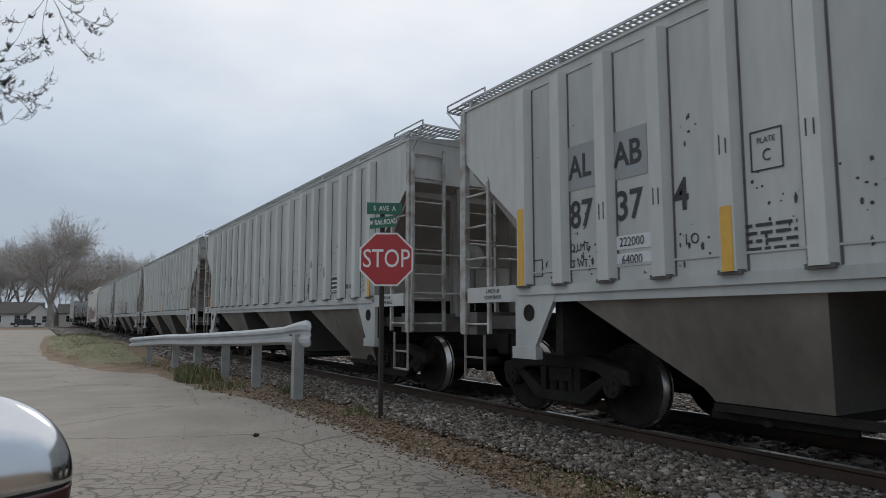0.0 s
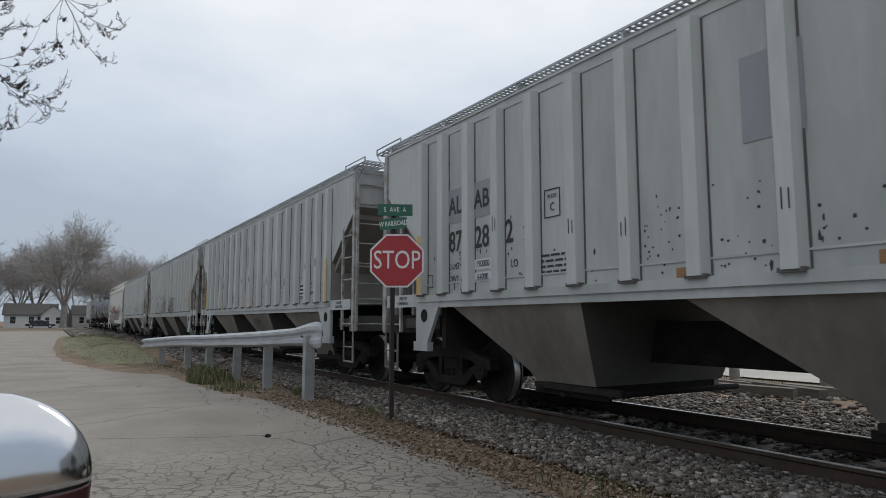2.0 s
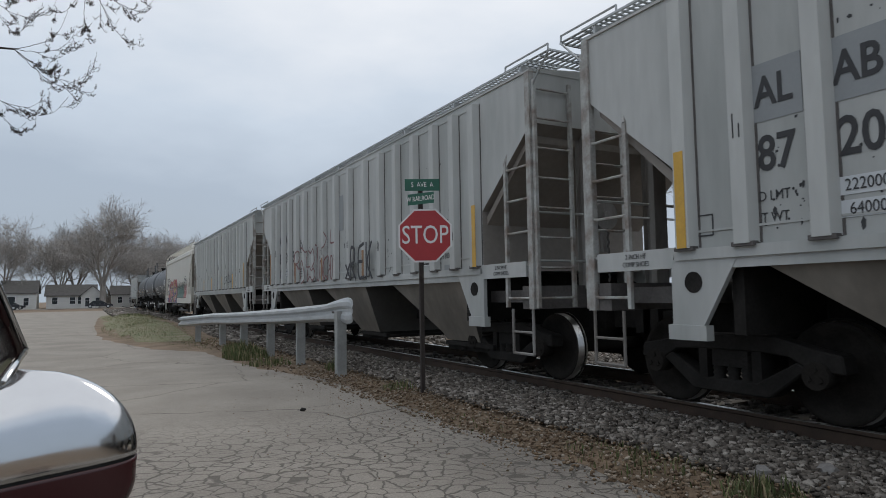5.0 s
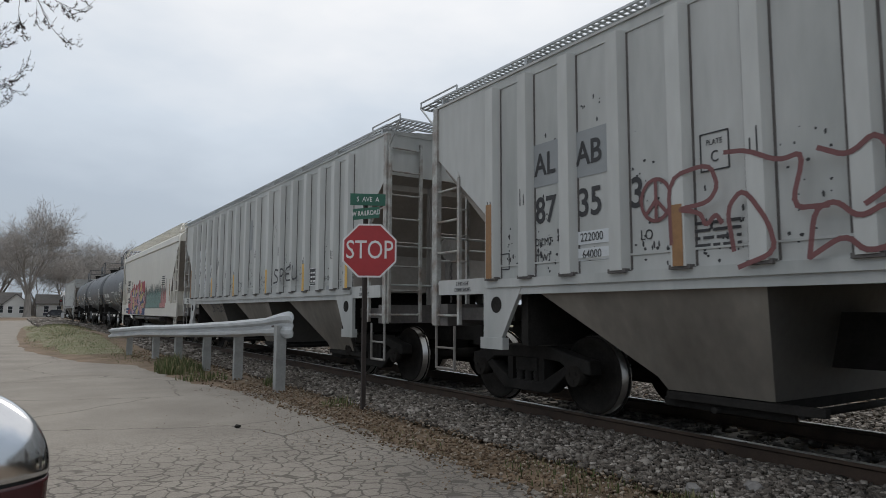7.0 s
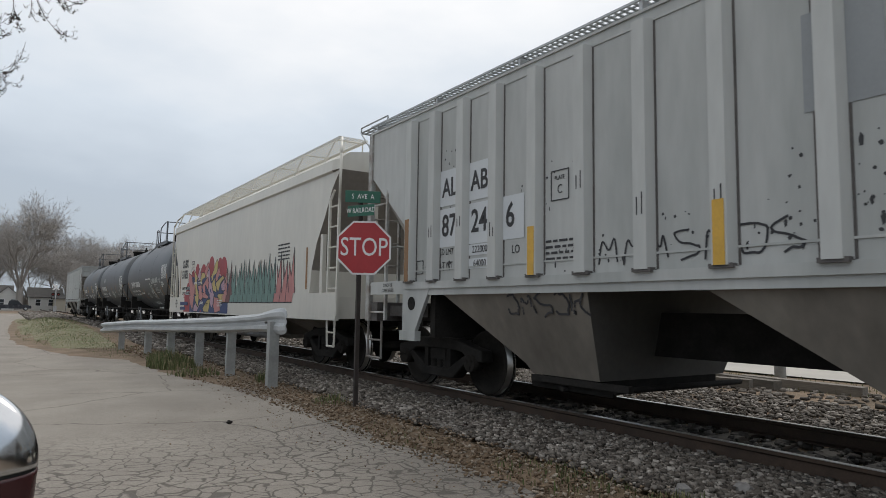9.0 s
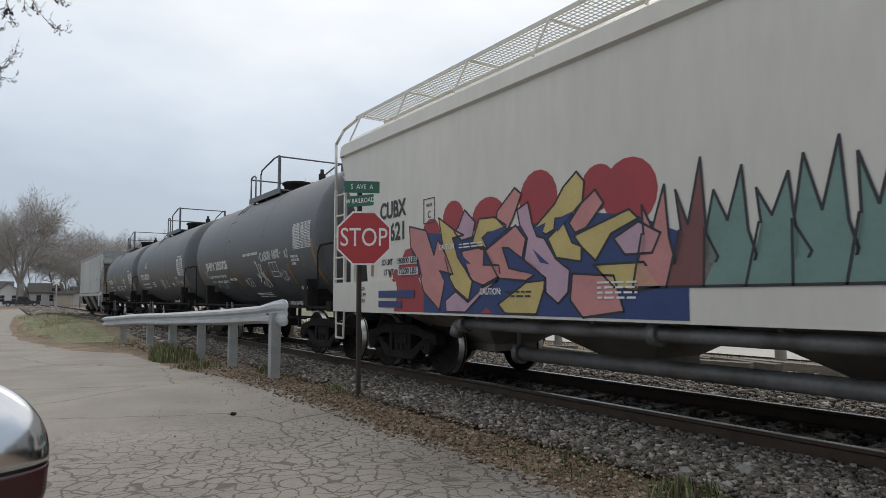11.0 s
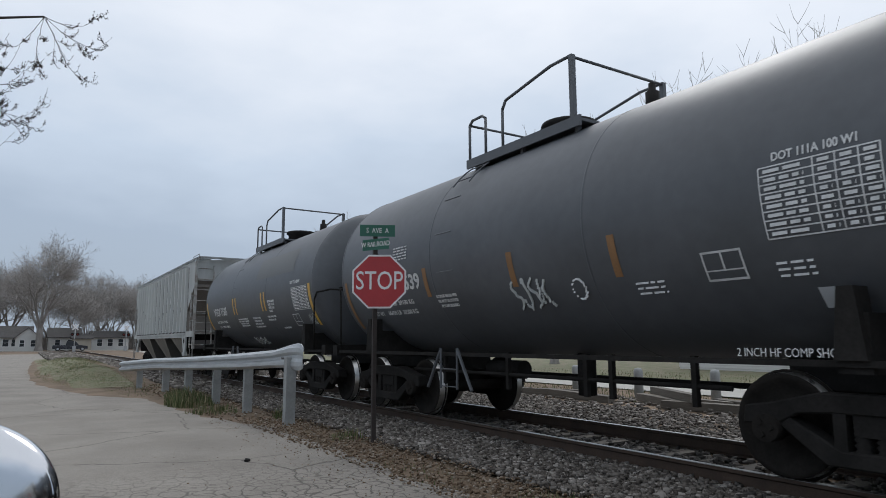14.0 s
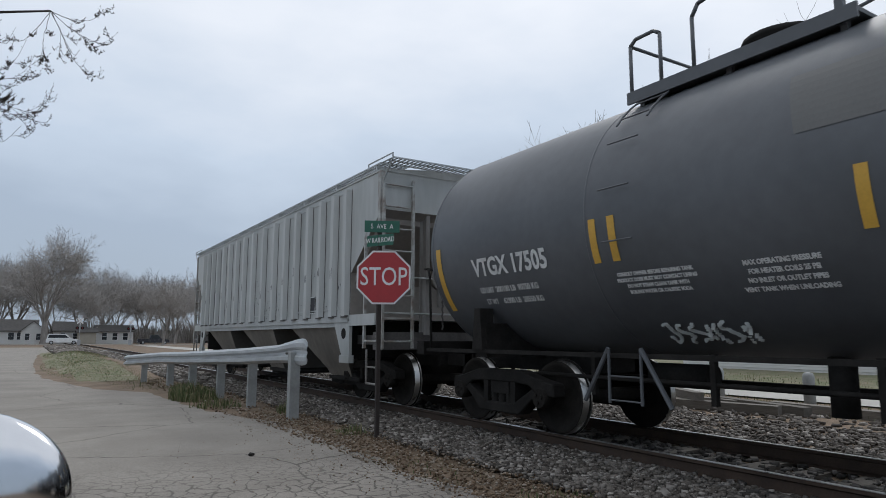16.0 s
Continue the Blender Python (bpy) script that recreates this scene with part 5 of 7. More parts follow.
def placard(car, y, z, w, h):
    for a, b, c, d in ((-w, w, h - 0.02, h), (-w, w, -h, -h + 0.02), (-w, -w + 0.02, -h, h), (w - 0.02, w, -h, h), (-0.01, 0.01, -h * 0.3, h), (-w, w, -h * 0.35, -h * 0.25)):
        shell_band("placard_frame", car, y + a, y + b, z + c, z + d, "white_ink", off=0.006)


def shell_tag(car, seed, y0, y1, z0, z1, n, r, mat="paint_silver", label="silver spray tag"):
    strokes("spray_tag", scribble(seed, y0, y1, z0, z1, n), r, M[mat], car, lambda y, z: shell_x(z) - 0.006, label)


def tank_marks(car, letters, number, seed):
    r = random.Random(seed)
    y0, y1, load, light = {"SHPX": (3.6, 1.37, "205700 LB  91050 KG", "62300 LB  28250 KG"), "UTLX": (3.74, 1.82, "196400 LB  89100 KG", "66600 LB  30200 KG"), "VTGX": (3.65, 2.13, "200100 LB  90750 KG", "62900 LB  28550 KG")}[letters]
    shell_text(car, letters + " " + number, (y0 + y1) / 2, 2.13, 0.33, name="reporting_letters", bold=0.01, width=y0 - y1)
    w = y0 - y1
    shell_text(car, "LD LMT", y0 - 0.12 * w, 1.84, 0.11, width=0.19 * w)
    shell_text(car, "LT WT", y0 - 0.13 * w, 1.69, 0.11, width=0.16 * w)
    shell_text(car, load, y0 - 0.53 * w, 1.84, 0.11, width=0.56 * w)
    shell_text(car, light, y0 - 0.55 * w, 1.69, 0.11, width=0.52 * w)
    stencil(car, "2 INCH HF COMP SHOES", -3.9, 1.1, 0.1, x=-1.46, mat="white_ink")
    # head of the shell towards the front
    m = Matrix(((1, 0, 0, 0.3), (0, 0, -1, FRONT_Y - HEAD + 0.02), (0, 1, 0, 2.95), (0, 0, 0, 1)))
    lettering("reporting_letters", letters + "  " + number, 0.17, M["white_ink"], car, m, "", 0.012, 0.82)
    lettering("stencil", "CAPY 17607 GAL", 0.1, M["white_ink"], car, m @ pose(0, -0.26, -0.03), "", 0.012, 0.82)
    lettering("stencil", "CAPY 66650 L", 0.1, M["white_ink"], car, m @ pose(0, -0.4, -0.05), "", 0.012, 0.82)


tank_marks(car_g, "SHPX", "205028", 3)
tank_marks(car_h, "UTLX", "601539", 4)
tank_marks(car_i, "VTGX", "17505", 5)
data_table(car_g, -3.75, -4.72, 2.25, 2.77, 2)
shell_text(car_g, "LEASED TO ROQUETTE AMERICA, INC", -0.77, 2.3, 0.085)
BUBBLES = {"C": [[(0.9, 0.9), (0.4, 1), (0.05, 0.6), (0.1, 0.1), (0.9, 0)]], "A": [[(0, 0), (0.45, 1), (0.95, 0)], [(0.2, 0.4), (0.8, 0.35)]], "S": [[(0.9, 0.9), (0.3, 1), (0.1, 0.65), (0.8, 0.4), (0.8, 0.05), (0, 0)]],
           "O": [[(0.5, 1), (0.05, 0.6), (0.3, 0), (0.9, 0.25), (0.9, 0.8), (0.5, 1)]], "H": [[(0.1, 1), (0.1, 0)], [(0.85, 1), (0.85, 0)], [(0.1, 0.45), (0.85, 0.5)]], "N": [[(0.1, 0), (0.1, 1), (0.8, 0), (0.85, 1)]],
           "R": [[(0.1, 0), (0.1, 1), (0.8, 0.9), (0.7, 0.5), (0.1, 0.45), (0.9, 0)]], "P": [[(0.2, 0), (0.1, 1), (0.85, 0.85), (0.6, 0.45), (0.1, 0.4)]], "E": [[(0.9, 1), (0.1, 0.9), (0.1, 0), (0.95, 0.05)], [(0.1, 0.5), (0.75, 0.5)]],
           "L": [[(0.15, 1), (0.1, 0), (0.95, 0.1)]], ".": [[(0.4, 0.5), (0.6, 0.5)]], "X": [[(0.1, 0.9), (0.9, 0.1)], [(0.9, 0.9), (0.1, 0.05)]], "K": [[(0.1, 1), (0.1, 0)], [(0.85, 1), (0.1, 0.45), (0.9, 0)]]}


def sprayed(word, y0, y1, z0, z1, rise=0.0):
    """Hand-sprayed capitals from y0 (left) to y1 in a band of height z0..z1."""
    w, out = (y1 - y0) / len(word), []
    for i, c in enumerate(word):
        for ln in BUBBLES[c]:
            out.append([(y0 + (i + 0.08 + 0.84 * p) * w, z0 + q * (z1 - z0) + rise * i / len(word)) for p, q in ln])
    return out


# maroon and black tags on the fourth hopper
strokes("spray_tag", [[(3.6 + 0.17 * math.cos(a * 0.5), 2.24 + 0.2 * math.sin(a * 0.5)) for a in range(14)], [(3.6, 2.44), (3.6, 2.04)], [(3.6, 2.24), (3.72, 2.11)], [(3.6, 2.24), (3.48, 2.11)]], 0.018, M["paint_maroon"], car_d, -HALF - 0.012, "maroon spray tag")
RED = [[(3.5, 1.8), (3.52, 2.4), (3.1, 2.46), (3.02, 2.25), (3.12, 2.12), (3.45, 2.1), (3.2, 2.05), (3.15, 1.92), (3.05, 2.02), (3.0, 1.94)],
       [(2.95, 2.52), (2.76, 2.5), (2.5, 2.36), (2.3, 2.4), (2.42, 1.98), (2.15, 1.97)], [(2.86, 1.56), (2.55, 1.66), (2.6, 1.9), (2.8, 2.2), (2.95, 2.05), (2.9, 1.7)],
       [(2.3, 1.6), (2.25, 1.95), (2.1, 2.0), (1.95, 1.85), (1.75, 1.95), (1.6, 1.72), (1.9, 1.6), (2.05, 1.75), (2.3, 1.6)], [(2.2, 2.4), (2.0, 2.3), (1.8, 2.45), (1.65, 2.1), (1.9, 1.95)],
       [(1.62, 2.5), (1.4, 2.45), (1.5, 1.65), (1.3, 1.58), (1.2, 2.2), (1.05, 1.6), (0.98, 2.2)], [(1.1, 2.38), (0.9, 2.42), (0.7, 2.6), (0.95, 2.75)],
       [(0.95, 1.6), (1.0, 2.05), (0.6, 2.2), (0.55, 1.95), (0.42, 1.88), (0.6, 1.82), (0.62, 1.6), (0.8, 1.72), (0.95, 1.6)], [(0.4, 2.75), (0.48, 2.45), (0.2, 2.45)], [(0.42, 2.15), (0.3, 2.15), (0.32, 1.62), (0.44, 1.62), (0.42, 2.15)]]
strokes("spray_tag", [[(y - 0.13, z) for y, z in ln] for ln in RED], 0.02, M["paint_maroon"], car_d, -HALF - 0.105, "large maroon spray tag across the ribs")
strokes("spray_tag", sprayed("X", -0.66, -1.02, 1.58, 1.92) + sprayed("REK", -0.95, -2.3, 1.56, 2.28), 0.034, M["paint_black"], car_d, -HALF - 0.105, "large black spray tag across the ribs")
# marks of the third hopper
stencil(car_c, "263 K", 2.26, 1.96, 0.15)
stencil(car_c, "GRL", 2.27, 1.79, 0.15)
plate("reflective_tape", 0.465, 0.355, 1.56, 2.0, "yellow", car_c, off=0.102)
plate("reflective_tape", -0.36, -0.46, 1.56, 1.76, "faded_tape", car_c, off=0.102)
plate("paint_patch", 3.4, 3.0, 1.7, 1.97, "patch", car_c)
plate("paint_patch", -0.6, -0.82, 1.6, 1.72, "pale_patch", car_c)
frame_box(car_c, 0.12, 1.8, 0.11, 0.075)
strokes("spray_tag", scribble(81, 0.25, -0.5, 1.0, 1.3, 4) + scribble(83, 0.0, -0.7, 0.72, 0.95, 4), 0.01, M["paint_black"], car_c, lambda y, z: -1.56 + (1.47 - z) * 0.42 - 0.008, "thin black spray tag")
strokes("spray_tag", sprayed("SPEL", -2.25, -3.75, 1.82, 2.12, 0.04), 0.02, M["paint_black"], car_e, -HALF - 0.105, "black spray tag across the ribs")
strokes("spray_tag", scribble(48, 2.4, 0.3, 1.68, 1.95, 7), 0.01, M["paint_black"], car_e, -HALF - 0.006, "faint black spray marks")
strokes("spray_tag", sprayed(".CASOH.HNR.", -1.36, -3.0, 2.1, 2.28, 0.03), 0.026, M["paint_silver"], car_g, lambda y, z: shell_x(z) - 0.006, "silver spray tag")
shell_tag(car_g, 57, -0.88, -1.5, 1.72, 2.1, 2, 0.02)
shell_tag(car_g, 58, -0.98, -1.55, 1.5, 1.85, 3, 0.02)
shell_tag(car_g, 59, 0.24, -0.26, 1.5, 1.72, 3, 0.01)
shell_tag(car_g, 60, -3.15, -3.38, 2.1, 2.28, 2, 0.014)
shell_tag(car_g, 61, -2.55, -3.0, 1.6, 1.85, 4, 0.006)
placard(car_g, -2.26, 1.88, 0.25, 0.17)
shell_band("reflective_tape", car_g, -3.12, -3.24, 1.53, 1.95, "faded_tape")
shell_band("reflective_tape", car_g, -1.55, -1.65, 1.53, 1.93, "faded_tape")
shell_band("reflective_tape", car_g, -4.72, -4.83, 1.5, 2.4, "faded_tape")
shell_band("reflective_tape", car_g, 4.56, 4.44, 1.48, 2.3, "faded_tape")
shell_tag(car_g, 66, 3.2, 2.1, 1.5, 1.64, 7, 0.008, "paint_green", "thin teal spray tag")
placard(car_g, 3.75, 1.93, 0.09, 0.1)
shell_band("reflective_tape", car_g, 1.75, 1.64, 1.5, 1.92, "faded_tape", 0.25)
shell_band("reflective_tape", car_g, 0.84, 0.73, 1.5, 1.94, "faded_tape", 0.25)
for k, line in enumerate(("CHAMPION 466", "APPLIED 09-2020", "BY ERSW")):
    shell_text(car_g, line, (-3.71, -3.72, -3.6)[k], 2.1 - 0.075 * k, 0.075)
bars(car_g, 0.2, -0.95, 1.24, 1.36, 3, "white_ink", shell_x, 12)
shell_text(car_g, "NEW 05-2002", 1.27, 1.73, 0.11, width=0.62)
shell_band("small_placard", car_g, -4.06, -4.26, 1.88, 2.1, "tank_patch")
stencil(car_g, "JACK HERE", -4.3, 1.42, 0.07, x=-1.46, mat="white_ink")
data_table(car_h, -3.8, -4.72, 2.02, 2.6, 6)
placard(car_h, -3.33, 1.86, 0.2, 0.13)
for y in (1.7, -0.38):
    shell_band("reflective_tape", car_h, y, y - 0.11, 1.88, 2.31, "faded_tape")
shell_band("reflective_tape", car_h, 4.56, 4.46, 1.46, 2.3, "faded_tape")
for k, line in enumerate(("EXTERIOR HEATER PIPES", "NO INLET OR OUTLETS", "PIPE CAPS REQUIRED")):
    shell_text(car_h, line, 1.2, 1.87 - 0.07 * k, 0.06)
bars(car_h, 2.6, 2.15, 2.5, 2.74, 5, "white_ink", shell_x, 18)
shell_tag(car_h, 63, -0.3, -1.0, 1.6, 1.95, 4, 0.018)
shell_band("reflective_tape", car_h, -2.08, -2.18, 1.86, 2.29, "faded_tape")
shell_band("reflective_tape", car_h, -4.76, -4.87, 1.52, 2.31, "faded_tape")
strokes("round_mark", [[(-1.5 + 0.11 * math.cos(a * 0.5), 1.78 + 0.11 * math.sin(a * 0.5)) for a in range(14)]], 0.012, M["white_ink"], car_h, lambda y, z: shell_x(z) - 0.006)
shell_text(car_h, "DOT 111A 100 W1", -4.25, 2.67, 0.1)
bars(car_h, -2.3, -2.65, 1.65, 1.8, 3, "white_ink", shell_x, 15)
bars(car_h, -3.8, -4.1, 1.7, 1.85, 3, "white_ink", shell_x, 16)
shell_band("label_plate", car_h, -4.05, -4.22, 1.46, 1.62, "pale_patch")
for y in (1.4, 1.13, -1.31, -1.56):
    shell_band("reflective_tape", car_i, y, y - 0.1, 2.0, 2.47, "yellow")
shell_band("reflective_tape", car_i, -4.7, -4.83, 1.57, 2.46, "yellow")
shell_band("reflective_tape", car_i, 4.54, 4.42, 1.6, 2.49, "yellow")
shell_band("faded_patch", car_i, -0.88, -3.75, 2.82, 3.38, "tank_patch", 0.2, "faded lighter repaint patch")
data_table(car_i, -3.66, -4.63, 1.93, 2.43, 8)
placard(car_i, -3.59, 1.72, 0.21, 0.135)
shell_text(car_i, "DOT 111A100W3", -3.91, 2.55, 0.1)
for k, line in enumerate(("INTERIOR LINING", "PLASITE 7133 HS", "APPLIED 3-2011", "BY UTCI")):
    shell_text(car_i, line, (-2.11, -2.11, -2.1, -2.0)[k], 2.22 - 0.08 * k, 0.08)
for k, line in enumerate(("4\" FIBERGLASS INSULATION", "DO NOT EXCEED 400\u00b0F")):
    shell_text(car_i, line, -1.88 + 0.05 * k, 1.85 - 0.08 * k, 0.065)
for k, line in enumerate(("MAX OPERATING PRESSURE", "FOR HEATER COILS 25 PSI", "NO INLET OR OUTLET PIPES", "VENT TANK WHEN UNLOADING")):
    shell_text(car_i, line, -0.62, 1.85 - 0.075 * k, 0.065)
for k, line in enumerate(("CONSULT OWNER BEFORE REPAIRING TANK", "PRODUCT DOES MUST NOT CONTACT LINING", "DO NOT STEAM CLEAN TANK WITH", "BOILING WATER OR CAUSTIC SODA")):
    shell_text(car_i, line, 0.68, 1.86 - 0.06 * k, 0.055)
shell_text(car_i, "PAINT STRATHMORE", -2.6, 1.56, 0.065)
shell_tag(car_i, 71, 0.98, -0.08, 1.17, 1.36, 6, 0.02)
shell_tag(car_i, 73, -4.36, -4.66, 1.6, 1.82, 4, 0.006)


# ---- loose ballast ----
def scatter_stones(name, label, regions, mat, seed):
    """regions: x0, x1, y0, y1, count, size, z. Irregular eight-cornered stones joined into one mesh."""
    rs = np.random.RandomState(seed)
    cube = np.array([(x, y, z) for z in (-1, 1) for y in (-1, 1) for x in (-1, 1)], float)
    quads = np.array([(0, 2, 3, 1), (4, 5, 7, 6), (0, 1, 5, 4), (2, 6, 7, 3), (0, 4, 6, 2), (1, 3, 7, 5)])
    vs, fs, base = [], [], 0
    for x0, x1, y0, y1, n, size, z in regions:
        p = np.stack([rs.uniform(x0, x1, n), rs.uniform(y0, y1, n), z + rs.uniform(-0.02, 0.025, n)], 1)
        s = size * rs.uniform(0.5, 1.25, n)
        v = cube[None] * rs.uniform(0.45, 1.1, (n, 8, 3)) * np.array([1.15, 0.85, 0.62])
        a, b = rs.uniform(0, 6.28, n), rs.uniform(-0.7, 0.7, n)
        ca, sa, cb, sb = np.cos(a), np.sin(a), np.cos(b), np.sin(b)
        R = np.zeros((n, 3, 3))
        R[:, 0, 0], R[:, 0, 1], R[:, 0, 2] = ca, -sa * cb, sa * sb
        R[:, 1, 0], R[:, 1, 1], R[:, 1, 2] = sa, ca * cb, -ca * sb
        R[:, 2, 1], R[:, 2, 2] = sb, cb
        v = np.einsum("nij,nkj->nki", R, v) * s[:, None, None] + p[:, None]
        vs.append(v.reshape(-1, 3))
        fs.append((quads[None] + (base + 8 * np.arange(n))[:, None, None]).reshape(-1, 4))
        base += 8 * n
    me = bpy.data.meshes.new(name)
    v, f = np.concatenate(vs), np.concatenate(fs)
    me.vertices.add(len(v))
    me.vertices.foreach_set("co", v.ravel())
    me.loops.add(f.size)
    me.loops.foreach_set("vertex_index", f.ravel())
    me.polygons.add(len(f))
    me.polygons.foreach_set("loop_start", np.arange(0, f.size, 4))
    me.update(calc_edges=True)
    me.materials.append(mat)
    return tagged(new(name, me), label, "ballast", kind="stuff")


def island_material(name, dark, light, rough=0.9, bump=0.0, mids=None):
    m = bpy.data.materials.new(name)
    m.use_nodes = True
    n, l = m.node_tree.nodes, m.node_tree.links
    g = n.new("ShaderNodeNewGeometry")
    r = n.new("ShaderNodeValToRGB")
    r.color_ramp.elements[0].color, r.color_ramp.elements[1].color = (*dark, 1), (*light, 1)
    for pos, c in mids or ():
        e = r.color_ramp.elements.new(pos)
        e.color = (*c, 1)
    l.new(g.outputs["Random Per Island"], r.inputs[0])
    nz = n.new("ShaderNodeTexNoise")
    nz.inputs["Scale"].default_value, nz.inputs["Detail"].default_value = 25, 4
    tc = n.new("ShaderNodeTexCoord")
    l.new(tc.outputs["Object"], nz.inputs["Vector"])
    mr = n.new("ShaderNodeMapRange")
    mr.inputs["To Min"].default_value, mr.inputs["To Max"].default_value = 0.7, 1.25
    l.new(nz.outputs["Fac"], mr.inputs["Value"])
    mx = n.new("ShaderNodeMix")
    mx.data_type, mx.blend_type = "RGBA", "MULTIPLY"
    mx.inputs[0].default_value = 1
    l.new(r.outputs[0], mx.inputs[6])
    l.new(mr.outputs[0], mx.inputs[7])
    b = n["Principled BSDF"]
    l.new(mx.outputs[2], b.inputs["Base Color"])
    b.inputs["Roughness"].default_value = rough
    return m


M["stones"] = island_material("ballast_stones", (0.045, 0.037, 0.03), (0.38, 0.35, 0.315), mids=((0.4, (0.125, 0.108, 0.092)), (0.8, (0.2, 0.18, 0.158))))
M["pebbles"] = island_material("pebbles_and_litter", (0.10, 0.065, 0.04), (0.38, 0.33, 0.27), mids=((0.5, (0.21, 0.145, 0.09)),))
scatter_stones("ballast", "grey crushed stone ballast along the track", [
    (4.2, 5.65, 0.5, 9, 17000, 0.024, 0.0), (4.25, 5.65, 9, 20, 11000, 0.029, 0.0), (4.25, 5.6, 0.5, 12, 700, 0.042, -0.005), (3.9, 5.6, 20, 70, 4200, 0.075, 0.02),
    (7.45, 10.6, 1, 16, 14000, 0.033, -0.02), (7.45, 11.8, 16, 60, 4200, 0.08, -0.01), (10.4, 12.6, 1, 24, 1500, 0.05, -0.015),
    (1.6, 5.6, 55, 110, 2500, 0.16, 0.05)], M["stones"], 3)
# darker stones along the rails, shade under the train put into their colour
M["shaded_stones"] = island_material("shaded_ballast_stones", (0.03, 0.027, 0.024), (0.20, 0.185, 0.17), mids=((0.6, (0.085, 0.077, 0.07)),))
scatter_stones("track_ballast", "ballast at the rails, darkened in colour as the train's shade", [
    (5.83, 7.26, 0, 12, 2600, 0.04, -0.05), (5.83, 7.26, 12, 60, 2400, 0.065, -0.045), (5.3, 5.72, 0, 20, 1500, 0.04, -0.01), (7.36, 7.9, 0, 20, 1500, 0.042, -0.02)], M["shaded_stones"], 13)
scatter_stones("gravel_litter", "scattered pebbles and dead leaves on the dirt strip", [
    (3.2, 4.4, 1, 12, 5200, 0.014, -0.005), (3.0, 4.3, 12, 24, 900, 0.022, -0.005), (2.6, 3.5, 3, 12, 420, 0.008, 0.008), (1.2, 3.3, 2.5, 9, 260, 0.006, 0.008)], M["pebbles"], 8)


# ---- grass and weeds ----
def blades(name, label, patches, mat, seed):
    """patches: x, y, radius_x, radius_y, count, height. Bent blades, joined."""
    r = random.Random(seed)
    v, f = [], []
    for x, y, rx, ry, n, h in patches:
        for _ in range(n):
            a, q = r.uniform(0, 6.28), math.sqrt(r.random())
            px, py = x + rx * q * math.cos(a), y + ry * q * math.sin(a)
            pz = ground_z(px, py) - 0.01
            d, hh = r.uniform(0, 6.28), h * r.uniform(0.4, 1.15) * (1.1 - 0.6 * q)
            w = hh * 0.035 + 0.004
            cx, cy = math.cos(d), math.sin(d)
            l = r.uniform(0.1, 0.5) * hh
            i = len(v)
            v += [(px - cy * w, py + cx * w, pz), (px + cy * w, py - cx * w, pz), (px + cx * l * 0.4 + cy * w * 0.7, py + cy * l * 0.4 - cx * w * 0.7, pz + hh * 0.6), (px + cx * l * 0.4 - cy * w * 0.7, py + cy * l * 0.4 + cx * w * 0.7, pz + hh * 0.6), (px + cx * l, py + cy * l, pz + hh)]
            f += [(i, i + 1, i + 2, i + 3), (i + 3, i + 2, i + 4)]
    me = bpy.data.meshes.new(name)
    me.from_pydata(v, [], f)
    me.materials.append(mat)
    return tagged(new(name, me), label, "grass", kind="stuff")


M["grass"] = island_material("spring_grass", (0.075, 0.085, 0.035), (0.33, 0.27, 0.165), mids=((0.45, (0.105, 0.14, 0.05)), (0.78, (0.2, 0.19, 0.095))))
blades("verge_grass", "short green and dry grass on the verge bank", [
    (1.9, 34, 1.5, 11, 4200, 0.11), (2.6, 52, 1.9, 14, 3000, 0.16), (3.0, 22, 1.0, 4, 1100, 0.08), (2.4, 27, 1.4, 4, 1200, 0.1)], M["grass"], 1)
blades("weeds", "tall weeds at the guardrail posts", [
    (3.15, 15.6, 0.5, 0.8, 900, 0.4), (3.4, 17.6, 0.4, 0.7, 420, 0.32), (3.2, 13.6, 0.5, 0.5, 220, 0.25), (4.1, 11.9, 0.2, 0.3, 130, 0.3), (4.05, 8.9, 0.3, 0.35, 160, 0.16),
    (3.9, 4.0, 0.45, 0.8, 260, 0.13), (3.95, 2.9, 0.3, 0.3, 240, 0.2), (3.6, 6.2, 0.5, 1.0, 240, 0.07), (4.3, 2.2, 0.35, 0.4, 160, 0.12)], M["grass"], 2)
blades("far_lawn", "rough lawn beyond the track", [(13.0, 12, 1.6, 9, 2600, 0.14), (20, 16, 4, 14, 3200, 0.16), (14.5, 34, 3, 10, 2000, 0.25)], M["grass"], 3)
M["lawn"] = material("lawn", (0.15, 0.165, 0.08), 0.95, var=0.4, scale=1.6, fine=12, bump=0.5, tint=(0.25, 0.205, 0.14), dist=0.03)
grid_sheet("verge", [0.35 + i * 0.35 for i in range(9)], [23 + i * 1.0 for i in range(48)], lambda x, y: ground_z(x, y) + 0.012 - 0.05 * (x < 0.6 + 0.6 * noise.noise((y * 0.4, 1, 0)) + max(0, (30 - y) * 0.16)), M["lawn"], "green grassy bank between road and track")
grid_sheet("lawn", [17.6, 20, 24, 30, 45, 70], [-20, -8, 0, 8, 16, 24, 34, 46, 60, 90], lambda x, y: 0.004, M["lawn"], "green lawn beyond the far road")
M["concrete"] = material("pale_concrete", (0.46, 0.44, 0.40), 0.9, var=0.12, scale=0.6, fine=12, bump=0.15)
grid_sheet("far_road", [14.4, 15.5, 16.5, 17.5], [-40, -10, 0, 10, 20, 40, 80, 120], lambda x, y: 0.008, M["concrete"], "pale concrete lane beyond the track", "road")
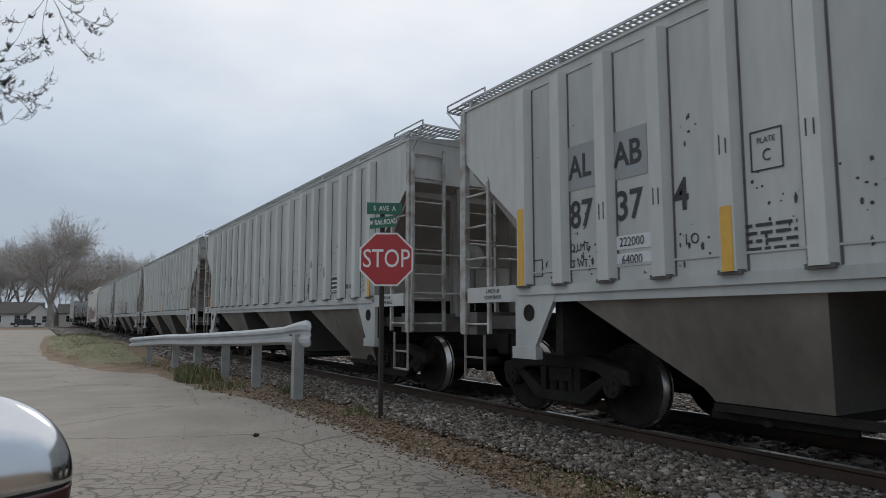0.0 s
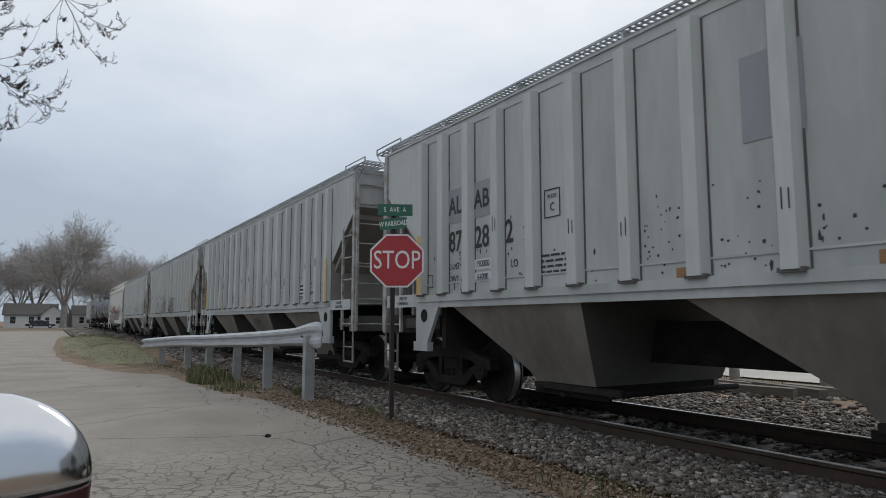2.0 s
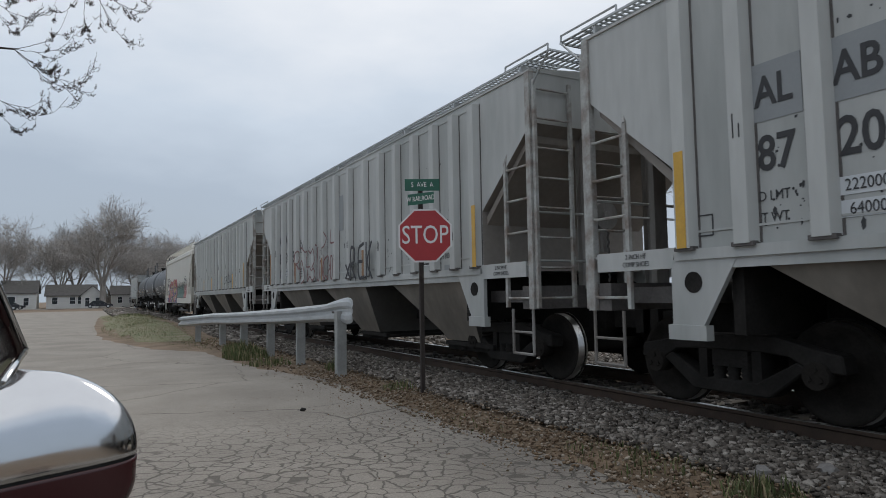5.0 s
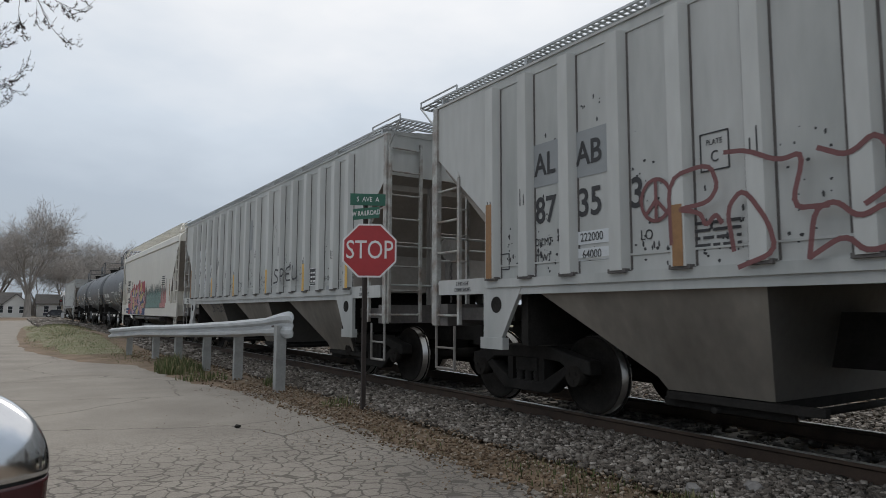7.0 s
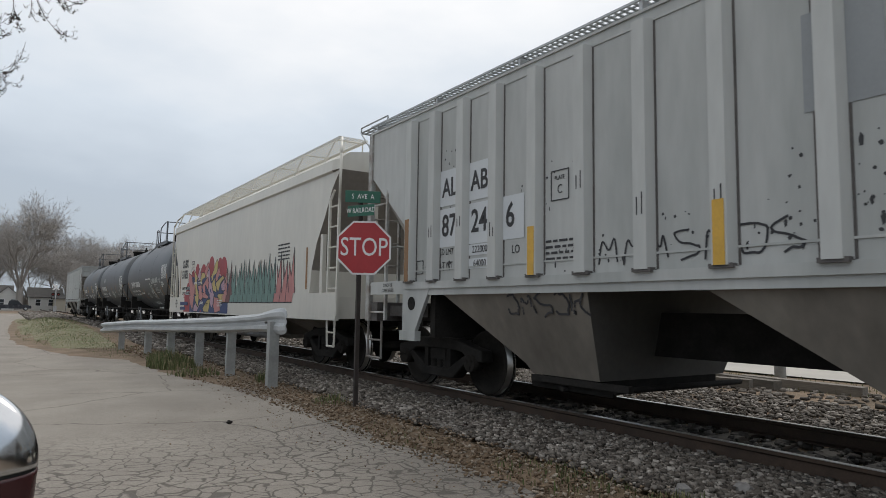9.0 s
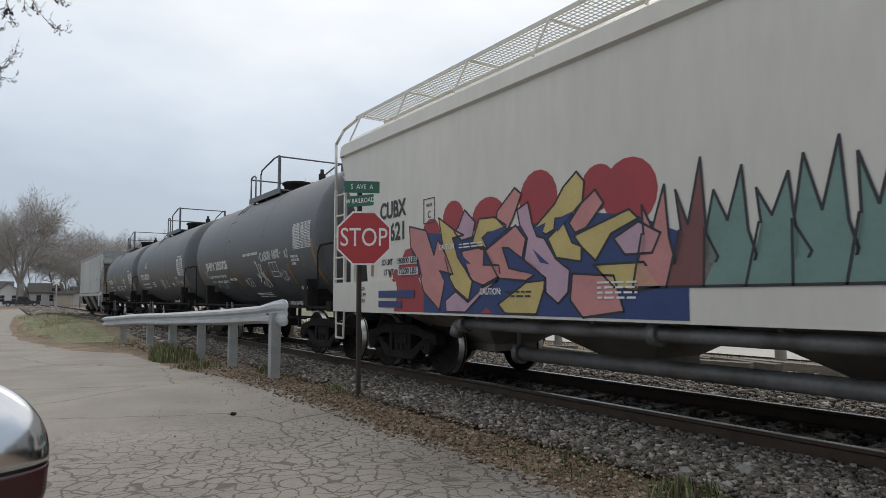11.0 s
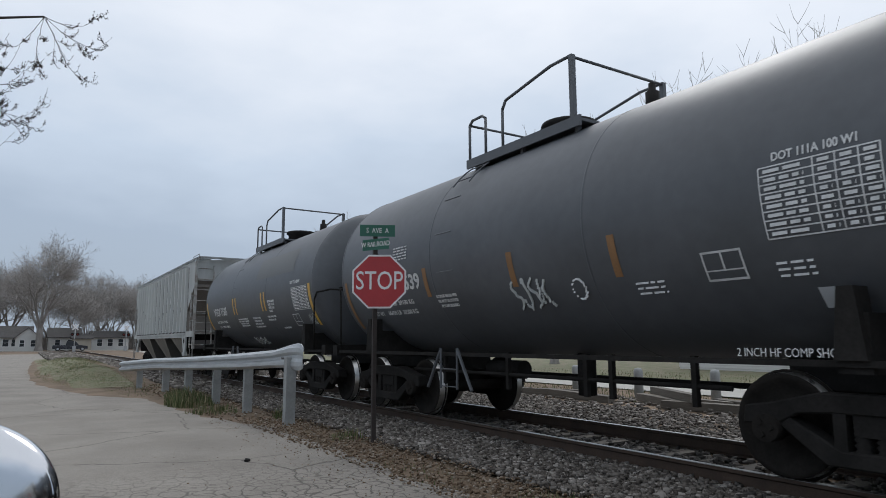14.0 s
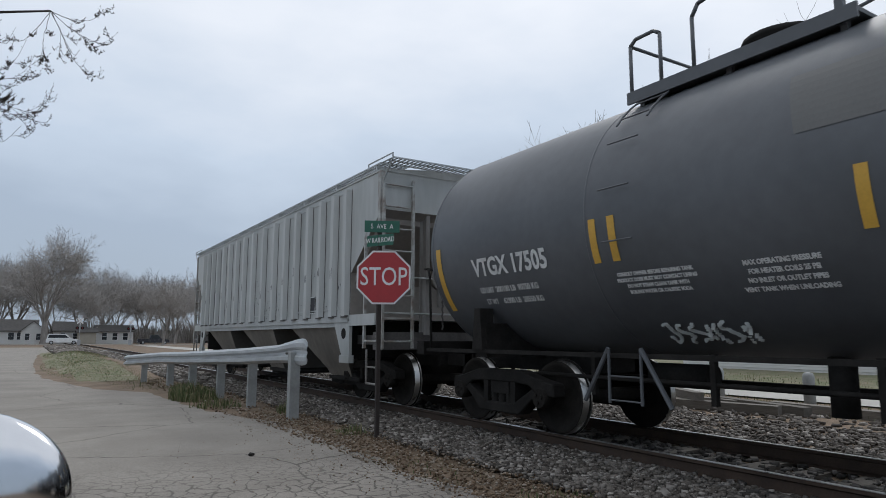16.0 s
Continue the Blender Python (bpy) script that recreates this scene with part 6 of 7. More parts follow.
grid_sheet("cross_street", [-70, -40, -10, 0, 10, 40, 70], [131, 136, 141], lambda x, y: 0.02, M["asphalt"], "grey cross street far off", "road")

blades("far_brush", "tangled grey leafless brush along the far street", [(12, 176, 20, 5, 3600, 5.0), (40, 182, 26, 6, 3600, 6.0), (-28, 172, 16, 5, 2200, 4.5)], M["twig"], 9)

# old ties and bollards on the far side
bm = bmesh.new()
box(bm, -1.1, 1.1, -0.1, 0.1, 0, 0.16)
bevel(bm, 0.02)
old_tie = mesh_of("old_tie", bm, M["tie"])
rt = random.Random(7)
for k, (x, y, z, a) in enumerate(((11.6, 9.4, 0.0, 70), (11.9, 9.2, 0.0, 95), (11.7, 9.3, 0.16, 60), (11.3, 8.0, 0.0, 100), (12.0, 7.6, 0.0, 75), (11.2, 11.6, 0.0, 85), (11.5, 12.8, 0.0, 110), (12.2, 6.4, 0.0, 90))):
    ob = new("discarded_tie", old_tie)
    ob.matrix_basis = pose(x, y, z - 0.01, rt.uniform(-2, 2), rt.uniform(-1, 1), a)
    tagged(ob, "weathered old wooden tie lying on the gravel", "railway tie", "discarded ties")
bm = bmesh.new()
lathe(bm, [(-0.3, 0.11), (0.62, 0.11), (0.68, 0.09), (0.7, 0.03)], 2, 14)
bol = mesh_of("bollard", bm, M["post"])
for x, y in ((12.84, 13.4), (12.7, 11.1), (13.3, 9.4), (13.0, 7.2), (12.9, 15.9), (12.9, 18.6)):
    ob = new("bollard", bol)
    ob.matrix_basis = pose(x, y, 0, 0, 0, x * 50)
    tagged(ob, "short grey weathered bollard post on the gravel", "bollard", "bollards beyond the track")


# chunks of broken concrete and a dark clod on the road
def chunk(name, label, x, y, z, s, seed, mat):
    r = random.Random(seed)
    bm = bmesh.new()
    bmesh.ops.create_icosphere(bm, subdivisions=2, radius=s)
    for v in bm.verts:
        v.co *= r.uniform(0.75, 1.15)
        v.co.z *= 0.7
    ob = new(name, mesh_of(name, bm, M[mat]))
    ob.matrix_basis = pose(x, y, z)
    tagged(ob, label, "stone")


chunk("concrete_chunk", "broken grey concrete chunk at the ballast edge", 4.3, 3.15, 0.03, 0.07, 1, "ballast")
chunk("concrete_chunk", "flat grey concrete chunk on the ballast", 4.75, 2.95, 0.02, 0.08, 2, "ballast")
chunk("dirt_clod", "small dark clod lying on the asphalt", 2.23, 7.7, 0.02, 0.035, 3, "black")


# ---- trees ----
class TreeMesh:
    def __init__(self):
        self.v, self.f = [], []

    def seg(self, a, b, r0, r1, n):
        d = (b - a)
        if d.length < 1e-5:
            return
        d.normalize()
        u = d.orthogonal().normalized()
        w = d.cross(u)
        i = len(self.v)
        for p, r in ((a, r0), (b, r1)):
            for k in range(n):
                c, s = math.cos(6.2832 * k / n), math.sin(6.2832 * k / n)
                self.v.append(p + (u * c + w * s) * r)
        for k in range(n):
            j = (k + 1) % n
            self.f.append((i + k, i + j, i + n + j, i + n + k))

    def mesh(self, name, mat):
        me = bpy.data.meshes.new(name)
        me.from_pydata([tuple(p) for p in self.v], [], self.f)
        me.materials.append(mat)
        return me


def grow(tm, twigs, a, d, length, r, depth, rn, up=0.15, droop=0.0, spread=38, kids=3, limit=0.012):
    """One limb in bent pieces, with side limbs; thin ones go to the twig mesh."""
    n = 4 if depth > 1 else 3
    p, dirn = a.copy(), d.normalized()
    for i in range(n):
        dirn = (dirn + Vector((rn.gauss(0, 0.13), rn.gauss(0, 0.13), rn.gauss(0, 0.10) + (up if depth > 1 else up * 0.5) - droop * (depth < 2))) * 0.9).normalized()
        q = p + dirn * length / n
        r0, r1 = r * (1 - 0.55 * i / n), r * (1 - 0.55 * (i + 1) / n)
        (tm if depth > 1 else twigs).seg(p, q, r0, max(r1, limit * 0.4), 7 if depth > 3 else (5 if depth > 1 else 3))
        p = q
        if depth > 0 and (i > 0 or depth < 3):
            for _ in range(kids if i == n - 1 else rn.choice((1, 1, 2))):
                ax = Vector((rn.gauss(0, 1), rn.gauss(0, 1), rn.gauss(0, 1))).cross(dirn).normalized()
                nd = Matrix.Rotation(radians(rn.uniform(spread * 0.5, spread * 1.3)), 3, ax) @ dirn
                grow(tm, twigs, p, nd, length * rn.uniform(0.5, 0.74), max(limit, r1 * rn.uniform(0.45, 0.66)), depth - 1, rn, up, droop, spread, kids, limit)


def tree(name, label, at, height, seed, depth=5, limit=0.02, spread=36, trunk_r=0.4, up=0.16, kids=3):
    rn = random.Random(seed)
    tm, tw = TreeMesh(), TreeMesh()
    base = Vector((0, 0, -0.2))
    top = Vector((rn.uniform(-0.2, 0.2), rn.uniform(-0.2, 0.2), height * 0.2))
    tm.seg(base, base + (top - base) * 0.2, trunk_r * 1.35, trunk_r, 9)
    tm.seg(base + (top - base) * 0.2, top, trunk_r, trunk_r * 0.85, 9)
    for k in range(5):
        a = 6.28 * k / 5 + rn.uniform(-0.4, 0.4)
        t = rn.uniform(0.3, 0.75)
        grow(tm, tw, top * rn.uniform(0.8, 1), Vector((math.cos(a) * t, math.sin(a) * t, 1)), height * rn.uniform(0.3, 0.38), trunk_r * rn.uniform(0.4, 0.6), depth - 1, rn, up, 0, spread, kids, limit)
    ob = thing(name, label, "tree", at)
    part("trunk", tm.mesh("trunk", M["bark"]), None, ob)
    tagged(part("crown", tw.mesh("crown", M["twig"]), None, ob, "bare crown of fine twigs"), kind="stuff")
    return ob


big = tree("bare_tree", "large bare elm-like tree behind the houses", pose(2.0, 146, 0), 21, 11, 5, 0.024, 40, 0.62, 0.07)
mid = tree("bare_tree", "bare broad tree with fine grey twigs", pose(-15, 150, 0), 18, 23, 5, 0.022, 44, 0.42, 0.07, 3)
small = tree("bare_tree", "bare rounded tree with fine grey twigs", pose(14.5, 160, 0), 14, 31, 5, 0.02, 44, 0.28, 0.07, 3)
for ob, x, y, s, a in ((mid, -6, 165, 1.0, 40), (small, 20, 158, 0.95, 70), (small, 26, 150, 0.9, 150), (mid, 9, 172, 0.9, 200), (small, 33, 165, 1.1, 10), (small, -24, 145, 1.1, 90), (mid, -32, 160, 1.1, 300), (small, 19, 120, 0.75, 120), (mid, 24, 178, 0.95, 20), (small, 40, 170, 1.2, 60), (small, 4, 163, 1.0, 33), (small, 10, 150, 0.8, 77), (mid, -3, 172, 1.15, 140), (small, 17, 172, 1.15, 210), (mid, 30, 185, 1.05, 260), (small, -10, 158, 1.0, 15), (small, 28, 160, 0.9, 100), (mid, 15, 182, 1.1, 170), (mid, 45, 190, 1.2, 30)):
    c = copy_thing(ob, pose(x, y, 0, 0, 0, a))
    c.scale = (s, s, s)
yard = tree("bare_tree", "bare yard tree with open thin branches", pose(29, 22, 0), 15.5, 41, 5, 0.014, 40, 0.3, 0.14, 2)
for x, y, s, a in ((33, 14.5, 1.05, 80), (27, 30, 0.85, 190), (38, 21, 1.2, 250), (25, 60, 0.85, 20), (40, 9, 1.0, 120)):
    c = copy_thing(yard, pose(x, y, 0, 0, 0, a))
    c.scale = (s, s, s)


def overhanging_tree():
    """A roadside tree whose long boughs hang over the road and end in thin twigs that curl upwards."""
    rn = random.Random(77)
    tm, tw = TreeMesh(), TreeMesh()
    base = Vector((-8.5, 19.0, 0))
    crotch = Vector((-8.2, 19.0, 4.5))
    tm.seg(base - Vector((0, 0, 0.2)), base + Vector((0, 0, 0.6)), 0.5, 0.38, 10)
    tm.seg(base + Vector((0, 0, 0.6)), crotch, 0.38, 0.3, 10)

    def bough(a, b, r0, r1, rise):
        mid_p = a.lerp(b, 0.5) + Vector((0, 0, rise))
        pts = [a.lerp(mid_p, t) * (1 - t) + mid_p.lerp(b, t) * t for t in [i / 8 for i in range(9)]]
        for i in range(8):
            tm.seg(pts[i], pts[i + 1], r0 + (r1 - r0) * i / 8, r0 + (r1 - r0) * (i + 1) / 8, 6)
        return pts

    def curl(a, b, r, depth):
        """A twig that sags from a to b and turns up at its tip, with buds and shorter twigs."""
        length = (b - a).length
        n = 12
        side = Vector((rn.gauss(0, 0.05), rn.gauss(0, 0.08), 0)) * length
        pts = []
        for i in range(n + 1):
            u = i / n
            p = a.lerp(b, u) + side * math.sin(math.pi * u)
            p.z += length * (-0.10 * math.sin(math.pi * u) - 0.06 * u + 0.24 * max(0, u - 0.72) ** 2 / 0.0784)
            pts.append(p + Vector((rn.gauss(0, 0.006), rn.gauss(0, 0.006), rn.gauss(0, 0.006))) * length)
        for i in range(n):
            tw.seg(pts[i], pts[i + 1], r * (1 - 0.6 * i / n), r * (1 - 0.6 * (i + 1) / n), 4)
            if i > 2:  # buds
                d = Vector((rn.gauss(0, 1), rn.gauss(0, 1), rn.gauss(0.3, 1))).normalized()
                q = pts[i].lerp(pts[i + 1], rn.random())
                tw.seg(q, q + d * rn.uniform(0.02, 0.05), 0.004, 0.007, 3)
            if depth and i > 2 and rn.random() < 0.55:
                d = (pts[i + 1] - pts[i]).normalized() + Vector((rn.gauss(0, 0.45), rn.gauss(0, 0.5), rn.gauss(-0.1, 0.45)))
                curl(pts[i], pts[i] + d.normalized() * length * rn.uniform(0.16, 0.4), r * 0.62, depth - 1)
        tw.seg(pts[-1], pts[-1] + (pts[-1] - pts[-2]).normalized() * 0.03, 0.006, 0.008, 4)

    # node of each bough and the tips of its twigs
    sprays = (((-0.2, 18.0, 9.35), ((1.31, 9.0), (0.63, 7.8), (-0.16, 7.95), (0.96, 9.4), (0.48, 8.4), (-0.93, 8.35))),
              ((-1.75, 18.2, 7.4), ((-0.44, 7.75), (-0.64, 8.15), (-0.15, 6.85), (-0.23, 6.5), (-0.9, 7.0))),
              ((-2.3, 17.8, 6.2), ((-0.6, 5.8), (-1.1, 6.1), (-1.5, 5.4))),
              ((-2.4, 18.4, 8.9), ((-1.04, 8.2), (-1.3, 8.7), (-1.6, 7.9))),
              ((-0.4, 17.6, 11.2), ((0.9, 10.3), (0.3, 9.9), (-0.6, 10.0), (1.3, 10.9))))
    for node, tips in sprays:
        node = Vector(node)
        bough(crotch, node, 0.10, 0.022, 1.6)
        for x, z in tips:
            curl(node, Vector((x, node.y + rn.uniform(-0.5, 0.5), z)), 0.0085, 2)
    for tip in ((-3, 17, 14), (-9, 22, 15), (-14, 18, 13), (-10, 14, 13), (-5, 22, 13)):
        tip = Vector(tip)
        pts = bough(crotch, tip, 0.12, 0.02, 1.5)
        for p in pts[3:]:
            for _ in range(2):
                curl(p, p + Vector((rn.gauss(0, 1), rn.gauss(0, 1), rn.gauss(-0.2, 0.7))), 0.013, 1)
    ob = thing("overhanging_tree", "bare roadside tree with drooping budding boughs over the road", "tree")
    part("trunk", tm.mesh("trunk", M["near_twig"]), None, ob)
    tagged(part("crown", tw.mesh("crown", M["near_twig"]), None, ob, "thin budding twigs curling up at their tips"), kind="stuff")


overhanging_tree()

# ---- houses, signals and poles far off ----
M["siding"] = material("white_clapboard", (0.70, 0.69, 0.66), 0.7, var=0.08, scale=1, fine=6, stretch=(0.2, 0.2, 6), bump=0.15)
M["roof"] = material("grey_shingles", (0.13, 0.125, 0.12), 0.9, var=0.25, scale=2, fine=8, bump=0.3)
M["window"] = material("dark_window_glass", (0.03, 0.035, 0.04), 0.12, var=0.2, scale=2, bump=0.0)
M["beige"] = material("beige_wall", (0.42, 0.38, 0.31), 0.8, var=0.1, scale=1, bump=0.1)


def house(label, at, w, d, eave, ridge, wall="siding", windows=(), siding=False):
    """Gable ends face +-x; windows: (face, along, z, width, height), face 's' is the wall towards -y, 'w' the one towards -x."""
    ob = thing("house", label, "house", at)
    bm = bmesh.new()
    box(bm, -w / 2, w / 2, -d / 2, d / 2, -0.1, eave)
    for s in (-1, 1):
        prism(bm, [(-d / 2, eave), (d / 2, eave), (0, ridge)], 0, s * w / 2 - 0.1, s * w / 2)
    part("wall", bm, M[wall], ob)
    for s in (-1, 1):
        bm = bmesh.new()
        k = (ridge - eave) / (d / 2)
        prism(bm, [(s * (d / 2 + 0.4), eave - 0.4 * k), (0, ridge), (0, ridge + 0.15), (s * (d / 2 + 0.4), eave - 0.4 * k + 0.15)], 0, -w / 2 - 0.35, w / 2 + 0.35)
        part("roof", bm, M["roof"], ob, "dark grey shingle roof slope")
    if siding:
        bm = bmesh.new()
        box(bm, -0.02, 0.0, -d / 2, d / 2, 0, 0.11)
        brd = mesh_of("board", bm, M[wall])
        for i in range(int(eave / 0.13)):
            part("board", brd, None, ob, "", pose(-w / 2 - 0.005, 0, 0.1 + i * 0.13, 0, 6, 0))
    for face, a, z, ww, hh in windows:
        m = pose(a, -d / 2 - 0.02, z) if face == "s" else pose(-w / 2 - 0.04, a, z, 0, 0, -90)
        bm = bmesh.new()
        box(bm, -ww / 2 - 0.1, ww / 2 + 0.1, -0.03, 0.03, -hh / 2 - 0.1, hh / 2 + 0.1)
        win = part("window", bm, M["sign_white"], ob, "", m)
        bm = bmesh.new()
        box(bm, -ww / 2, ww / 2, -0.045, -0.03, -hh / 2, -0.02)
        box(bm, -ww / 2, ww / 2, -0.045, -0.03, 0.02, hh / 2)
        part("pane", bm, M["window"], win)
    return ob


house("small white clapboard house with a grey gable roof", pose(-3.5, 152, 0), 8.5, 7, 2.6, 4.6, windows=(("s", -2.8, 1.5, 0.9, 1.3), ("s", 0.2, 1.5, 0.9, 1.3), ("s", 1.6, 1.5, 0.9, 1.3)))
house("white house with a front gable beside the street", pose(0.2, 150.6, 0, 0, 0, 90), 6, 4, 2.5, 4.3, windows=(("w", -0.9, 1.4, 0.7, 1.2), ("w", 0.9, 1.4, 0.7, 1.2)))
house("cream house with a porch roof", pose(-12.5, 150, 0), 6.5, 7, 3.2, 5.4, windows=(("s", -1, 1.4, 1.6, 2.0), ("s", 1.6, 1.4, 0.8, 1.4)))
house("white house half hidden behind trees", pose(6.5, 156, 0), 5.5, 6, 2.7, 4.4, windows=(("s", -1.2, 1.5, 0.8, 1.2), ("s", 1.0, 1.5, 0.8, 1.2)))
house("small beige shed by the street", pose(9.3, 149, 0), 3.2, 3, 2.4, 3.0, "beige")
house("long white building behind the crossing", pose(15, 158, 0), 7, 6, 2.6, 3.8, windows=(("s", -2, 1.5, 0.9, 1.4), ("s", 0, 1.5, 0.9, 1.4), ("s", 2, 1.5, 0.9, 1.4)))
house("white clapboard house with grey roof beyond the track", pose(31, 15.5, 0), 8, 11, 3.0, 6.0, windows=(("w", -3.6, 1.5, 0.8, 1.4), ("w", -1.2, 1.5, 0.8, 1.4), ("w", 1.4, 1.5, 0.8, 1.4), ("w", 3.8, 1.5, 0.8, 1.4)), siding=True)

M["red_lamp"] = material("red_signal_lens", (0.25, 0.02, 0.02), 0.3, var=0.1, scale=5, bump=0)
M["aluminium"] = material("dull_aluminium", (0.45, 0.46, 0.47), 0.5, 0.5, var=0.1, scale=4, bump=0.05)


def crossing_signal(at):
    ob = thing("crossing_signal", "railway crossing signal mast with crossbuck and lamps", "crossing signal", at, "signals at the crossing")
    bm = bmesh.new()
    rod(bm, (0, 0, -0.2), (0, 0, 4.6), 0.07, 10)
    box(bm, -0.25, 0.25, -0.2, 0.2, 0, 0.9)
    part("mast", bm, M["aluminium"], ob)
    for a in (45, -45):
        bm = bmesh.new()
        box(bm, -0.65, 0.65, -0.02, 0.02, -0.11, 0.11)
        part("crossbuck_blade", bm, M["sign_white"], ob, "", pose(0, -0.1 if a > 0 else -0.15, 4.1, 0, a, 0))
    for s in (-1, 1):
        bm = bmesh.new()
        rod(bm, (s * 0.4, -0.05, 2.9), (s * 0.4, -0.09, 2.9), 0.26, 16)
        lamp = part("lamp_disc", bm, M["black"], ob)
        bm = bmesh.new()
        rod(bm, (s * 0.4, -0.09, 2.9), (s * 0.4, -0.12, 2.9), 0.1, 12)
        part("lens", bm, M["red_lamp"], lamp)
    bm = bmesh.new()
    rod(bm, (-0.45, 0, 2.9), (0.45, 0, 2.9), 0.03, 8)
    part("cross_arm", bm, M["aluminium"], ob)
    return ob


sig = crossing_signal(pose(6.9, 128, 0))
copy_thing(sig, pose(15.4, 133, 0))


def utility_pole(x, y, h, r, label):
    ob = thing("utility_pole", label, "utility pole", pose(x, y, 0))
    bm = bmesh.new()
    rod(bm, (0, 0, -0.3), (0, 0, h), r, 12, r * 0.7)
    part("shaft", bm, M["post"], ob)
    bm = bmesh.new()
    box(bm, -1.1, 1.1, -0.05, 0.05, h - 0.7, h - 0.58)
    part("cross_arm", bm, M["tie"], ob)


utility_pole(22.5, 152, 9.5, 0.14, "wooden utility pole with a cross arm far off")
utility_pole(22.3, 9.0, 10, 0.16, "grey utility pole beyond the track")

# ---- vehicles far off ----
M["car_white"] = material("white_car_paint", (0.75, 0.75, 0.74), 0.25, var=0.04, scale=2, bump=0)
M["car_dark"] = material("dark_car_paint", (0.035, 0.037, 0.045), 0.25, var=0.1, scale=2, bump=0)
M["tyre"] = material("tyre_rubber", (0.02, 0.02, 0.02), 0.85, var=0.2, scale=6, bump=0.1)


def vehicle(name, label, at, length, height, paint, cab):
    """A car seen from its side, driving along +x; cab: outline of the cabin as (x, z) pairs."""
    ob = thing(name, label, "car", at)
    hl, belt = length / 2, height * 0.56
    bm = bmesh.new()
    prism(bm, [(-hl, 0.35), (-hl, belt * 0.9), (-hl + 0.15, belt), (hl - 1.2, belt), (hl - 0.1, belt * 0.86), (hl, 0.6), (hl - 0.05, 0.35)], 1, -0.88, 0.88)
    bevel(bm, 0.06, 2)
    part("body", bm, M[paint], ob)
    bm = bmesh.new()
    prism(bm, cab, 1, -0.74, 0.74)
    bevel(bm, 0.05, 1)
    part("cabin", bm, M[paint], ob)
    for s in (-1, 1):
        bm = bmesh.new()
        cx = sum(p[0] for p in cab) / len(cab)
        cz = sum(p[1] for p in cab) / len(cab) + 0.03
        prism(bm, [(cx + (p[0] - cx) * 0.86, cz + (p[1] - cz) * 0.68) for p in cab], 1, s * 0.75 - 0.006, s * 0.75 + 0.006)
        part("side_window", bm, M["window"], ob)
        for x in (-hl + 0.85, hl - 0.85):
            bm = bmesh.new()
            lathe(bm, [(-0.1, 0.2), (-0.1, 0.33), (-0.07, 0.35), (0.07, 0.35), (0.1, 0.33), (0.1, 0.2)], 1, 20, True, (0, 0, 0))
            wh = part("wheel", bm, M["tyre"], ob, "", pose(x, s * 0.8, 0.35))
            bm = bmesh.new()
            rod(bm, (0, s * 0.095, 0), (0, s * 0.115, 0), 0.2, 12)
            part("rim", bm, M["aluminium"], wh)
    return ob


suv = vehicle("suv", "white sport utility vehicle on the far cross street", pose(-9, 137.2, 0.02), 5.2, 1.9, "car_white", [(-2.5, 1.0), (-2.35, 1.75), (-2.1, 1.88), (0.5, 1.86), (1.3, 1.05)])
sedan = vehicle("sedan", "dark sedan waiting on the far cross street", pose(-1.9, 137.2, 0.02), 4.6, 1.45, "car_dark", [(-1.7, 0.78), (-1.0, 1.38), (0.3, 1.44), (1.4, 0.8)])
pickup = vehicle("pickup_truck", "dark pickup truck on the far cross street", pose(-30, 137.2, 0.02), 5.6, 1.85, "car_dark", [(-0.7, 1.0), (-0.55, 1.75), (0.7, 1.8), (1.4, 1.05)])
parked = vehicle("sedan", "grey sedan parked by the houses", pose(-13, 143.5, 0.0), 4.6, 1.45, "car_dark", [(-1.7, 0.78), (-1.0, 1.38), (0.3, 1.44), (1.4, 0.8)])

# ---- the parked car beside the camera ----
M["maroon"] = material("maroon_car_paint", (0.055, 0.014, 0.016), 0.22, var=0.08, scale=2, fine=60, bump=0.0)
M["chrome"] = material("chrome", (0.66, 0.67, 0.69), 0.1, 1.0, var=0.04, scale=6, bump=0.0)
M["seam"] = material("black_trim", (0.012, 0.012, 0.013), 0.5, var=0.2, scale=6, bump=0.0)
M["car_glass"] = material("tinted_glass", (0.012, 0.014, 0.016), 0.05, var=0.1, scale=1, bump=0.0)


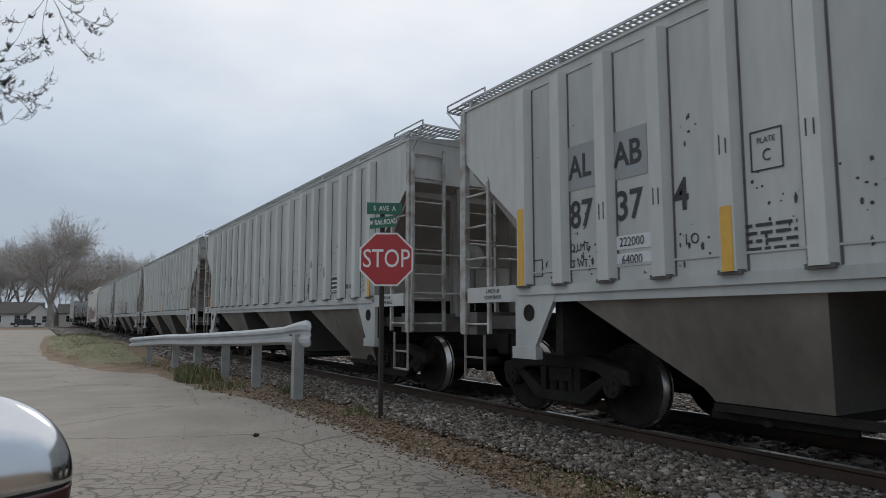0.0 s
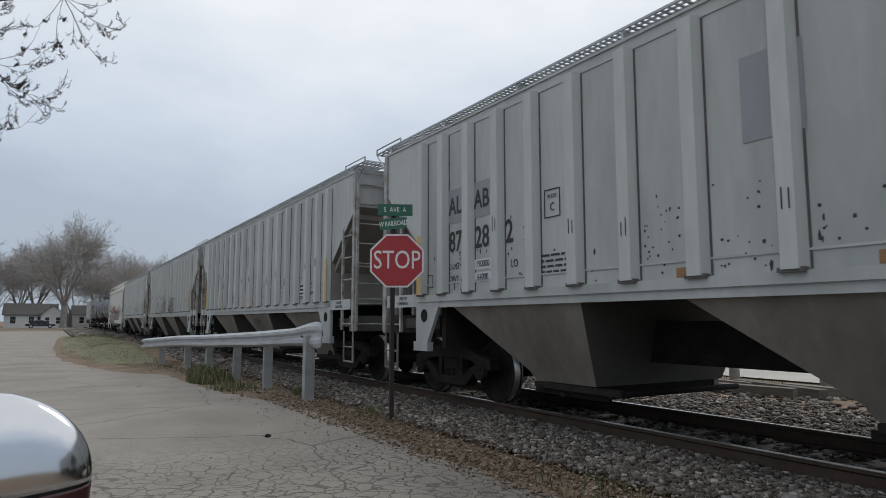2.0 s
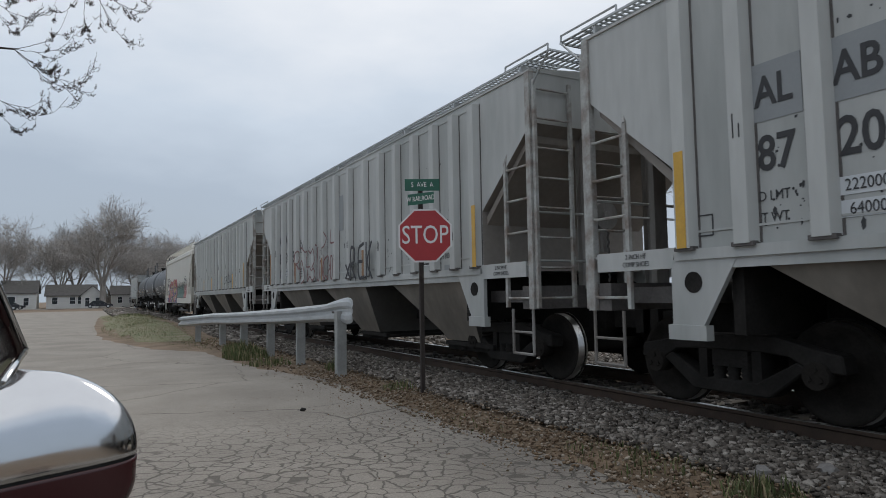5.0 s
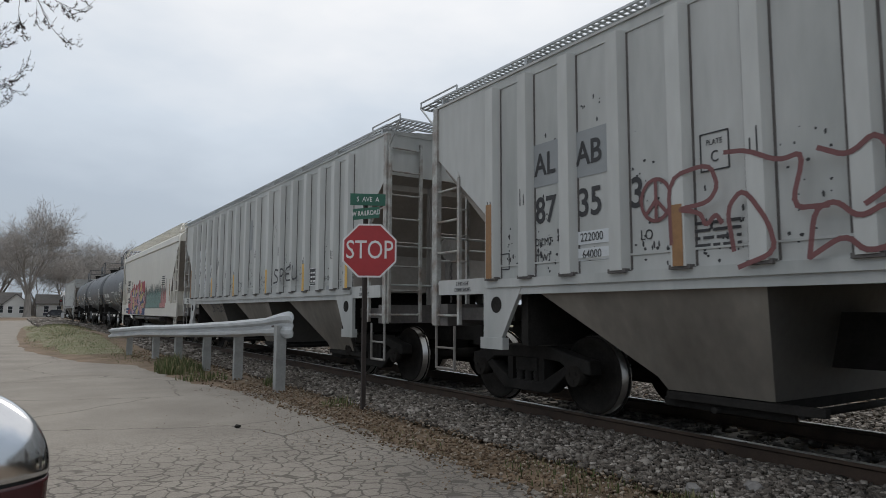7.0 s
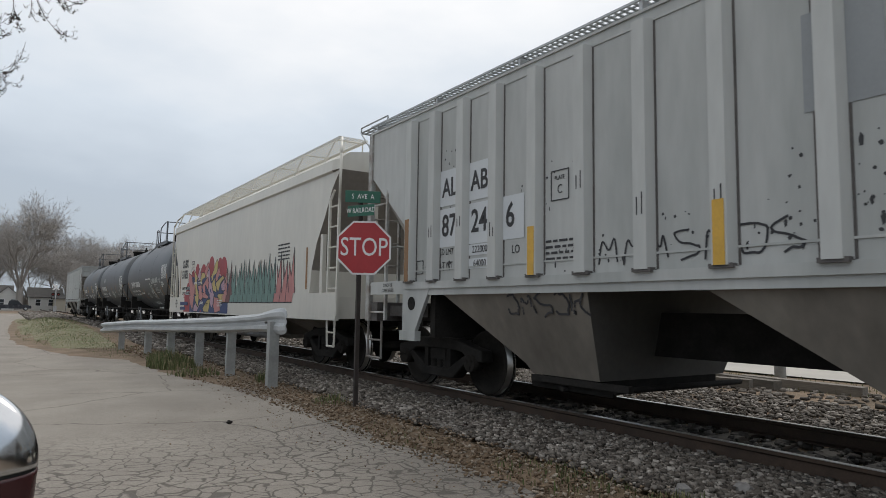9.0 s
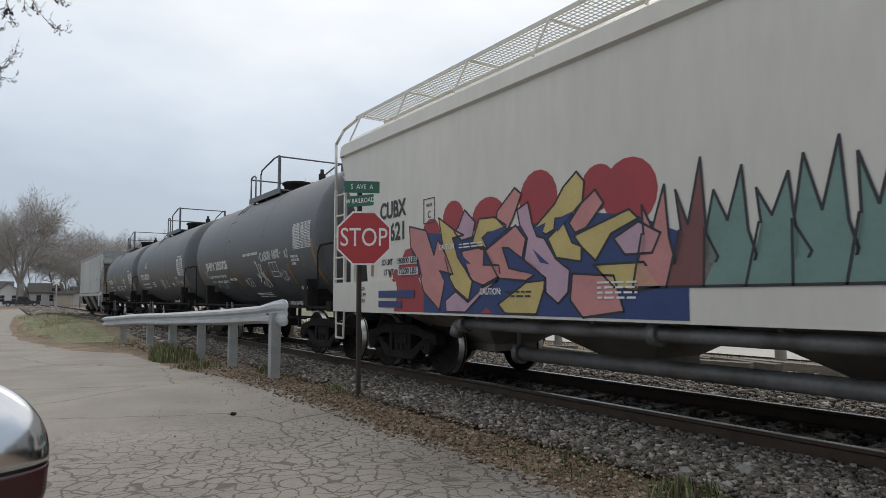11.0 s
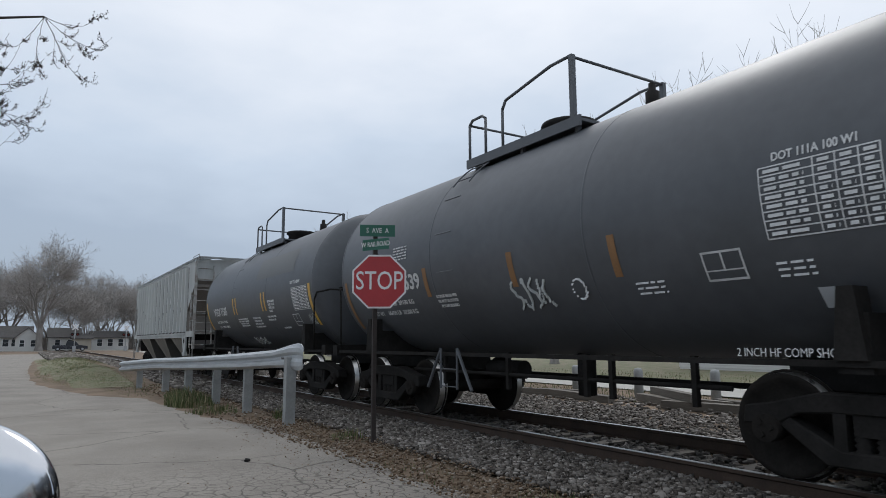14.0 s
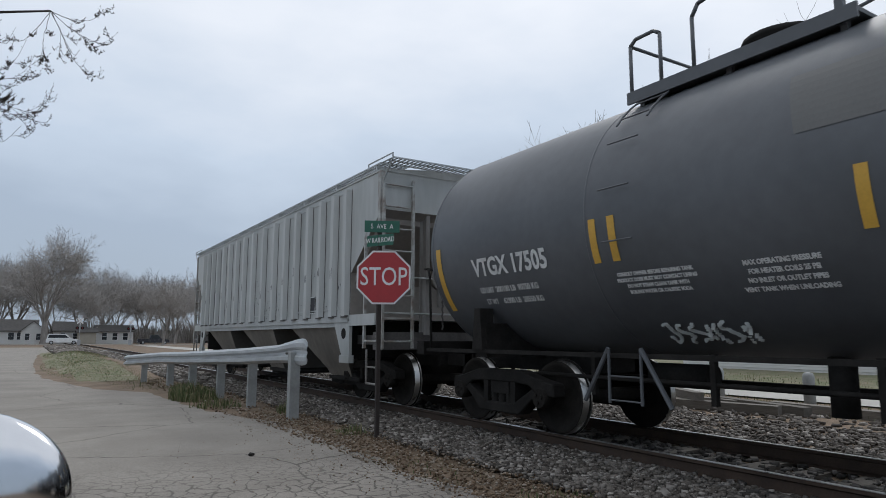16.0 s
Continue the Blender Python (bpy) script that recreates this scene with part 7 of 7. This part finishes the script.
def parked_car():
    """Faces -y; its left side stands at x = -0.2, the mirror reaches out towards +x."""
    ob = thing("parked_car", "maroon car with chrome mirror cap and window trim, parked", "car", pose(0, 0, 0, 0, 0, 1.5))
    # body sections along y: (y, half width, sill z, belt z)
    secs = [(-0.75, 0.55, 0.3, 0.72), (-0.6, 0.76, 0.25, 0.84), (-0.1, 0.9, 0.25, 0.96), (0.8, 0.94, 0.25, 1.04), (1.6, 0.95, 0.25, 1.08), (2.8, 0.95, 0.25, 1.1), (3.5, 0.93, 0.25, 1.12), (4.1, 0.84, 0.3, 1.08), (4.25, 0.66, 0.35, 1.0)]
    bm = bmesh.new()
    rows = []
    for y, w, z0, z1 in secs:
        prof = [(-w * 0.9, z0), (-w, z0 + 0.2), (-w, z1 - 0.25), (-w * 0.965, z1 - 0.05), (-w * 0.9, z1), (0, z1 + 0.04), (w * 0.9, z1), (w * 0.965, z1 - 0.05), (w, z1 - 0.25), (w, z0 + 0.2), (w * 0.9, z0)]
        rows.append([bm.verts.new((-1.1 + x, y, z)) for x, z in prof])
    for r0, r1 in zip(rows, rows[1:]):
        n = len(r0)
        for i in range(n):
            j = (i + 1) % n
            bm.faces.new((r0[i], r0[j], r1[j], r1[i])).smooth = True
    bm.faces.new(rows[0])
    bm.faces.new(rows[-1][::-1])
    bmesh.ops.recalc_face_normals(bm, faces=bm.faces)
    part("body", bm, M["maroon"], ob, "glossy maroon bodywork")
    # greenhouse: glass block, roof and pillars
    bm = bmesh.new()
    g = [bm.verts.new((-1.1 + x, y, z)) for x, y, z in ((-0.88, 0.95, 1.05), (0.88, 0.95, 1.05), (0.88, 3.8, 1.1), (-0.88, 3.8, 1.1), (-0.74, 1.6, 1.6), (0.74, 1.6, 1.6), (0.72, 3.4, 1.62), (-0.72, 3.4, 1.62))]
    for f in ((0, 1, 5, 4), (1, 2, 6, 5), (2, 3, 7, 6), (3, 0, 4, 7), (4, 5, 6, 7)):
        bm.faces.new([g[i] for i in f])
    bmesh.ops.recalc_face_normals(bm, faces=bm.faces)
    part("window_glass", bm, M["car_glass"], ob, "dark reflecting glass")
    bm = bmesh.new()
    prism(bm, [(1.5, 1.59), (1.65, 1.65), (2.4, 1.68), (3.3, 1.66), (3.5, 1.6)], 0, -1.86, -0.34)
    bevel(bm, 0.02, 2)
    part("roof", bm, M["maroon"], ob)
    for s in (-1, 1):
        for a, b in (((0.89, 0.93, 1.04), (0.745, 1.6, 1.62)), ((0.89, 2.4, 1.07), (0.75, 2.45, 1.62)), ((0.89, 3.82, 1.1), (0.73, 3.4, 1.62))):
            bm = bmesh.new()
            rod(bm, (-1.1 + s * a[0], a[1], a[2]), (-1.1 + s * b[0], b[1], b[2]), 0.035, 8)
            part("pillar", bm, M["maroon"], ob)
        bm = bmesh.new()
        path(bm, [(-1.1 + s * 0.915, 1.05, 1.08), (-1.1 + s * 0.92, 2.4, 1.1), (-1.1 + s * 0.915, 3.75, 1.12), (-1.1 + s * 0.76, 3.4, 1.6), (-1.1 + s * 0.775, 1.68, 1.6), (-1.1 + s * 0.915, 1.05, 1.08)], 0.014, 8)
        part("window_trim", bm, M["chrome"], ob, "chrome window trim")
        for y in (0.1, 3.2):
            bm = bmesh.new()
            lathe(bm, [(-0.1, 0.2), (-0.1, 0.3), (-0.07, 0.32), (0.07, 0.32), (0.1, 0.3), (0.1, 0.2)], 0, 24)
            part("wheel", bm, M["tyre"], ob, "", pose(-1.1 + s * 0.82, y, 0.32))
    # mirror: a rounded shell, chrome above, a dark seam, maroon below
    mir = part("mirror_foot", bm_foot(), M["maroon"], ob)
    def shell(z0, z1, mat, name, label, grow_by=0.0):
        bm2 = bmesh.new()
        n, m = 48, 20
        rings = []
        for j in range(m + 1):
            z = z0 + (z1 - z0) * j / m
            u = (z - MIR_Z) / MIR_H
            k = max(0.0, 1 - abs(u) ** 2.1) ** (1 / 2.3) if u > 0 else max(0.0, 1 - abs(u) ** 2.4) ** (1 / 2.0)
            ring = []
            for i in range(n):
                a = 2 * math.pi * i / n
                c, s = math.cos(a), math.sin(a)
                ex = math.copysign(abs(c) ** 0.86, c)
                ey = math.copysign(abs(s) ** 0.86, s)
                ring.append(bm2.verts.new((MIR_X + ex * (0.185 * k + grow_by), MIR_Y + ey * (0.085 * k + grow_by) - 0.05 * ex * ex * k, z + 0.02 * ex * (u > -0.2))))
            rings.append(ring)
        for r0, r1 in zip(rings, rings[1:]):
            for i in range(n):
                j2 = (i + 1) % n
                bm2.faces.new((r0[i], r0[j2], r1[j2], r1[i])).smooth = True
        bm2.faces.new(rings[0][::-1])
        bm2.faces.new(rings[-1]).smooth = True
        return part(name, bm2, M[mat], ob, label)
    shell(MIR_Z - 0.004, MIR_Z + MIR_H * 0.9985, "chrome", "mirror_cap", "chrome upper mirror cap")
    shell(MIR_Z - 0.010, MIR_Z - 0.004, "seam", "mirror_seam", "", -0.003)
    shell(MIR_Z - MIR_H * 0.97, MIR_Z - 0.010, "maroon", "mirror_housing", "maroon lower mirror housing")


MIR_X, MIR_Y, MIR_Z, MIR_H = -0.09, 1.25, 1.088, 0.136


def bm_foot():
    bm = bmesh.new()
    rod(bm, (-0.2, MIR_Y - 0.02, 1.02), (MIR_X - 0.05, MIR_Y, MIR_Z - 0.06), 0.035, 10, 0.03)
    return bm


parked_car()

# ---- what moves ----
def motions():
    for ob, y0 in CARS:
        rows = []
        k = 0
        while k <= 32:
            t = k * 0.5
            rows.append((t, pose(TRACK_X, y0 - travelled(t), RAIL_Z)))
            k += 1
        walk(ob, rows)
    for ws, y in WHEELSETS:
        rows = []
        for k in range(161):
            t = k * 0.1
            rows.append((t, pose(0, y, 0, math.degrees(travelled(t) / WHEEL_R), 0, 0)))
        walk(ws, rows)

    st = 137.2
    walk(sedan, [(t, pose(x, st, 0.02)) for t, x in ((0, -1.7), (2, -1.6), (3.5, -1.2), (4.5, 0.3), (6, 3.6), (7, 6.6), (8, 10.5), (10, 20), (16, 60))])
    walk(pickup, [(t, pose(x, st, 0.02)) for t, x in ((0, -34), (3, -24), (6, -9), (8, -1.5), (9, 1.0), (11.5, 2.2), (12.5, 2.4), (13.5, 4.5), (15, 13), (16, 20))])
    walk(suv, [(t, pose(x, st, 0.02)) for t, x in ((0, -90), (8, -50), (12, -26), (14, -11), (15.3, 0.6), (16, 4.8))])


motions()
